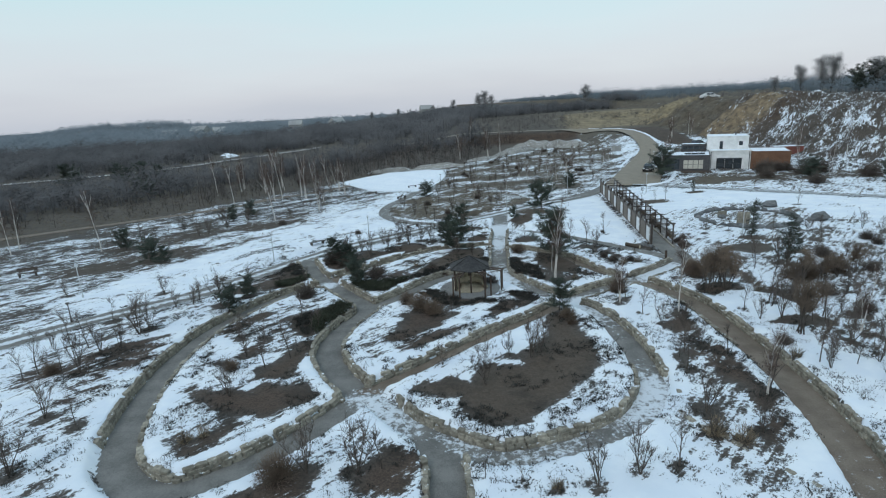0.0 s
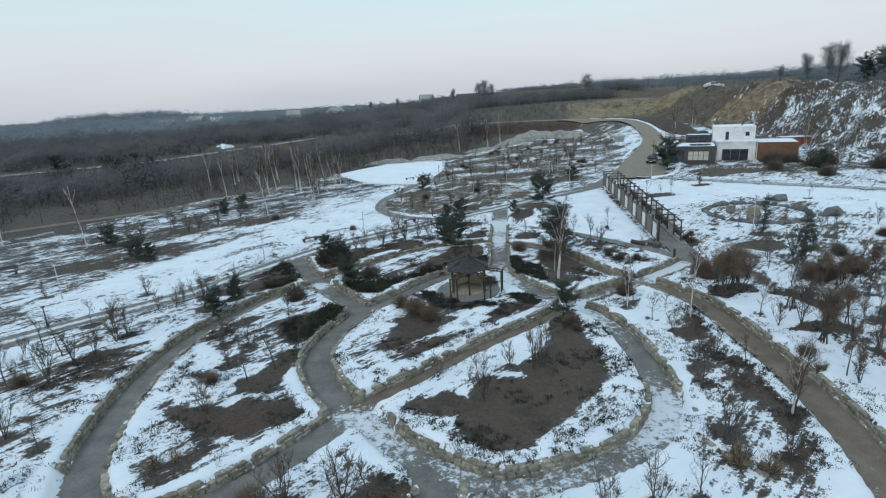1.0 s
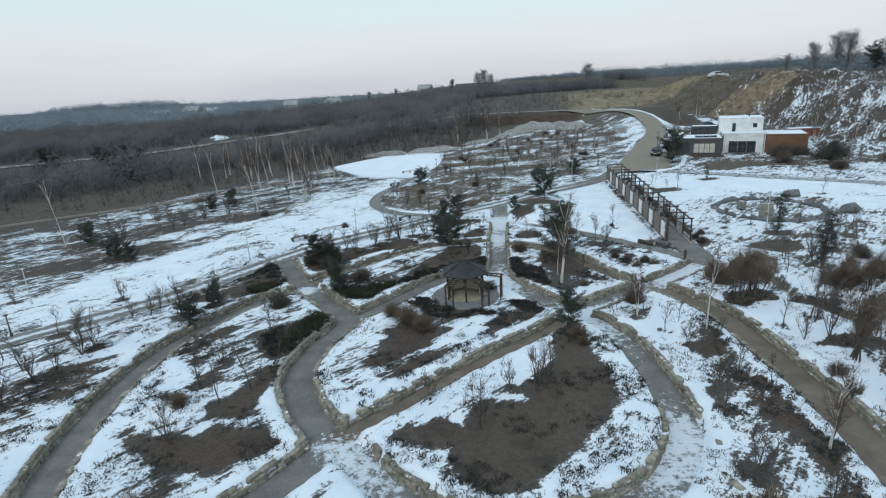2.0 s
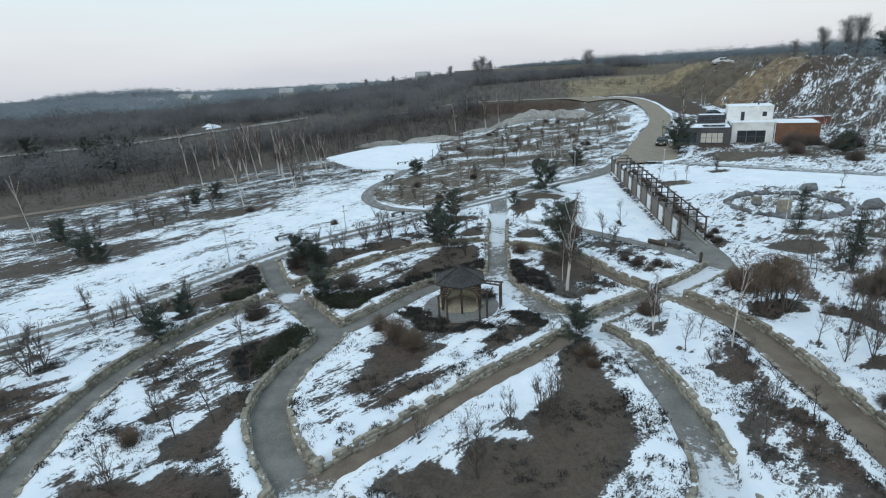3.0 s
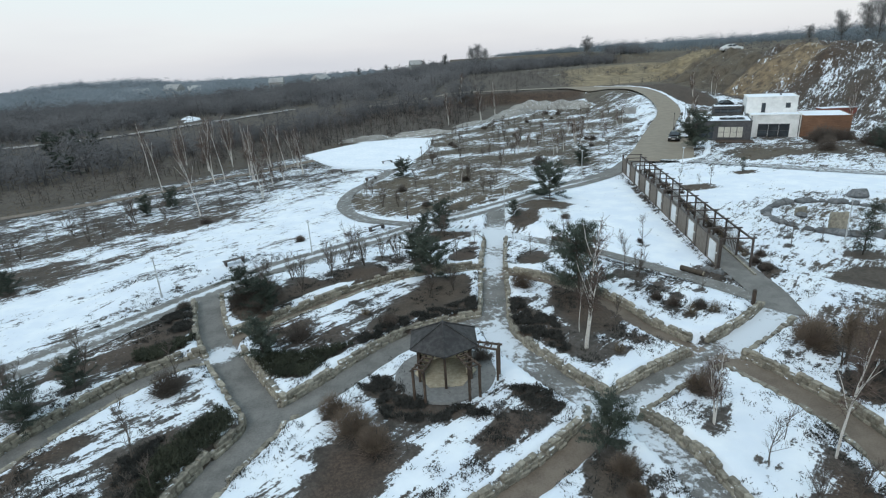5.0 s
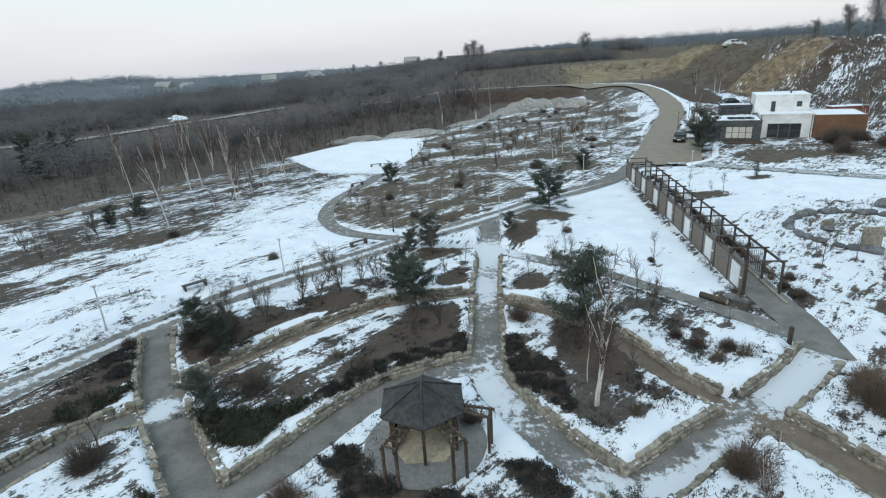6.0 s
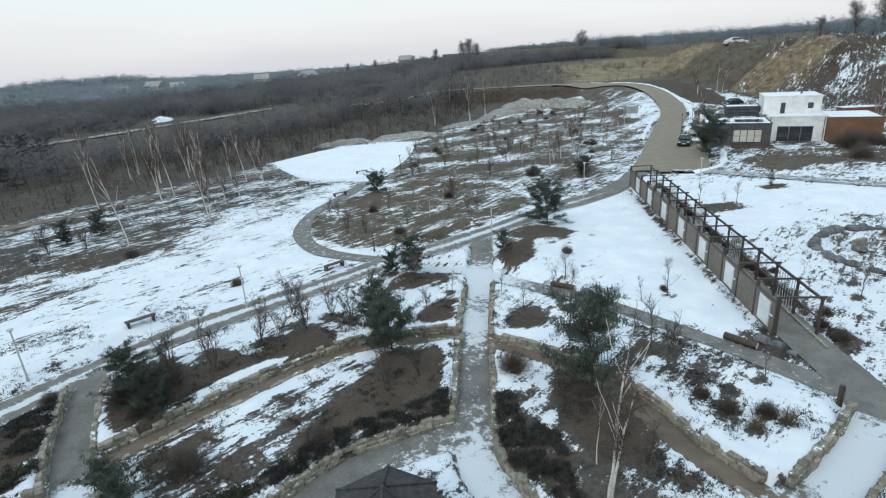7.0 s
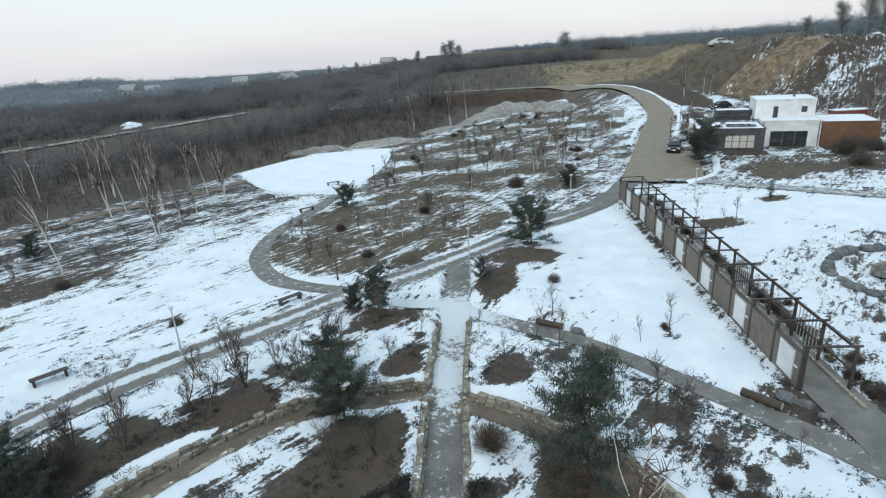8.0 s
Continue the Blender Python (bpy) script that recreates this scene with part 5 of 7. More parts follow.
# ---- vehicles ----
def car_body(length, width, height, van=0.0):
    """A car's shell by stations along its length: bonnet, windscreen, roof and tail."""
    bm = fresh()
    L, W = length / 2, width / 2
    stations = [(-L, 0.32, 0.62, 0.80), (-L + 0.18, 0.24, 0.78, 0.93), (-L + 0.95, 0.20, 0.90, 0.98), (-L + 1.75, 0.20, height, 0.80), (L - 1.5 + van, 0.20, height + 0.02, 0.80), (L - 0.5, 0.22, height * 0.72, 0.88), (L - 0.1, 0.28, 0.85, 0.92), (L, 0.36, 0.62, 0.84)]
    rings = []
    for x, zb, zt, top in stations:
        belt = min(0.88, zt - 0.02)
        rings.append([bm.verts.new(p) for p in ((x, -W * 0.93, zb), (x, -W, (zb + belt) / 2), (x, -W * 0.97, belt), (x, -W * top * 0.88, zt), (x, W * top * 0.88, zt), (x, W * 0.97, belt), (x, W, (zb + belt) / 2), (x, W * 0.93, zb))])
    for a, b in zip(rings[:-1], rings[1:]):
        for i in range(8):
            j = (i + 1) % 8
            bm.faces.new((a[i], a[j], b[j], b[i]))
    bm.faces.new(rings[0][::-1])
    bm.faces.new(rings[-1])
    bmesh.ops.recalc_face_normals(bm, faces=bm.faces[:])
    return bm


def build_car(x, y, z, turn, paint, label, scale=1.0):
    c = thing("car", x, y, z, turn, label, "car", "parked cars", scale)
    part("body", car_body(4.3, 1.76, 1.46), paint, c, bevel=0.03, smooth=False)
    # glass: windscreen, rear window, side windows
    bm = fresh()
    a = [(-1.22, -0.70, 0.99), (-1.22, 0.70, 0.99), (-0.47, 0.60, 1.41), (-0.47, -0.60, 1.41)]
    bm.faces.new([bm.verts.new((px - 0.015, py, pz + 0.03)) for px, py, pz in a])
    part("windscreen", bm, M_GLASS, c)
    bm = fresh()
    a = [(1.62, -0.66, 1.12), (1.62, 0.66, 1.12), (0.72, 0.60, 1.46), (0.72, -0.60, 1.46)]
    bm.faces.new([bm.verts.new((px + 0.02, py, pz + 0.03)) for px, py, pz in a][::-1])
    part("rear_window", bm, M_GLASS, c)
    for s in (-1, 1):
        for x0, x1 in ((-0.75, 0.02), (0.08, 0.85)):
            bm = fresh()
            box(bm, x0, x1, -0.008, 0.008, -0.19, 0.19, Matrix.Translation((0, s * 0.775, 1.16)) @ Matrix.Rotation(s * radians(16), 4, "X"))
            part("side_window", bm, M_GLASS, c)
        for wx in (-1.35, 1.3):
            wheel = piece("wheel", None, c, "", Matrix.Translation((wx, s * 0.80, 0.31)))
            bm = fresh()
            rod(bm, (0, -0.1, 0), (0, 0.1, 0), 0.31, 0.31, 20)
            part("tyre", bm, M_RUBBER, wheel, bevel=0.02)
            bm = fresh()
            rod(bm, (0, s * 0.09, 0), (0, s * 0.115, 0), 0.19, 0.17, 14)
            part("rim", bm, M_ALU, wheel)
        bm = fresh()
        box(bm, -2.14, -2.0, s * 0.62 - 0.17, s * 0.62 + 0.17, 0.62, 0.76)
        part("headlight", bm, M_LAMPGLASS, c, bevel=0.02)
        bm = fresh()
        box(bm, 2.02, 2.15, s * 0.64 - 0.14, s * 0.64 + 0.14, 0.68, 0.82)
        part("tail_light", bm, M_RED, c, bevel=0.02)
        bm = fresh()
        box(bm, -0.82, -0.68, s * 0.93 - 0.09, s * 0.93 + 0.09, 0.95, 1.06)
        part("wing_mirror", bm, paint, c, bevel=0.02)
    bm = fresh()
    box(bm, -2.19, -2.13, -0.26, 0.26, 0.42, 0.53)
    part("number_plate", bm, M_BOARD, c)
    return c


build_car(42.2, 109.4, 0.15, 62, M_BLACKPAINT, "black hatchback parked at the side of the forecourt")
build_car(48.6, 118.6, float(hill(48.6, 118.6)), 40, M_GREYPAINT, "silver hatchback parked beside the forecourt")
build_car(66.5, 141.0, float(hill(66.5, 141.0)), 20, M_BLACKPAINT, "dark hatchback parked on the bank behind the house")
build_car(95.5, 195.0, float(hill(95.5, 195.0)), 165, M_WHITEPAINT, "white van parked on the hill above the quarry", 1.45)


# ---- lamps, benches, bollards and boards ----
def build_lamp(name, x, y, height, material, label):
    l = thing(name, x, y, lay(x, y), 0, label, "lamp post", "lamp posts")
    bm = fresh()
    rod(bm, (0, 0, -0.1), (0, 0, height), 0.055, 0.035, 8)
    part("pole", bm, material, l)
    bm = fresh()
    rod(bm, (0, 0, 0), (0, 0, 0.25), 0.085, 0.085, 8)
    part("base", bm, material, l)
    bm = fresh()
    rod(bm, (0, 0, height), (0, 0, height + 0.1), 0.06, 0.16, 10)
    rod(bm, (0, 0, height + 0.1), (0, 0, height + 0.14), 0.17, 0.15, 10)
    part("lamp_head", bm, M_STEEL if material is M_STEEL else M_GALV, l)
    return l


for x, y, h in ((19.7, 83.3, 3.7), (32.6, 85.0, 3.0), (-17.6, 54.6, 2.9), (-8.6, 62.4, 2.8), (8.7, 70.6, 3.4), (32.6, 57.1, 3.4), (44.8, 113.6, 3.4), (-32.5, 46.5, 2.9), (-47.5, 37.5, 2.9), (62.0, 66.5, 3.4)):
    build_lamp("lamp_post", x, y, h, M_GALV, "slim galvanised lamp post standing in the snow")
for x, y, h in ((0.2, 102.6, 2.4), (-0.9, 71.6, 1.7), (-29.5, 40.3, 1.5), (46.3, 119.5, 3.2), (53.5, 131.0, 3.2)):
    build_lamp("lamp_post", x, y, h, M_STEEL, "short dark brown lamp post beside the path")


def build_bench(x, y, turn, back=True):
    b = thing("bench", x, y, lay(x, y) + 0.02, turn, "dark slatted park bench beside the track" if back else "dark backless bench beside the path", "bench", "park benches")
    for i in range(4):
        bm = fresh()
        box(bm, -0.85, 0.85, -0.22 + i * 0.115, -0.13 + i * 0.115, 0.36, 0.40)
        part("seat_slat", bm, M_STEEL, b)
    if back:
        for i in range(3):
            bm = fresh()
            box(bm, -0.9, 0.9, 0.25 + i * 0.02, 0.285 + i * 0.02, 0.52 + i * 0.13, 0.62 + i * 0.13)
            part("back_slat", bm, M_WOOD, b)
    for s in (-0.7, 0.7):
        bm = fresh()
        box(bm, s - 0.06, s + 0.06, -0.2, 0.22, 0, 0.36)
        if back:
            beam(bm, (s, 0.2, 0.4), (s, 0.31, 0.9), 0.06)
        part("leg", bm, M_STEEL, b)


for x, y, turn, back in ((-14.2, 59.9, 40, False), (-3.7, 68.4, 40, False), (-5.3, 104.5, 25, False), (-12.3, 98.7, 30, False), (-6.6, 92.1, 35, False), (-33.2, 92.9, 30, False), (-43.3, 54.6, 25, True), (-26.8, 88.5, 30, False), (-20.5, 95.5, 30, False), (-17.5, 105.5, 20, False)):
    build_bench(x, y, turn, back)


def build_log(x, y, turn, length, r, label="weathered tree trunk lying as a seat"):
    l = thing("log_seat", x, y, lay(x, y), turn, label, "log", "log seats")
    bm = fresh()
    rod(bm, (-length / 2, 0, r * 0.92), (length / 2, 0, r * 0.9), r, r * 0.92, 14)
    for v in bm.verts:
        v.co += Vector((0, 0, 0.02 * math.sin(9 * v.co.y + 4 * v.co.x)))
    part("trunk", bm, M_LOG, l, smooth=False)
    for s in (-1, 1):
        bm = fresh()
        rod(bm, (s * (length / 2 + 0.001), 0, r * 0.9), (s * (length / 2 + 0.012), 0, r * 0.9), r * 0.86, r * 0.8, 14)
        part("cut_face", bm, M_CREAM, l, "pale sawn end")


build_log(12.3, 61.9, -35, 1.6, 0.19)
build_log(19.4, 53.5, -52, 1.6, 0.21)


def build_bollard(x, y, h):
    b = thing("bollard", x, y, lay(x, y), 0, "squat dark timber bollard at the path's corner", "bollard")
    bm = fresh()
    box(bm, -0.09, 0.09, -0.09, 0.09, -0.1, h)
    part("post", bm, M_WOOD, b, bevel=0.02)
    bm = fresh()
    rod(bm, (0, 0, h), (0, 0, h + 0.05), 0.12, 0.06, 8)
    part("cap", bm, M_STEEL, b)


build_bollard(20.5, 48.0, 1.0)


def build_notice_board(x, y, turn):
    n = thing("notice_board", x, y, float(hill(x, y)), turn, "plain grey notice board on two posts beside the road", "sign board")
    for s in (-0.9, 0.9):
        bm = fresh()
        box(bm, s - 0.05, s + 0.05, -0.05, 0.05, -0.1, 2.2)
        part("post", bm, M_GALV, n)
    bm = fresh()
    box(bm, -1.2, 1.2, -0.09, -0.05, 0.7, 2.1)
    part("panel", bm, M_DULLWALL, n, "blank grey panel", bevel=0.01)


build_notice_board(46.0, 141.4, -20)


def build_container(x, y, z, turn):
    c = thing("storage_container", x, y, z, turn, "low rust-red steel container standing behind the house", "container")
    bm = fresh()
    box(bm, -3.0, 3.0, -1.1, 1.1, 0, 2.0)
    part("body", bm, M_REDSTEEL, c, bevel=0.01)
    for k in range(15):
        bm = fresh()
        box(bm, -2.9 + k * 0.4, -2.75 + k * 0.4, -1.14, -1.1, 0.15, 1.85)
        part("rib", bm, M_REDSTEEL, c)
    bm = fresh()
    box(bm, -3.05, 3.05, -1.15, 1.15, 2.0, 2.06)
    part("roof", bm, M_SNOW, c, "thin cover of snow")
    for s in (-0.53, 0.53):
        bm = fresh()
        box(bm, 3.0, 3.05, s - 0.5, s + 0.5, 0.1, 1.9)
        part("door", bm, M_REDSTEEL, c)


M_REDSTEEL = grained("rust_red_steel", (0.16, 0.055, 0.045), (0.26, 0.095, 0.075), 3, 0.7)
build_container(78.2, 122.4, 0.3, -8)


# ---- boulders ----
def boulder_mesh(name, seed, material):
    bm = fresh()
    bmesh.ops.create_icosphere(bm, subdivisions=2, radius=0.5)
    for v in bm.verts:
        p = v.co * 2.2 + Vector((seed * 7.3, seed * 1.9, 0))
        v.co *= 1 + 0.42 * noise.noise(p) + 0.15 * noise.noise(p * 2.7)
        v.co.z = max(v.co.z * 0.8, -0.25)
    me = bpy.data.meshes.new(name)
    bm.to_mesh(me)
    bm.free()
    me.materials.append(material)
    return me


BOULDERS = [boulder_mesh("boulder", k, M_BOULDER) for k in range(5)]
rng = random.Random(11)
for k in range(44):
    t = 2 * math.pi * k / 44 + rng.uniform(-0.03, 0.03)
    if 3.5 < t < 3.7:
        continue
    e = 5.3 + rng.uniform(-0.15, 0.15)
    x, y = 36.8 + e * math.cos(t), 63.7 + e * math.sin(t)
    s = rng.uniform(0.55, 0.95)
    ob = new("boulder", BOULDERS[k % 5])
    ob.matrix_basis = pose(x, y, 0.18 * s, 0, 0, math.degrees(t) + 90 + rng.uniform(-15, 15)) @ Matrix.Diagonal((s * rng.uniform(1.0, 1.4), s, s * rng.uniform(0.8, 1.1), 1))
    tagged(ob, "rough grey boulder set in a ring on the snow", "boulder", "ring of boulders")
for x, y, s in ((43.0, 69.6, 1.6), (42.4, 60.7, 0.8), (43.6, 61.0, 1.8), (34.2, 64.6, 0.9)):
    ob = new("boulder", BOULDERS[int(x) % 5])
    ob.matrix_basis = pose(x, y, 0.2 * s, 0, 0, x * 50) @ Matrix.Diagonal((s * 1.2, s, s * 0.75, 1))
    tagged(ob, "large grey boulder lying on the snow", "boulder", "loose boulders")


def build_slab(x, y, turn, w, h):
    s = thing("standing_slab", x, y, -0.05, turn, "upright beige stone slab inside the ring of boulders", "stone slab", "standing slabs")
    bm = fresh()
    box(bm, -w / 2, w / 2, -0.12, 0.12, 0, h)
    bmesh.ops.subdivide_edges(bm, edges=bm.edges[:], cuts=2, use_grid_fill=True)
    for v in bm.verts:
        v.co += 0.05 * noise.noise_vector(v.co * 2 + Vector((x, y, 0)))
    part("slab", bm, M_STONE, s)


build_slab(34.6, 60.7, -10, 1.3, 1.5)
build_slab(34.4, 65.0, 20, 1.2, 0.8)


# ---- trees and shrubs ----
def sapling_meshes(seed, stems, h, bark, twig=M_TWIG):
    """A young bare tree: one or several stems, limbs and twigs. Unit: metres."""
    r = random.Random(seed)
    wood, fine = Tubes(), Tubes()
    for s in range(stems):
        hh = h * (1 if s == 0 else r.uniform(0.6, 0.95))
        tilt = r.uniform(0.02, 0.1) if stems == 1 else r.uniform(0.08, 0.38)
        pts = limb(r, Vector((r.uniform(-0.05, 0.05), r.uniform(-0.05, 0.05), -0.05)), around(r, tilt), hh, 7, 0.07, 0.05)
        rad = (0.038 if stems == 1 else 0.026) * h / 2.4
        wood.add(pts, taper(len(pts), rad, 0.006), 5)
        for k in range(11 if stems == 1 else 7):
            f = r.uniform(0.22, 0.95)
            start = at_share(pts, f)
            b = limb(r, start, around(r, r.uniform(0.5, 1.0)), hh * r.uniform(0.22, 0.42) * (1.15 - f * 0.6), 4, 0.14, 0.12)
            fine.add(b, taper(len(b), 0.015, 0.005), 3)
            for j in range(9):
                q = at_share(b, r.uniform(0.2, 1.0))
                t = limb(r, q, around(r, r.uniform(0.2, 1.2)), hh * r.uniform(0.08, 0.2), 2, 0.2, 0.1)
                fine.add(t, taper(len(t), 0.0065, 0.003), 3)
    return wood.mesh("trunk", bark), fine.mesh("crown", twig)


def birch_meshes(seed, h, fork):
    r = random.Random(seed)
    wood, fine = Tubes(), Tubes()
    for s in range(fork):
        hh = h * (1 if s == 0 else r.uniform(0.6, 0.95))
        pts = limb(r, Vector((0.12 * s, 0.06 * s, -0.1)), around(r, 0.03 + 0.07 * s), hh, 10, 0.042, 0.04)
        wood.add(pts, taper(len(pts), 0.062 * h / 7, 0.018), 6)
        for k in range(5):
            b = limb(r, at_share(pts, r.uniform(0.35, 0.75)), around(r, r.uniform(0.25, 0.5)), hh * r.uniform(0.22, 0.34), 5, 0.08, 0.06)
            wood.add(b, taper(len(b), 0.022 * h / 7, 0.008), 5)
        for k in range(24):
            f = r.uniform(0.3, 0.98)
            b = limb(r, at_share(pts, f), around(r, r.uniform(0.35, 0.75)), hh * r.uniform(0.10, 0.2) * (1.3 - f * 0.6), 4, 0.12, 0.0)
            fine.add(b, taper(len(b), 0.022, 0.006), 3)
            for j in range(9):
                q = at_share(b, r.uniform(0.3, 1.0))
                t = limb(r, q, around(r, r.uniform(0.6, 2.0)), r.uniform(0.3, 0.7), 2, 0.2, -0.12)
                fine.add(t, taper(len(t), 0.014, 0.007), 3)
    return wood.mesh("trunk", M_BIRCH), fine.mesh("crown", M_BIRCHTWIG)


def pine_meshes(seed, h, spread=0.60, full=26):
    """A young pine: whorls of limbs with tufts of needles, open between the whorls."""
    r = random.Random(seed)
    n = np.random.default_rng(seed)
    wood, tufts = Tubes(), []
    pts = limb(r, Vector((0, 0, -0.05)), Vector((0, 0, 1)), h, 9, 0.035, 0.05)
    wood.add(pts, taper(len(pts), 0.06 * h / 4, 0.012), 6)
    whorls = max(7, int(h * 2.4))
    for w in range(whorls):
        f = 0.08 + 0.88 * w / whorls
        reach = h * spread * (1.04 - f**2.6) ** 0.6 * r.uniform(0.5, 1.2)
        for k in range(r.choice((5, 6, 7, 8))):
            b = limb(r, at_share(pts, f), around(r, r.uniform(0.95, 1.5)), reach * r.uniform(0.5, 1.15), 5, 0.14, 0.05)
            wood.add(b, taper(len(b), 0.022, 0.006), 3)
            for s in np.linspace(0.3, 1.05, max(5, int(reach * 7))):
                tufts.append(at_share(b, s) + Vector((r.gauss(0, 0.09), r.gauss(0, 0.09), r.gauss(0.03, 0.06))))
    for k in range(6):
        tufts.append(at_share(pts, 0.9 + 0.02 * k))
    leaf = blades(n, [tuple(t) for t in tufts], full, 0.22, 0.015, 0.0, 2.1, "crown", M_NEEDLE, 0.11)
    return wood.mesh("trunk", M_BARK), leaf


def shrub_meshes(seed, h, spread, count, material):
    """A round shrub of many fine twigs from one root."""
    r = random.Random(seed)
    wood, fine = Tubes(), Tubes()
    for k in range(12):
        pts = limb(r, Vector((r.gauss(0, 0.1), r.gauss(0, 0.1), -0.05)), around(r, r.uniform(0.1, 0.9)), h * 0.75, 4, 0.1, 0.1)
        wood.add(pts, taper(len(pts), 0.018, 0.007), 4)
    for k in range(count):
        tilt = math.acos(1 - r.random() * 0.96)
        d = around(r, tilt)
        full = math.sqrt((math.sin(tilt) * spread) ** 2 + (math.cos(tilt) * h) ** 2)
        p0 = d * full * r.uniform(0.10, 0.68) + Vector((0, 0, 0.02))
        pts = limb(r, p0, (d + Vector((r.gauss(0, 0.3), r.gauss(0, 0.3), 0.25))), full * r.uniform(0.18, 0.42), 2, 0.25, 0.06)
        fine.add(pts, taper(len(pts), 0.0062, 0.003), 3)
    return wood.mesh("trunk", M_BARK), fine.mesh("crown", material)


def russet_tree_meshes(seed, h):
    """A small tree: several dark stems, spreading limbs, and a dense uneven crown of fine twigs."""
    r = random.Random(seed)
    wood, fine = Tubes(), Tubes()
    for k in range(6):
        pts = limb(r, Vector((r.gauss(0, 0.16), r.gauss(0, 0.16), -0.05)), around(r, r.uniform(0.05, 0.4)), h * r.uniform(0.6, 0.95), 7, 0.09, 0.06)
        wood.add(pts, taper(len(pts), 0.042, 0.01), 5)
        for j in range(7):
            start = at_share(pts, r.uniform(0.4, 0.98))
            b = limb(r, start, around(r, r.uniform(0.4, 1.25)), h * r.uniform(0.12, 0.26), 4, 0.14, 0.1)
            wood.add(b, taper(len(b), 0.016, 0.006), 3)
            for i in range(52):
                q = at_share(b, r.uniform(0.1, 1.0)) + Vector((r.gauss(0, 0.09), r.gauss(0, 0.09), r.gauss(0, 0.09)))
                t = limb(r, q, around(r, r.uniform(0.1, 1.5)), h * r.uniform(0.05, 0.12), 2, 0.25, 0.08)
                fine.add(t, taper(len(t), 0.008, 0.004), 3)
    return wood.mesh("trunk", M_BARK), fine.mesh("crown", M_RUST)


class Plants:
    """Stands copies of a few grown plants: each a thing with its own trunk and crown."""

    def __init__(self, name, label, category, group, meshes, parts=("trunk", "crown")):
        self.name, self.label, self.category, self.group, self.meshes, self.parts, self.n = name, label, category, group, meshes, parts, 0

    def stand(self, x, y, size, lean=0.0, label=""):
        height, pair = self.meshes[self.n % len(self.meshes)]
        s = size / height
        turn = (self.n * 137.5) % 360
        ob = new(self.name)
        ob.empty_display_size = 0.2
        ob.matrix_basis = pose(x, y, lay(x, y), 0, lean, 0) @ pose(0, 0, 0, 0, 0, turn) @ Matrix.Scale(s, 4)
        tagged(ob, label or self.label, self.category, self.group)
        for part_name, me in zip(self.parts, pair):
            piece(part_name, me, ob)
        self.n += 1
        return ob


saplings = Plants("sapling", "young bare tree with fine grey twigs in the snow", "tree", "young bare trees", [(2.4, sapling_meshes(k, 1, 2.4, M_BARK)) for k in range(4)])
stools = Plants("bare_shrub", "bare many-stemmed shrub with upright grey twigs", "shrub", "bare shrubs", [(2.4, sapling_meshes(20 + k, 4 + k % 3, 2.4, M_BARK)) for k in range(4)])
birches = Plants("birch", "slender white-barked birch with bare drooping twigs", "tree", "birches", [(7.0, birch_meshes(40 + k, 7.0, (2, 1, 1, 3, 2)[k])) for k in range(5)])
pines = Plants("pine", "young dark green pine with open whorled branches", "tree", "young pines", [(4.0, pine_meshes(60 + k, 4.0)) for k in range(4)])
slim_pines = Plants("pine", "slender young pine with open branches", "tree", "young pines", [(4.0, pine_meshes(70 + k, 4.0, 0.26, 10)) for k in range(2)])
rusty = Plants("brown_shrub", "dense rounded shrub of russet brown twigs", "shrub", "russet shrubs", [(1.5, shrub_meshes(80 + k, 1.5, 1.25, 1900, M_RUST)) for k in range(3)])
dark = Plants("dark_shrub", "dense rounded shrub of dark grey-brown twigs", "shrub", "dark shrubs", [(1.2, shrub_meshes(90 + k, 1.2, 1.0, 1500, M_TWIG)) for k in range(3)])
fawn = Plants("dry_grass_clump", "pale fawn clump of dry upright stalks", "grass clump", "dry clumps", [(0.9, shrub_meshes(100 + k, 0.9, 0.5, 260, M_FAWN)) for k in range(2)])

# in the beds west of the gazebo
for x, y, h in STOOLS_1:
    stools.stand(x, y, h)
for x, y, h in SAPLINGS_1:
    saplings.stand(x, y, h)
# in the big bed, the gazebo island and the foreground
for x, y, h in STOOLS_2:
    stools.stand(x, y, h)
for x, y, h in SAPLINGS_2:
    saplings.stand(x, y, h)
# east of the gazebo, between the paths
for x, y, h in SAPLINGS_3:
    saplings.stand(x, y, h)
for x, y, h in STOOLS_3:
    stools.stand(x, y, h)
# on the terraces to the north
for x, y, h in STOOLS_4:
    stools.stand(x, y, h)
for x, y, h in SAPLINGS_4:
    saplings.stand(x, y, h)
# birches: one by the gazebo, one by the brown path, the row on the western edge, a few to the north
for x, y, h, lean in BIRCHES_1:
    birches.stand(x, y, h, lean)
for x, y, h in BIRCHES_2:
    birches.stand(x, y, 1.15 * h, -1)
for x, y, h in BIRCHES_3:
    birches.stand(x, y, h, -3)
# pines
for x, y, h in PINES_1:
    pines.stand(x, y, h)
for x, y, h in PINES_3:
    slim_pines.stand(x, y, h)
for x, y, h in PINES_2:
    pines.stand(x, y, h, 0, "broad dark pine beyond the garden's edge")
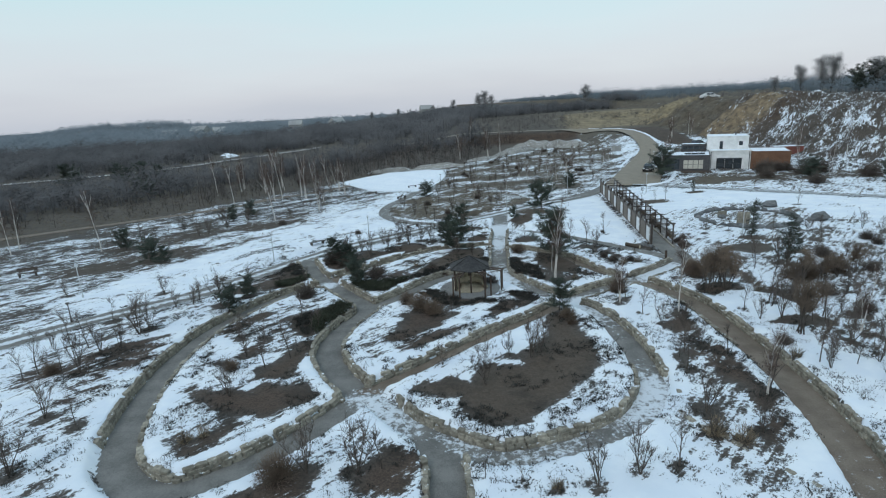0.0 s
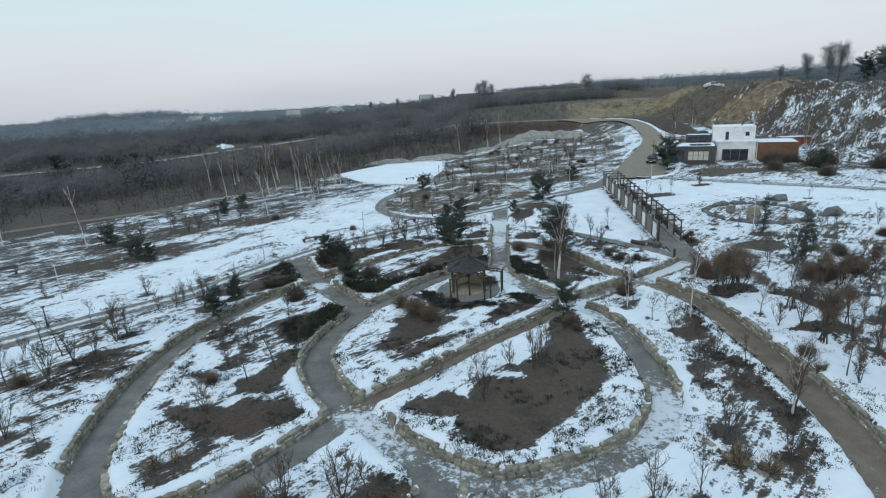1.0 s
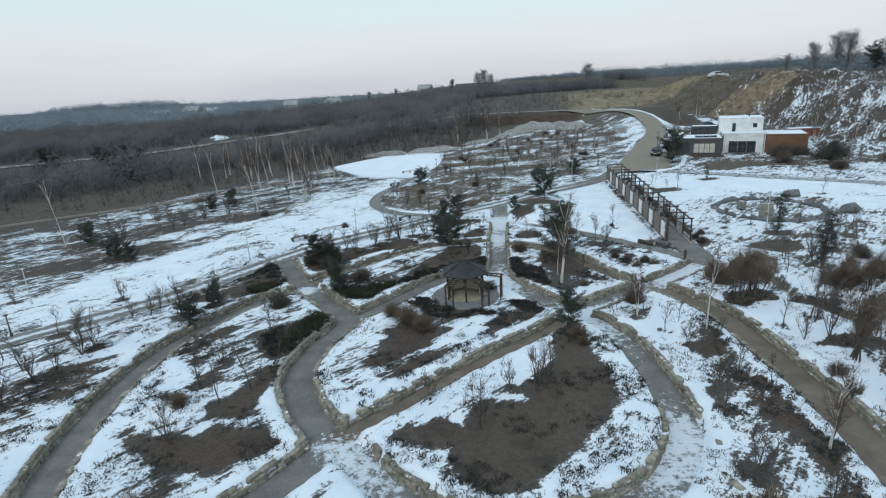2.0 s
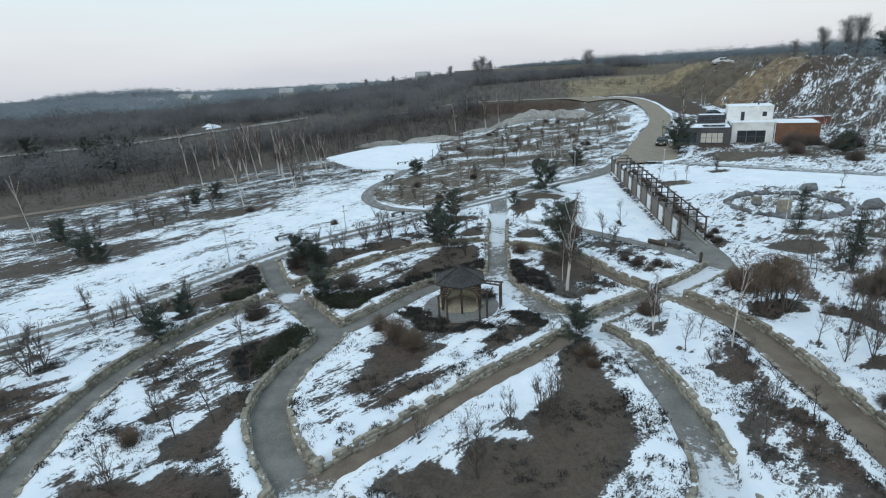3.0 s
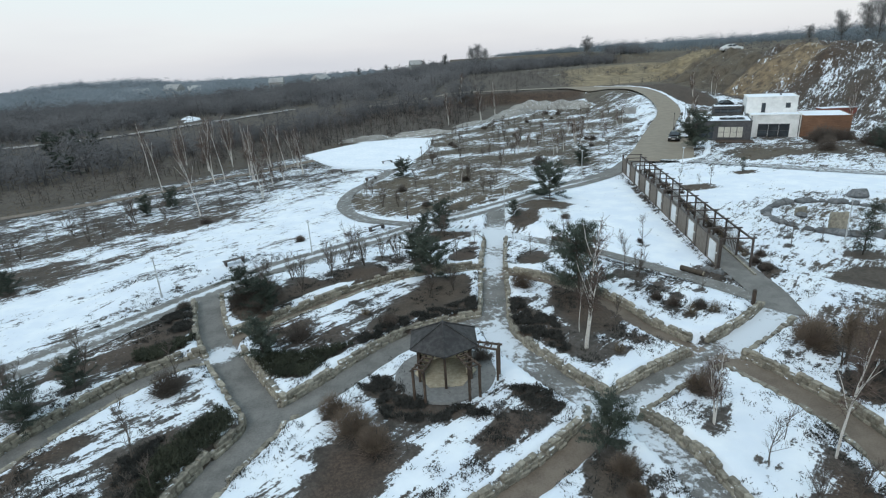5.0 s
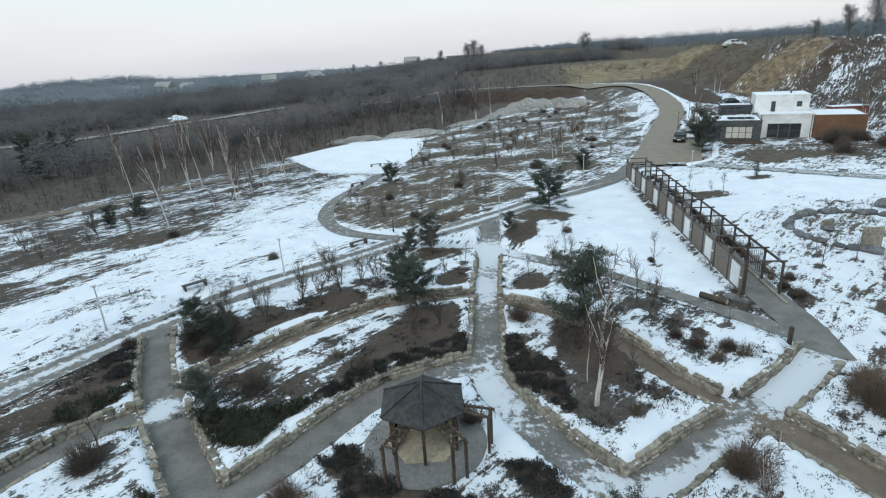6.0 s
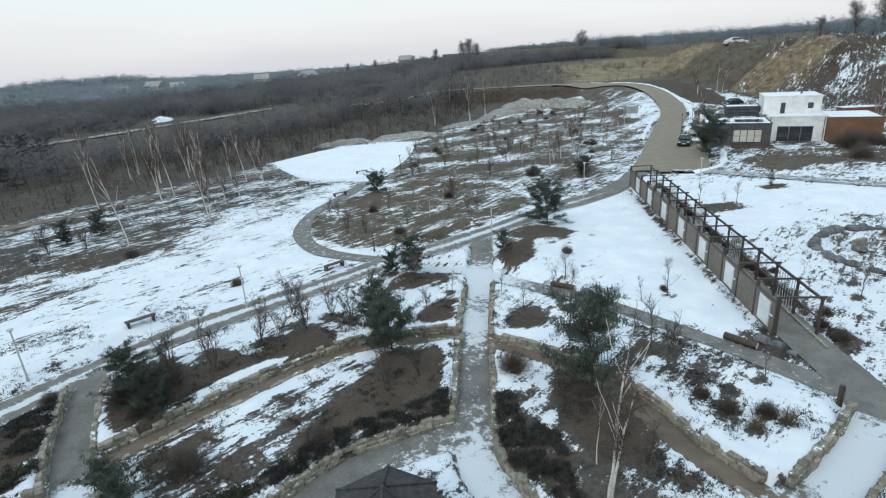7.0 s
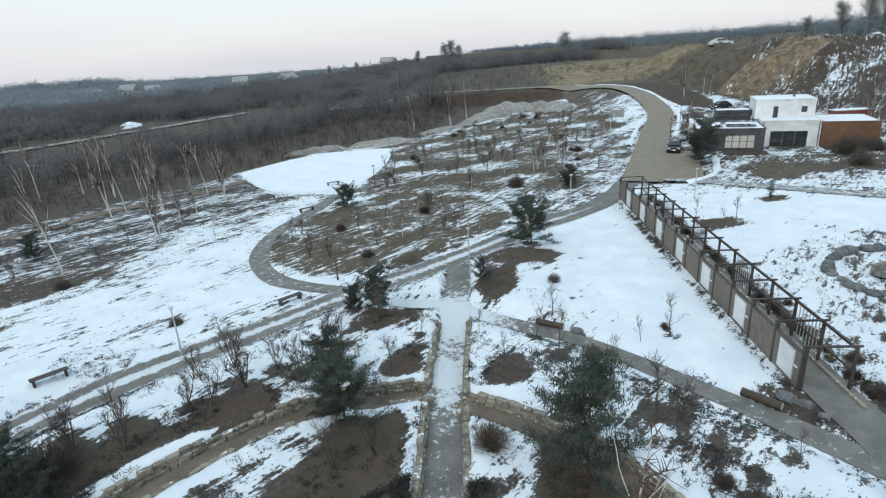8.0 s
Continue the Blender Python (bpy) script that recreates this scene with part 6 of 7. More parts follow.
# rounded shrubs
for x, y, h in RUSTY_1:
    rusty.stand(x, y, h)
for x, y, h in DARK_1:
    dark.stand(x, y, h)
for x, y, h in FAWN_1:
    fawn.stand(x, y, h)
russet_trees = Plants("russet_tree", "small tree with dark stems and a dense crown of russet twigs", "tree", "russet trees", [(3.8, russet_tree_meshes(140 + k, 3.8)) for k in range(3)])
for x, y, h in ((20.1, 39.0, 3.9), (21.0, 38.6, 3.5), (21.7, 40.0, 3.8), (20.4, 40.6, 3.2), (28.2, 40.6, 2.9), (29.8, 40.2, 2.7), (31.6, 41.4, 2.6), (33.6, 42.2, 2.6), (21.4, 30.4, 4.4)):
    russet_trees.stand(x, y, h)


# perennials between the pergola's posts
r = random.Random(77)
for k in range(24):
    s = k / 23
    x, y = 24.3 + 4.6 * s + r.uniform(-0.2, 0.2), 54.6 + 32.0 * s
    (dark, fawn, rusty)[k % 3].stand(x, y, r.uniform(0.5, 0.85))
for x, y, s in ((20.4, 53.4, 0.7), (20.9, 52.9, 0.6), (21.2, 52.2, 0.45), (13.6, 61.0, 0.6)):
    ob = new("boulder", BOULDERS[int(y) % 5])
    ob.matrix_basis = pose(x, y, lay(x, y) + 0.12 * s, 0, 0, x * 50) @ Matrix.Diagonal((s * 1.2, s, s * 0.8, 1))
    tagged(ob, "pale stone lying beside a log seat", "boulder", "loose boulders")
# thin growth over the brown meadow, the birch belt and the snowy ground on the east side
r = random.Random(31)
MEADOW = [(-4, 101), (14, 95), (24, 94), (31, 106), (42, 132), (46, 150), (32, 160), (14, 146), (4, 130)]
for poly, n, kinds in ((MEADOW, 70, (stools, saplings, dark, stools)), ([(-7, 78), (-6, 88), (3, 96), (11, 92), (12, 84), (3, 75)], 16, (stools, saplings)), ([(24, 22), (24, 46), (36, 58), (50, 58), (44, 40), (34, 24)], 40, (saplings, stools, saplings, dark)), ([(-44, 60), (-34, 76), (-22, 90), (-14, 96), (-24, 78), (-34, 62)], 22, (saplings, stools)), ([(-34, 30), (-26, 38), (-21, 44), (-19, 38), (-24, 26)], 12, (stools, saplings)), ([(19.8, 20), (19.8, 36), (25, 38), (30, 34), (27, 22)], 28, (saplings, stools, saplings))):
    xs, ys = [p[0] for p in poly], [p[1] for p in poly]
    while n:
        x, y = r.uniform(min(xs), max(xs)), r.uniform(min(ys), max(ys))
        if inside(poly, np.array(x), np.array(y)) > 0 and path_field(np.array([x]), np.array([y]))[0] > 0.6:
            kinds[n % len(kinds)].stand(x, y, r.uniform(0.7, 1.2) if kinds[n % len(kinds)] is dark else r.uniform(1.3, 2.8))
            n -= 1


# ---- low cover: heather, juniper, stubble ----
def scatter(g, poly, density):
    """Random places inside an outline (numpy generator g)."""
    p = np.array(poly)
    lo, hi = p.min(0), p.max(0)
    n = int((hi - lo).prod() * density)
    q = g.uniform(lo, hi, (n, 2))
    return q[inside(poly, q[:, 0], q[:, 1]) > 0.05]


def settle(q, keep_off=0.25, lift=0.0):
    """Lays places onto the ground, off the paths."""
    q = q[path_field(q[:, 0], q[:, 1]) > keep_off]
    z = hill(q[:, 0], q[:, 1]) + bed_height(q[:, 0], q[:, 1]) + wave(q[:, 0], q[:, 1]) + lift
    return np.column_stack([q, z])


g = np.random.default_rng(5)
for poly in HEDGES:
    q = settle(scatter(g, poly, 90))
    q[:, 2] += g.uniform(0, 0.26, len(q))
    tagged(new("juniper_cover", blades(g, q, 20, 0.17, 0.017, 0.0, 1.6, "juniper_cover", M_JUNIPER, 0.09)), "low spreading dark green juniper cover behind the stone edging", "juniper", kind="stuff")
for poly in HEATHS:
    q = scatter(g, poly, 110)
    gap = np.array([noise.noise(Vector((a * 1.7, b * 1.7, 5.0))) for a, b in q])
    q = settle(q[gap > -0.06])
    q[:, 2] += g.uniform(0, 0.1, len(q))
    tagged(new("heather", blades(g, q, 20, 0.15, 0.020, 0.2, 1.5, "heather", M_HEATHER, 0.09)), "rows of dark evergreen heather poking out of the snow", "heather", kind="stuff")


def rim_tufts():
    """Sparse dark tufts along the rims of the beds and between the snow patches."""
    q = g.uniform((-27, 15), (26, 66), (34000, 2))
    d = path_field(q[:, 0], q[:, 1], True)
    clump = np.array([noise.noise(Vector((a * 0.35, b * 0.35, 3.0))) for a, b in q])
    keep = (d > 0.35) & (d < 7) & (clump + g.uniform(-0.25, 0.25, len(q)) > 0.10 + 0.10 * ramp01(d, 0.5, 3.0)) & (path_field(q[:, 0], q[:, 1], False) > 0.3)
    return settle(q[keep])


def rows_of_tufts(points, width, density):
    """Low plants set in ragged rows along a bed's rim."""
    line = spline(points, 0.2)
    q = np.repeat(line, density, axis=0) + g.normal(0, 0.06, (len(line) * density, 2))
    way = np.gradient(line, axis=0)
    way /= np.linalg.norm(way, axis=1)[:, None] + 1e-9
    side = np.repeat(np.stack([-way[:, 1], way[:, 0]], -1), density, axis=0)
    q = q + side * (np.round(g.uniform(-2, 2, len(q))) * width / 4 + g.normal(0, 0.05, len(q)))[:, None]
    clump = np.array([noise.noise(Vector((a * 0.9, b * 0.9, 9.0))) for a, b in q])
    return settle(q[clump > 0.02])


dashes = np.concatenate([
    rows_of_tufts([(-2.4, 25.3), (-0.7, 24.0), (2.0, 22.5), (4.0, 22.3), (6.9, 23.4), (8.9, 25.2), (9.4, 27.5), (9.8, 31.0), (9.4, 34.5)], 1.6, 6),
    rows_of_tufts([(-6.5, 32.0), (-5.6, 30.0), (-4.3, 29.0), (-2.6, 29.8), (-1.0, 31.4), (1.5, 33.8), (4.5, 36.8)], 1.2, 4),
    rows_of_tufts([(-18.4, 30.0), (-18.2, 34.0), (-17.4, 38.0), (-15.8, 41.0)], 1.6, 5),
    rows_of_tufts([(16.4, 36.5), (16.5, 32.0), (16.6, 27.0), (15.8, 22.6)], 1.4, 5),
    rows_of_tufts([(-15.6, 34.5), (-15.8, 30.5), (-15.4, 27.5)], 1.6, 4),
])
tagged(new("heather_rows", blades(g, dashes, 20, 0.15, 0.024, 0.3, 1.5, "heather_rows", M_HEATHER, 0.10)), "rows of dark heather clumps along the rims of the beds", "heather", kind="stuff")
tufts = np.concatenate([
    rim_tufts(),
    rows_of_tufts([(-6.4, 35.0), (-5.4, 37.8), (-4.4, 38.8)], 1.0, 4),
    rows_of_tufts([(7.0, 57.6), (7.4, 60.5), (7.7, 63.5)], 0.8, 4),
    rows_of_tufts([(4.4, 52.4), (4.5, 54.6)], 0.6, 4),
    rows_of_tufts([(21.1, 54.5), (23.3, 70.0), (25.6, 87.0)], 0.3, 1),
    rows_of_tufts([(24.1, 53.0), (26.3, 70.0), (28.6, 87.0)], 0.7, 5),
    rows_of_tufts([(-30.0, 40.6), (-22.4, 47.2), (-15.6, 56.6), (-12.3, 60.2), (-4.8, 66.3), (-0.6, 69.8)], 0.3, 3),
    rows_of_tufts([(-24.0, 42.0), (-16.6, 50.8), (-10.6, 58.2), (-3.2, 64.2), (6.0, 71.2), (16.4, 79.6)], 0.3, 3),
])
tagged(new("ground_cover", blades(g, tufts, 20, 0.13, 0.020, 0.3, 1.5, "ground_cover", M_HEATHER, 0.10)), "scattered low dark heather tufts poking through the snow", "heather", kind="stuff")
q = g.uniform((-70, 60), (70, 130), (16000, 2))
s_, so_, tu_ = cover(q[:, 0], q[:, 1])
q = settle(q[(s_ < 0.62) & (g.random(len(q)) < 0.5)])
tagged(new("dry_grass", blades(g, q, 7, 0.26, 0.022, 0.1, 1.1, "dry_grass", grained("dry_grass", (0.075, 0.060, 0.040), (0.20, 0.155, 0.10), 2, 0.9, bump=0), 0.15)), "sparse tufts of dead brown grass in thin snow", "grass", kind="stuff")


# ---- woods ----
def woodland(name, places, height, each, length, width, material, label):
    """A wood as one object: short twiggy blades, gathered into a rounded crown over each root, with an upright stem."""
    n = len(places)
    # stands of taller and lower growth
    stand = np.array([noise.noise(Vector((a * 0.9 / height**1.2, b * 0.5 / height**1.2, height))) for a, b in places])
    size = g.uniform(0.6, 1.15, n) * (1 + 0.75 * stand)
    z = hill(places[:, 0], places[:, 1])
    root = np.column_stack([places, z])
    ball = g.normal(0, 1, (n, each, 3))
    ball /= np.linalg.norm(ball, axis=2)[..., None]
    ball *= g.uniform(0.35, 1.0, (n, each, 1)) ** 0.5
    spread = height * size[:, None, None] * np.array([0.40, 0.40, 0.46])
    centre = root[:, None, :] + ball * spread + np.array([0, 0, 0.54]) * height * size[:, None, None]
    crown = centre.reshape(-1, 3)
    out = ball.reshape(-1, 3) + g.normal(0, 0.5, (n * each, 3)) + np.array([0, 0, 0.5])
    out /= np.linalg.norm(out, axis=1)[:, None]
    # sprays of twigs lie mostly flat, open to the sky
    flat = ball.reshape(-1, 3) * 0.3 + g.normal(0, 0.16, out.shape) + np.array([0, -0.45, 0.8])
    flat /= np.linalg.norm(flat, axis=1)[:, None]
    out -= flat * (out * flat).sum(1)[:, None]
    out /= np.linalg.norm(out, axis=1)[:, None] + 1e-9
    side = np.cross(out, flat)
    L = length * g.uniform(0.6, 1.3, (len(crown), 1))
    w = width * g.uniform(0.6, 1.3, (len(crown), 1))
    v = np.stack([crown - side * w, crown + side * w, crown + out * L], 1).reshape(-1, 3)
    lean = g.normal(0, 0.06, (n, 2)) * height
    stem = np.stack([root + np.array([-0.02 * height, 0, -0.2]), root + np.array([0.02 * height, 0, -0.2]), root + np.column_stack([lean, height * size * 0.9])], 1).reshape(-1, 3)
    v = np.concatenate([v, stem])
    tagged(new(name, fast_mesh(name, v, np.arange(len(v)).reshape(-1, 3), material)), label, "woods", kind="stuff")


LANE = PATHS[-1].line


def wood_places(n, lo, hi, near, far):
    q = g.uniform(lo, hi, (n, 2))
    s = woods_side(q[:, 0], q[:, 1])
    q = q[(s > near) & (s < far)]
    lane = along(LANE, q[:, 0], q[:, 1])
    return q[(lane > 3.5) & (path_field(q[:, 0], q[:, 1]) > 2)]


def open_land(q, reach=16):
    """Thins a wood where the land lies open: meadow strips beside the lane, the field and the heap."""
    lane = along(LANE, q[:, 0], q[:, 1])
    south = q[:, 1] < np.interp(q[:, 0], LANE[:, 0], LANE[:, 1])
    meadow = (lane < reach) & south & (q[:, 0] < 0)
    field = inside([(40, 193), (112, 203), (126, 256), (100, 300), (20, 270), (0, 205)], q[:, 0], q[:, 1]) > 0
    heap = inside([(8, 138), (48, 160), (50, 196), (30, 190), (14, 165)], q[:, 0], q[:, 1]) > 0
    return q[~(field | heap) & (~meadow | (g.random(len(q)) < 0.12))]


near_wood = open_land(wood_places(15000, (-150, 20), (60, 190), 2.0, 90), 44)
near_wood = near_wood[(near_wood[:, 0] > -46) | (g.random(len(near_wood)) < 0.35)]
woodland("scrub_woods", near_wood[::2], 2.6, 50, 0.5, 0.03, M_THICKET, "tangled brown scrub filling the valley")
woodland("young_woods", near_wood[near_wood[:, 0] > -32][1::14], 4.5, 60, 0.8, 0.022, M_TWIG, "slender young trees at the edge of the valley")
# rough meadow below the lane: low stubble and a few dark thickets
low = wood_places(7000, (-170, 20), (10, 200), 2.0, 90)
lane = along(LANE, low[:, 0], low[:, 1])
low = low[lane < 46]
woodland("rough_meadow", low, 0.55, 16, 0.35, 0.016, M_SCRUB, "low rough stubble of dead weeds on the valley floor")
thick = np.concatenate([g.normal((x, y), (s, s * 0.6), (n, 2)) for x, y, s, n in ((-76, 121, 5, 26), (-66, 127, 4, 18), (-84, 129, 5, 22), (-58, 138, 4, 16), (-100, 146, 6, 26), (-48, 150, 3, 10), (-40, 160, 5, 20))])
woodland("thickets", thick, 2.6, 60, 0.5, 0.02, M_SCRUB, "dark rounded thickets on the rough meadow")
mid_wood = open_land(wood_places(17000, (-330, 60), (110, 330), 26, 400), 46)
lane = along(LANE, mid_wood[:, 0], mid_wood[:, 1])
mid_wood = mid_wood[(lane > 9) & (mid_wood[:, 1] < np.interp(mid_wood[:, 0], [-330, -200, -110, -60], [190, 245, 285, 330])) & (np.hypot(mid_wood[:, 0] + 76, mid_wood[:, 1] - 204) > 9)]
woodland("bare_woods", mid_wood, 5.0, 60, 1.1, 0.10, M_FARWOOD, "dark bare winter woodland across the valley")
TOWN = [(-205, 430), (-180, 426), (-171, 440), (-112, 446), (-80, 452), (-8, 460)]
q = g.uniform((-900, 250), (60, 900), (10500, 2))
q = q[(np.abs(q[:, 0]) < q[:, 1] * 0.95 + 40) & (woods_side(q[:, 0], q[:, 1]) > 60)]
for x, y in TOWN:
    q = q[(np.abs(q[:, 0] - x * q[:, 1] / y) > 8) | (q[:, 1] < y - 30) | (q[:, 1] > y + 6)]
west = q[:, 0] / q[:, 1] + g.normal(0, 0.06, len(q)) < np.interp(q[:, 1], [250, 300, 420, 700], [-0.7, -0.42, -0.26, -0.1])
woodland("far_woods", q[west], 7.0, 44, 1.9, 0.34, M_HAZEWOOD, "distant woodland along the skyline, haze painted into its colour")
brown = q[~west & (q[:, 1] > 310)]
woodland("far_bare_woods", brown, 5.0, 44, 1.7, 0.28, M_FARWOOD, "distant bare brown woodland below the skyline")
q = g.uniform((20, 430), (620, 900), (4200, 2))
woodland("far_hedgerows", q[(q[:, 0] < q[:, 1] * 0.95) & (hill(q[:, 0], q[:, 1]) > 8)], 4.0, 40, 1.5, 0.2, M_HAZEPINE, "distant dark hedgerow and trees along the skyline")
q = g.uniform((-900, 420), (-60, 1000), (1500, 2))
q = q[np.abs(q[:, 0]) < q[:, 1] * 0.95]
woodland("hazed_conifers", q, 7.5, 44, 1.8, 0.25, M_HAZEWOOD, "distant conifer plantation along the skyline, haze painted into its colour")
# scrub and bushes round the field beyond the road
q = g.uniform((10, 193), (120, 262), (420, 2))
q = q[inside([(50, 200), (100, 206), (110, 235), (60, 228)], q[:, 0], q[:, 1]) < 0]
q = q[path_field(q[:, 0], q[:, 1]) > 2.5]
woodland("field_scrub", q, 2.6, 30, 0.7, 0.05, M_SCRUB, "brown bushes round the edge of the field")
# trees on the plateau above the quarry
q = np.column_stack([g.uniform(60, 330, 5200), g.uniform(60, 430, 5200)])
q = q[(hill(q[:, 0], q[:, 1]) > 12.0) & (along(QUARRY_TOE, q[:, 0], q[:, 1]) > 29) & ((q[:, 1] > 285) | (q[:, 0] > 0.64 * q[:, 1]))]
woodland("plateau_woods", q, 4.6, 36, 1.0, 0.12, M_HAZEPINE, "bare woodland along the top of the quarry")
def tall_meshes(seed, h):
    """A grown bare tree with a broad, airy crown of twigs."""
    r, n = random.Random(seed), np.random.default_rng(seed)
    wood = Tubes()
    pts = limb(r, Vector((0, 0, -0.3)), Vector((0, 0, 1)), h * 0.9, 8, 0.04, 0.05)
    wood.add(pts, taper(len(pts), 0.009 * h, 0.03), 6)
    tips = []
    for k in range(64):
        f = r.uniform(0.14, 0.95)
        b = limb(r, at_share(pts, f), around(r, r.uniform(0.4, 1.1)), h * r.uniform(0.24, 0.44) * (1.25 - f * 0.75), 4, 0.14, 0.08)
        wood.add(b, taper(len(b), 0.004 * h, 0.015), 4)
        tips += [tuple(at_share(b, s)) for s in (0.4, 0.6, 0.75, 0.9, 1.0)]
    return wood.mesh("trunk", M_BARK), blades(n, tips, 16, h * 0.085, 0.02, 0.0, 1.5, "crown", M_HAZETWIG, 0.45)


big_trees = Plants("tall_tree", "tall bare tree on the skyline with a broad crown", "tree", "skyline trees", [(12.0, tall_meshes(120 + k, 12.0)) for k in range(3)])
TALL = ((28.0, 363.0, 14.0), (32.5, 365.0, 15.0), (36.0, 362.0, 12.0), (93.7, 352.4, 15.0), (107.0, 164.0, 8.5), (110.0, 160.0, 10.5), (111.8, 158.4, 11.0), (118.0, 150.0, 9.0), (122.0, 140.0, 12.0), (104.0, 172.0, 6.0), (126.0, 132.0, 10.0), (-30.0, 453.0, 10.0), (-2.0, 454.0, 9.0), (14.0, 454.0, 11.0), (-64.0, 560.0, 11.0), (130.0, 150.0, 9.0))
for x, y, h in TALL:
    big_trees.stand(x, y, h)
for x, y, h in ((116.5, 155.0, 6.5), (119.0, 151.5, 8.0), (122.0, 148.0, 7.0), (126.0, 146.0, 8.5), (130.0, 141.0, 8.0), (124.0, 154.0, 7.5), (136.0, 143.0, 8.0)):
    pines.stand(x, y, h, 0, "dark conifer on the brink of the quarry")
# scrub on the quarry slope
q = np.column_stack([g.uniform(74, 130, 1500), g.uniform(70, 200, 1500)])
d = along(QUARRY_TOE, q[:, 0], q[:, 1])
tx = np.interp(q[:, 1], TOE_Y, TOE_X)
q = q[(q[:, 0] > tx - 6) & (d < 30) & (g.random(len(q)) < 0.6)]
woodland("slope_scrub", q, 2.0, 26, 0.5, 0.022, M_SCRUB, "thin bare scrub on the quarry slope")


# ---- snow-covered pond, gravel heap, snowbanks ----
def mound(name, x, y, rx, ry, h, turn, material, label, category):
    """A low uneven heap."""
    bm = fresh()
    bmesh.ops.create_circle(bm, cap_ends=False, segments=28, radius=1)
    rings = [bm.verts[:]]
    for k in range(1, 7):
        f = 1 - k / 7
        rings.append([bm.verts.new((v.co.x * f, v.co.y * f, 0)) for v in rings[0]])
    for a, b in zip(rings[:-1], rings[1:]):
        for i in range(28):
            j = (i + 1) % 28
            bm.faces.new((a[i], a[j], b[j], b[i]))
    bm.faces.new(rings[-1])
    for v in bm.verts:
        r = min(1, math.hypot(v.co.x, v.co.y))
        n = noise.noise(Vector((v.co.x * 2 + x, v.co.y * 2 + y, 0)))
        v.co = Vector((v.co.x * rx * (1 + 0.25 * n), v.co.y * ry * (1 + 0.25 * n), h * (1 - r * r) * (1 + 0.7 * n) - 0.05))
    me = bpy.data.meshes.new(name)
    bm.to_mesh(me)
    bm.free()
    me.materials.append(material)
    me.polygons.foreach_set("use_smooth", [True] * len(me.polygons))
    ob = new(name, me)
    ob.matrix_basis = pose(x, y, float(hill(x, y)), 0, 0, turn)
    return tagged(ob, label, category)


M_SPOIL = grained("pale_spoil", (0.20, 0.19, 0.175), (0.34, 0.325, 0.30), 1.2, 0.95, bump=0.6, dist=0.1, snow=0.12)
for x, y, rx, ry, h, turn in ((38.0, 168.0, 8.0, 4.0, 2.0, -15), (30.0, 169.5, 7.0, 4.0, 2.2, 10), (24.0, 163.0, 7.0, 2.6, 1.2, 40), (20.0, 158.0, 7.0, 2.0, 0.8, 45), (12.0, 149.0, 7.0, 1.6, 0.7, 40), (0.0, 137.0, 8.0, 1.6, 1.0, 20), (-12.0, 133.5, 6.0, 1.5, 1.0, 25)):
    mound("earth_mound", x, y, rx, ry, h, turn, M_SPOIL, "pale heap of dug earth dusted with snow", "earth heap")
mound("snow_bank", -78.5, 207.0, 3.2, 1.6, 0.8, 20, M_SNOW, "leftover drift of snow above the lane", "snow bank")
mound("snow_bank", -75.0, 200.5, 4.2, 1.5, 0.9, 75, M_SNOW, "leftover bank of snow beside the lane", "snow bank")
mound("snow_bank", 50.0, 124.0, 3.0, 1.2, 0.5, 60, M_SNOW, "ploughed bank of snow beside the road", "snow bank")

pond_line = spline([(-20.9, 118.0), (-16.5, 125.0), (-11.4, 130.0), (-4.0, 131.8), (0.8, 131.0), (1.6, 122.0), (0.2, 111.0), (-2.0, 104.3), (-6.5, 101.4), (-12.2, 102.4), (-17.5, 110.0), (-20.9, 118.0)], 1.5)
me = mesh_from("water", [(x, y, 0.075) for x, y in pond_line[:-1]] , [list(range(len(pond_line) - 1))], M_SNOW)
tagged(new("water", me), "frozen pond under a smooth sheet of snow", "pond", kind="structure")


# ---- far houses and the van on the hill ----
def build_far_house(x, y, turn, w, d, h, label):
    z = float(hill(x, y))
    f = thing("far_house", x, y, z, turn, label, "house", "distant houses")
    bm = fresh()
    box(bm, -w / 2, w / 2, -d / 2, d / 2, -1, h)
    part("wall", bm, M_DULLWALL, f)
    bm = fresh()
    e = 0.3
    pts = [(-w / 2 - e, -d / 2 - e, h), (w / 2 + e, -d / 2 - e, h), (w / 2 + e, d / 2 + e, h), (-w / 2 - e, d / 2 + e, h), (-w / 2 - e, 0, h + d * 0.42), (w / 2 + e, 0, h + d * 0.42)]
    v = [bm.verts.new(p) for p in pts]
    for i in ((0, 1, 5, 4), (2, 3, 4, 5), (1, 2, 5), (3, 0, 4), (3, 2, 1, 0)):
        bm.faces.new([v[k] for k in i])
    part("roof", bm, M_DULLWALL, f, "snow-dusted grey gable roof")
    for k in range(3):
        bm = fresh()
        xx = -w / 2 + w * (k + 0.5) / 3
        box(bm, xx - 0.5, xx + 0.5, -d / 2 - 0.03, -d / 2 + 0.02, h * 0.35, h * 0.75)
        part("window", bm, M_GLASS, f)


for k, (x, y) in enumerate(TOWN):
    build_far_house(x, y, (10, -20, 30, 5, 60)[k % 5], (10, 13, 9)[k % 3], 8, (4.5, 6.0)[k % 2], "small pale house with a grey roof on the far slope")



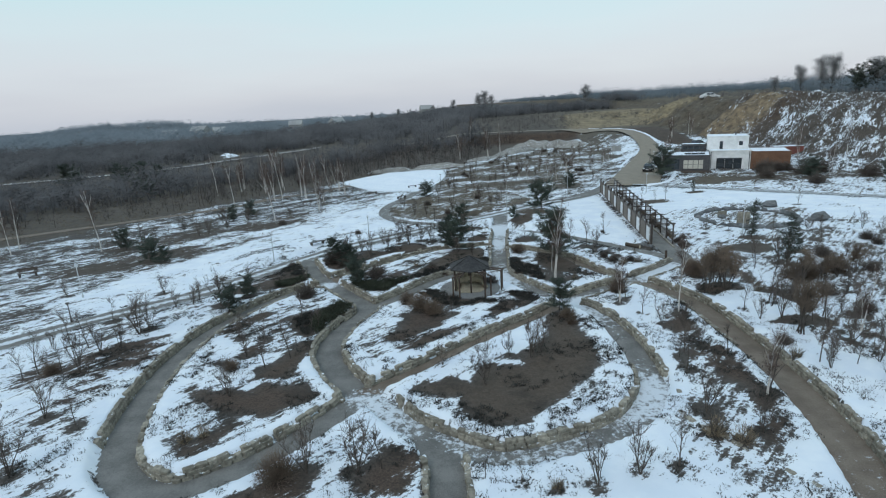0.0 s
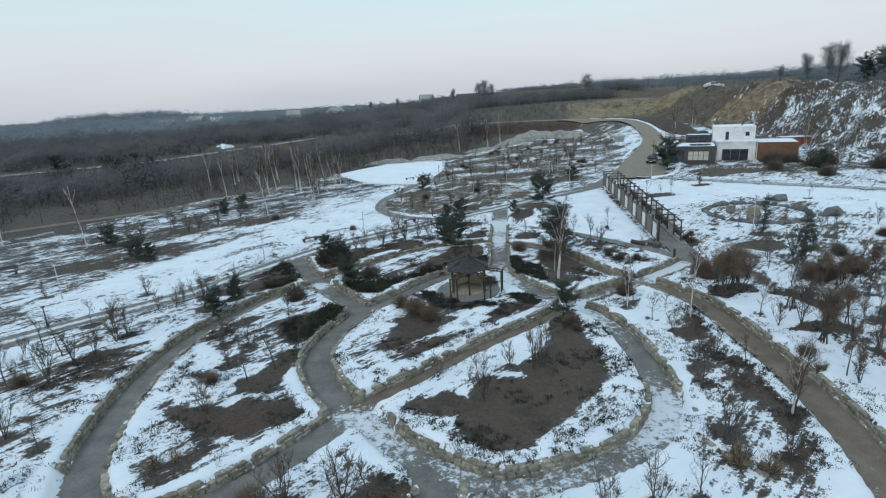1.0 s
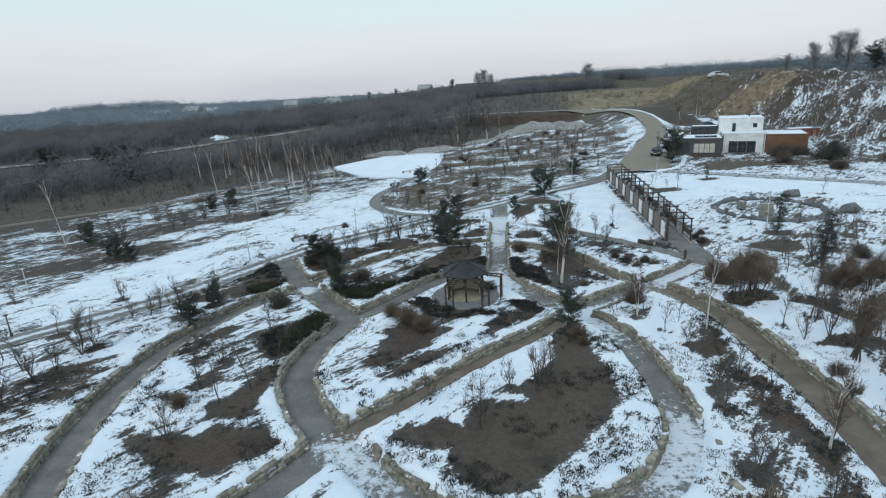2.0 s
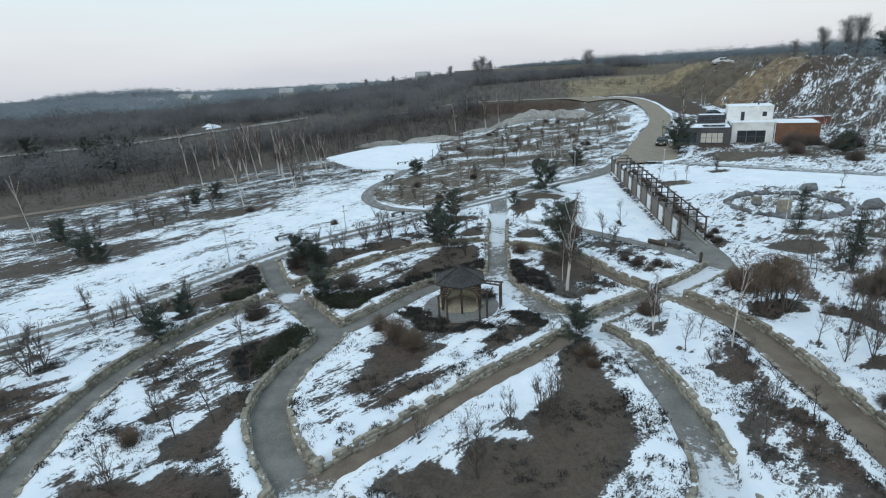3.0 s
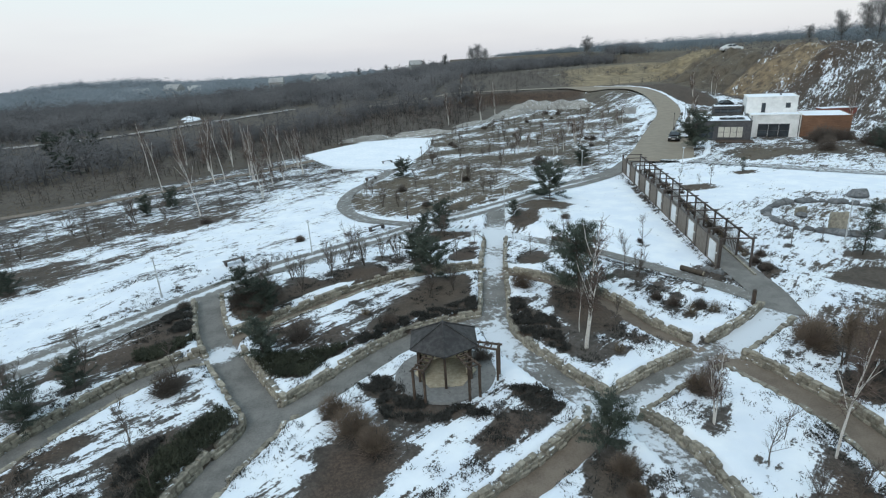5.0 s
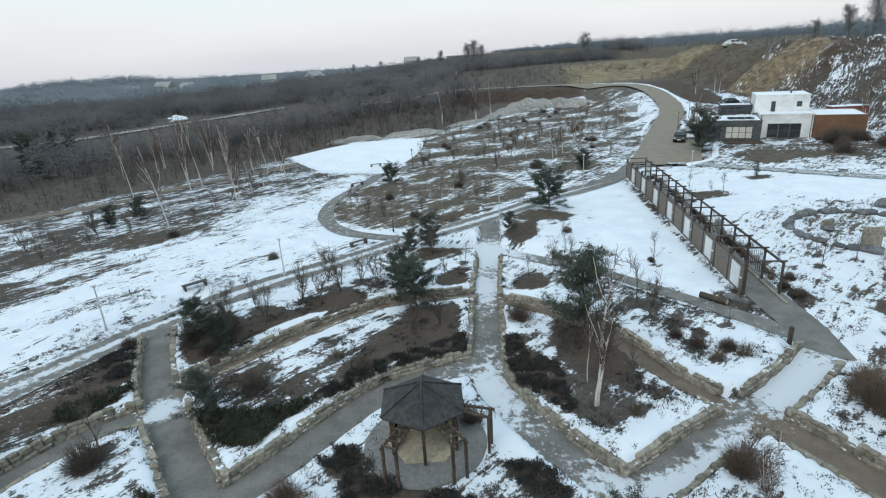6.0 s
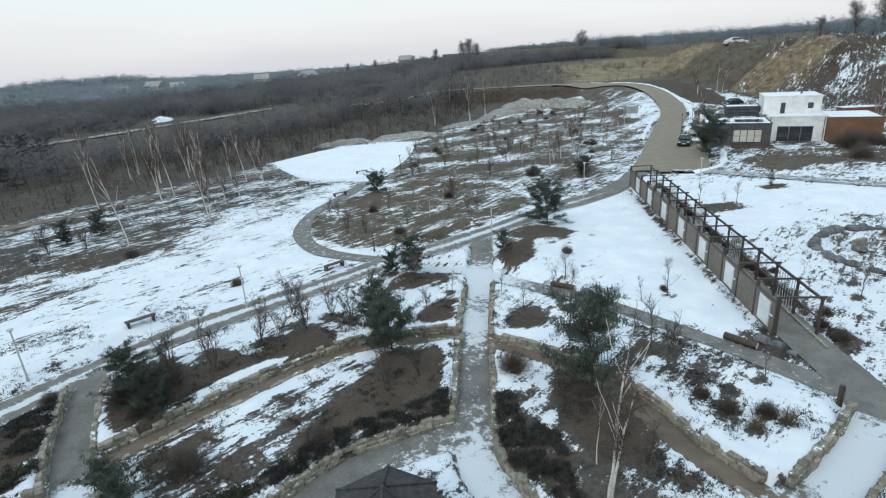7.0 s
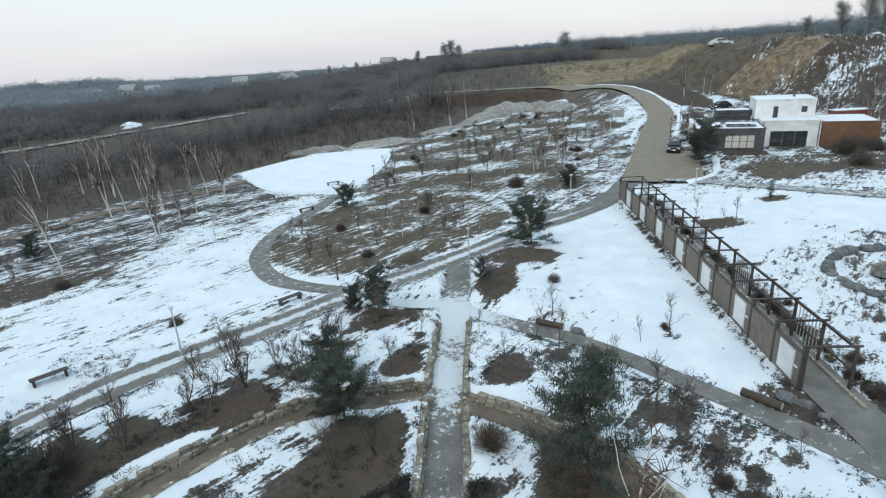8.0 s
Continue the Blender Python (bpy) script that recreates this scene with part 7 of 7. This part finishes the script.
# ---- stone edging: rough limestone blocks, laid in three courses along the beds ----
def stone_mesh(seed):
    bm = fresh()
    bmesh.ops.create_cube(bm, size=1)
    bmesh.ops.bevel(bm, geom=bm.edges[:], offset=0.13, segments=1, affect="EDGES", profile=0.5)
    for v in bm.verts:
        v.co += 0.10 * noise.noise_vector(v.co * 2.4 + Vector((seed * 5.1, 0, 0)))
    me = bpy.data.meshes.new("stone")
    bm.to_mesh(me)
    bm.free()
    me.materials.append(M_STONE)
    return me


STONES = [stone_mesh(k) for k in range(10)]


def lay_edging(r, line, offset, skip, label, base=None):
    """One run of edging: stones in three courses, with gaps where other paths come in."""
    way = np.gradient(line, axis=0)
    way /= np.linalg.norm(way, axis=1)[:, None] + 1e-9
    side = np.stack([-way[:, 1], way[:, 0]], -1)
    run = line + side * offset
    step = np.hypot(*np.diff(run, axis=0).T)
    dist = np.concatenate([[0], np.cumsum(step)])
    wall = None
    for course in range(3):
        s = r.uniform(0, 0.3)
        while s < dist[-1] - 0.2:
            length = r.uniform(0.30, 0.62)
            x, y = np.interp(s + length / 2, dist, run[:, 0]), np.interp(s + length / 2, dist, run[:, 1])
            dx = np.interp(s + length, dist, run[:, 0]) - np.interp(s, dist, run[:, 0])
            dy = np.interp(s + length, dist, run[:, 1]) - np.interp(s, dist, run[:, 1])
            s += length * 1.02
            if skip(x, y) or r.random() < (0.02, 0.03, 0.2)[course]:
                continue
            if wall is None:
                wall = thing("stone_edging", x, y, 0, 0, label, "stone wall", "stone edgings")
                ox, oy = x, y
            h = r.uniform(0.19, 0.25)
            z = 0.09 + course * 0.175 + r.uniform(-0.015, 0.02)
            jut = r.uniform(-0.035, 0.035) + course * math.copysign(0.03, offset)
            nx, ny = -dy / (math.hypot(dx, dy) + 1e-9), dx / (math.hypot(dx, dy) + 1e-9)
            m = pose(x - ox + nx * jut, y - oy + ny * jut, z, r.uniform(-5, 5), r.uniform(-5, 5), math.degrees(math.atan2(dy, dx)) + r.uniform(-8, 8)) @ Matrix.Diagonal((length, r.uniform(0.22, 0.32), h, 1))
            piece("stone", STONES[r.randrange(10)], wall, m=m)


r = random.Random(21)
for p in PATHS:
    others = [q for q in PATHS if q is not p]

    def blocked(x, y, others=others):
        return any(float(along(q.line, np.array(x), np.array(y))) < q.half - 0.02 for q in others if abs(q.line[:, 0] - x).min() < 4 and abs(q.line[:, 1] - y).min() < 4)

    for spans, sign in ((p.left, 1), (p.right, -1)):
        for a, b in spans:
            seg = p.line[int(a * (len(p.line) - 1)) : int(b * (len(p.line) - 1)) + 1]
            for k in range(0, len(seg) - 1, 34):
                lay_edging(r, seg[k : k + 35], sign * (p.half + 0.10), blocked, "low dry-laid limestone edging in front of a snowy bed")
lay_edging(r, spline([(11.6, 25.2), (11.2, 23.8), (10.6, 22.9), (11.2, 21.2), (12.4, 19.2), (13.6, 17.0)]), 0.0, lambda x, y: False, "low dry-laid limestone edging round the end of a bed")


# ---- ploughed snow along the road ----
def snow_ridge(points, label):
    line = spline(points, 0.8)
    way = np.gradient(line, axis=0)
    way /= np.linalg.norm(way, axis=1)[:, None] + 1e-9
    side = np.stack([-way[:, 1], way[:, 0]], -1)
    prof = np.array([(-0.55, -0.1), (-0.25, 0.16), (0.0, 0.26), (0.25, 0.15), (0.55, -0.1)])
    s = np.arange(len(line))
    swell = 0.75 + 0.35 * np.sin(s * 0.9) * np.sin(s * 0.37 + 1)
    P = line[:, None, :] + side[:, None, :] * (prof[:, 0][None, :] * swell[:, None])[..., None]
    z = hill(P[..., 0], P[..., 1]) + 0.05 + prof[:, 1][None, :] * swell[:, None]
    me = mesh_from("snow_ridge", np.dstack([P, z]).reshape(-1, 3).tolist(), grid_faces(5, len(line)).tolist(), M_SNOW, True)
    tagged(new("snow_ridge", me), label, "snow bank", "road snow")


snow_ridge([(38.6, 117.0), (44.7, 129.2), (48.4, 136.6)], "ploughed ridge of snow along the road's edge")
snow_ridge([(50.6, 126.0), (57.2, 139.2), (60.9, 154.0), (62.4, 168.5), (60.6, 180.0), (52.0, 189.6)], "ploughed ridge of snow along the road's outer edge")
snow_ridge([(35.0, 91.6), (40.6, 95.6), (46.6, 107.0)], "ploughed ridge of snow beside the forecourt")
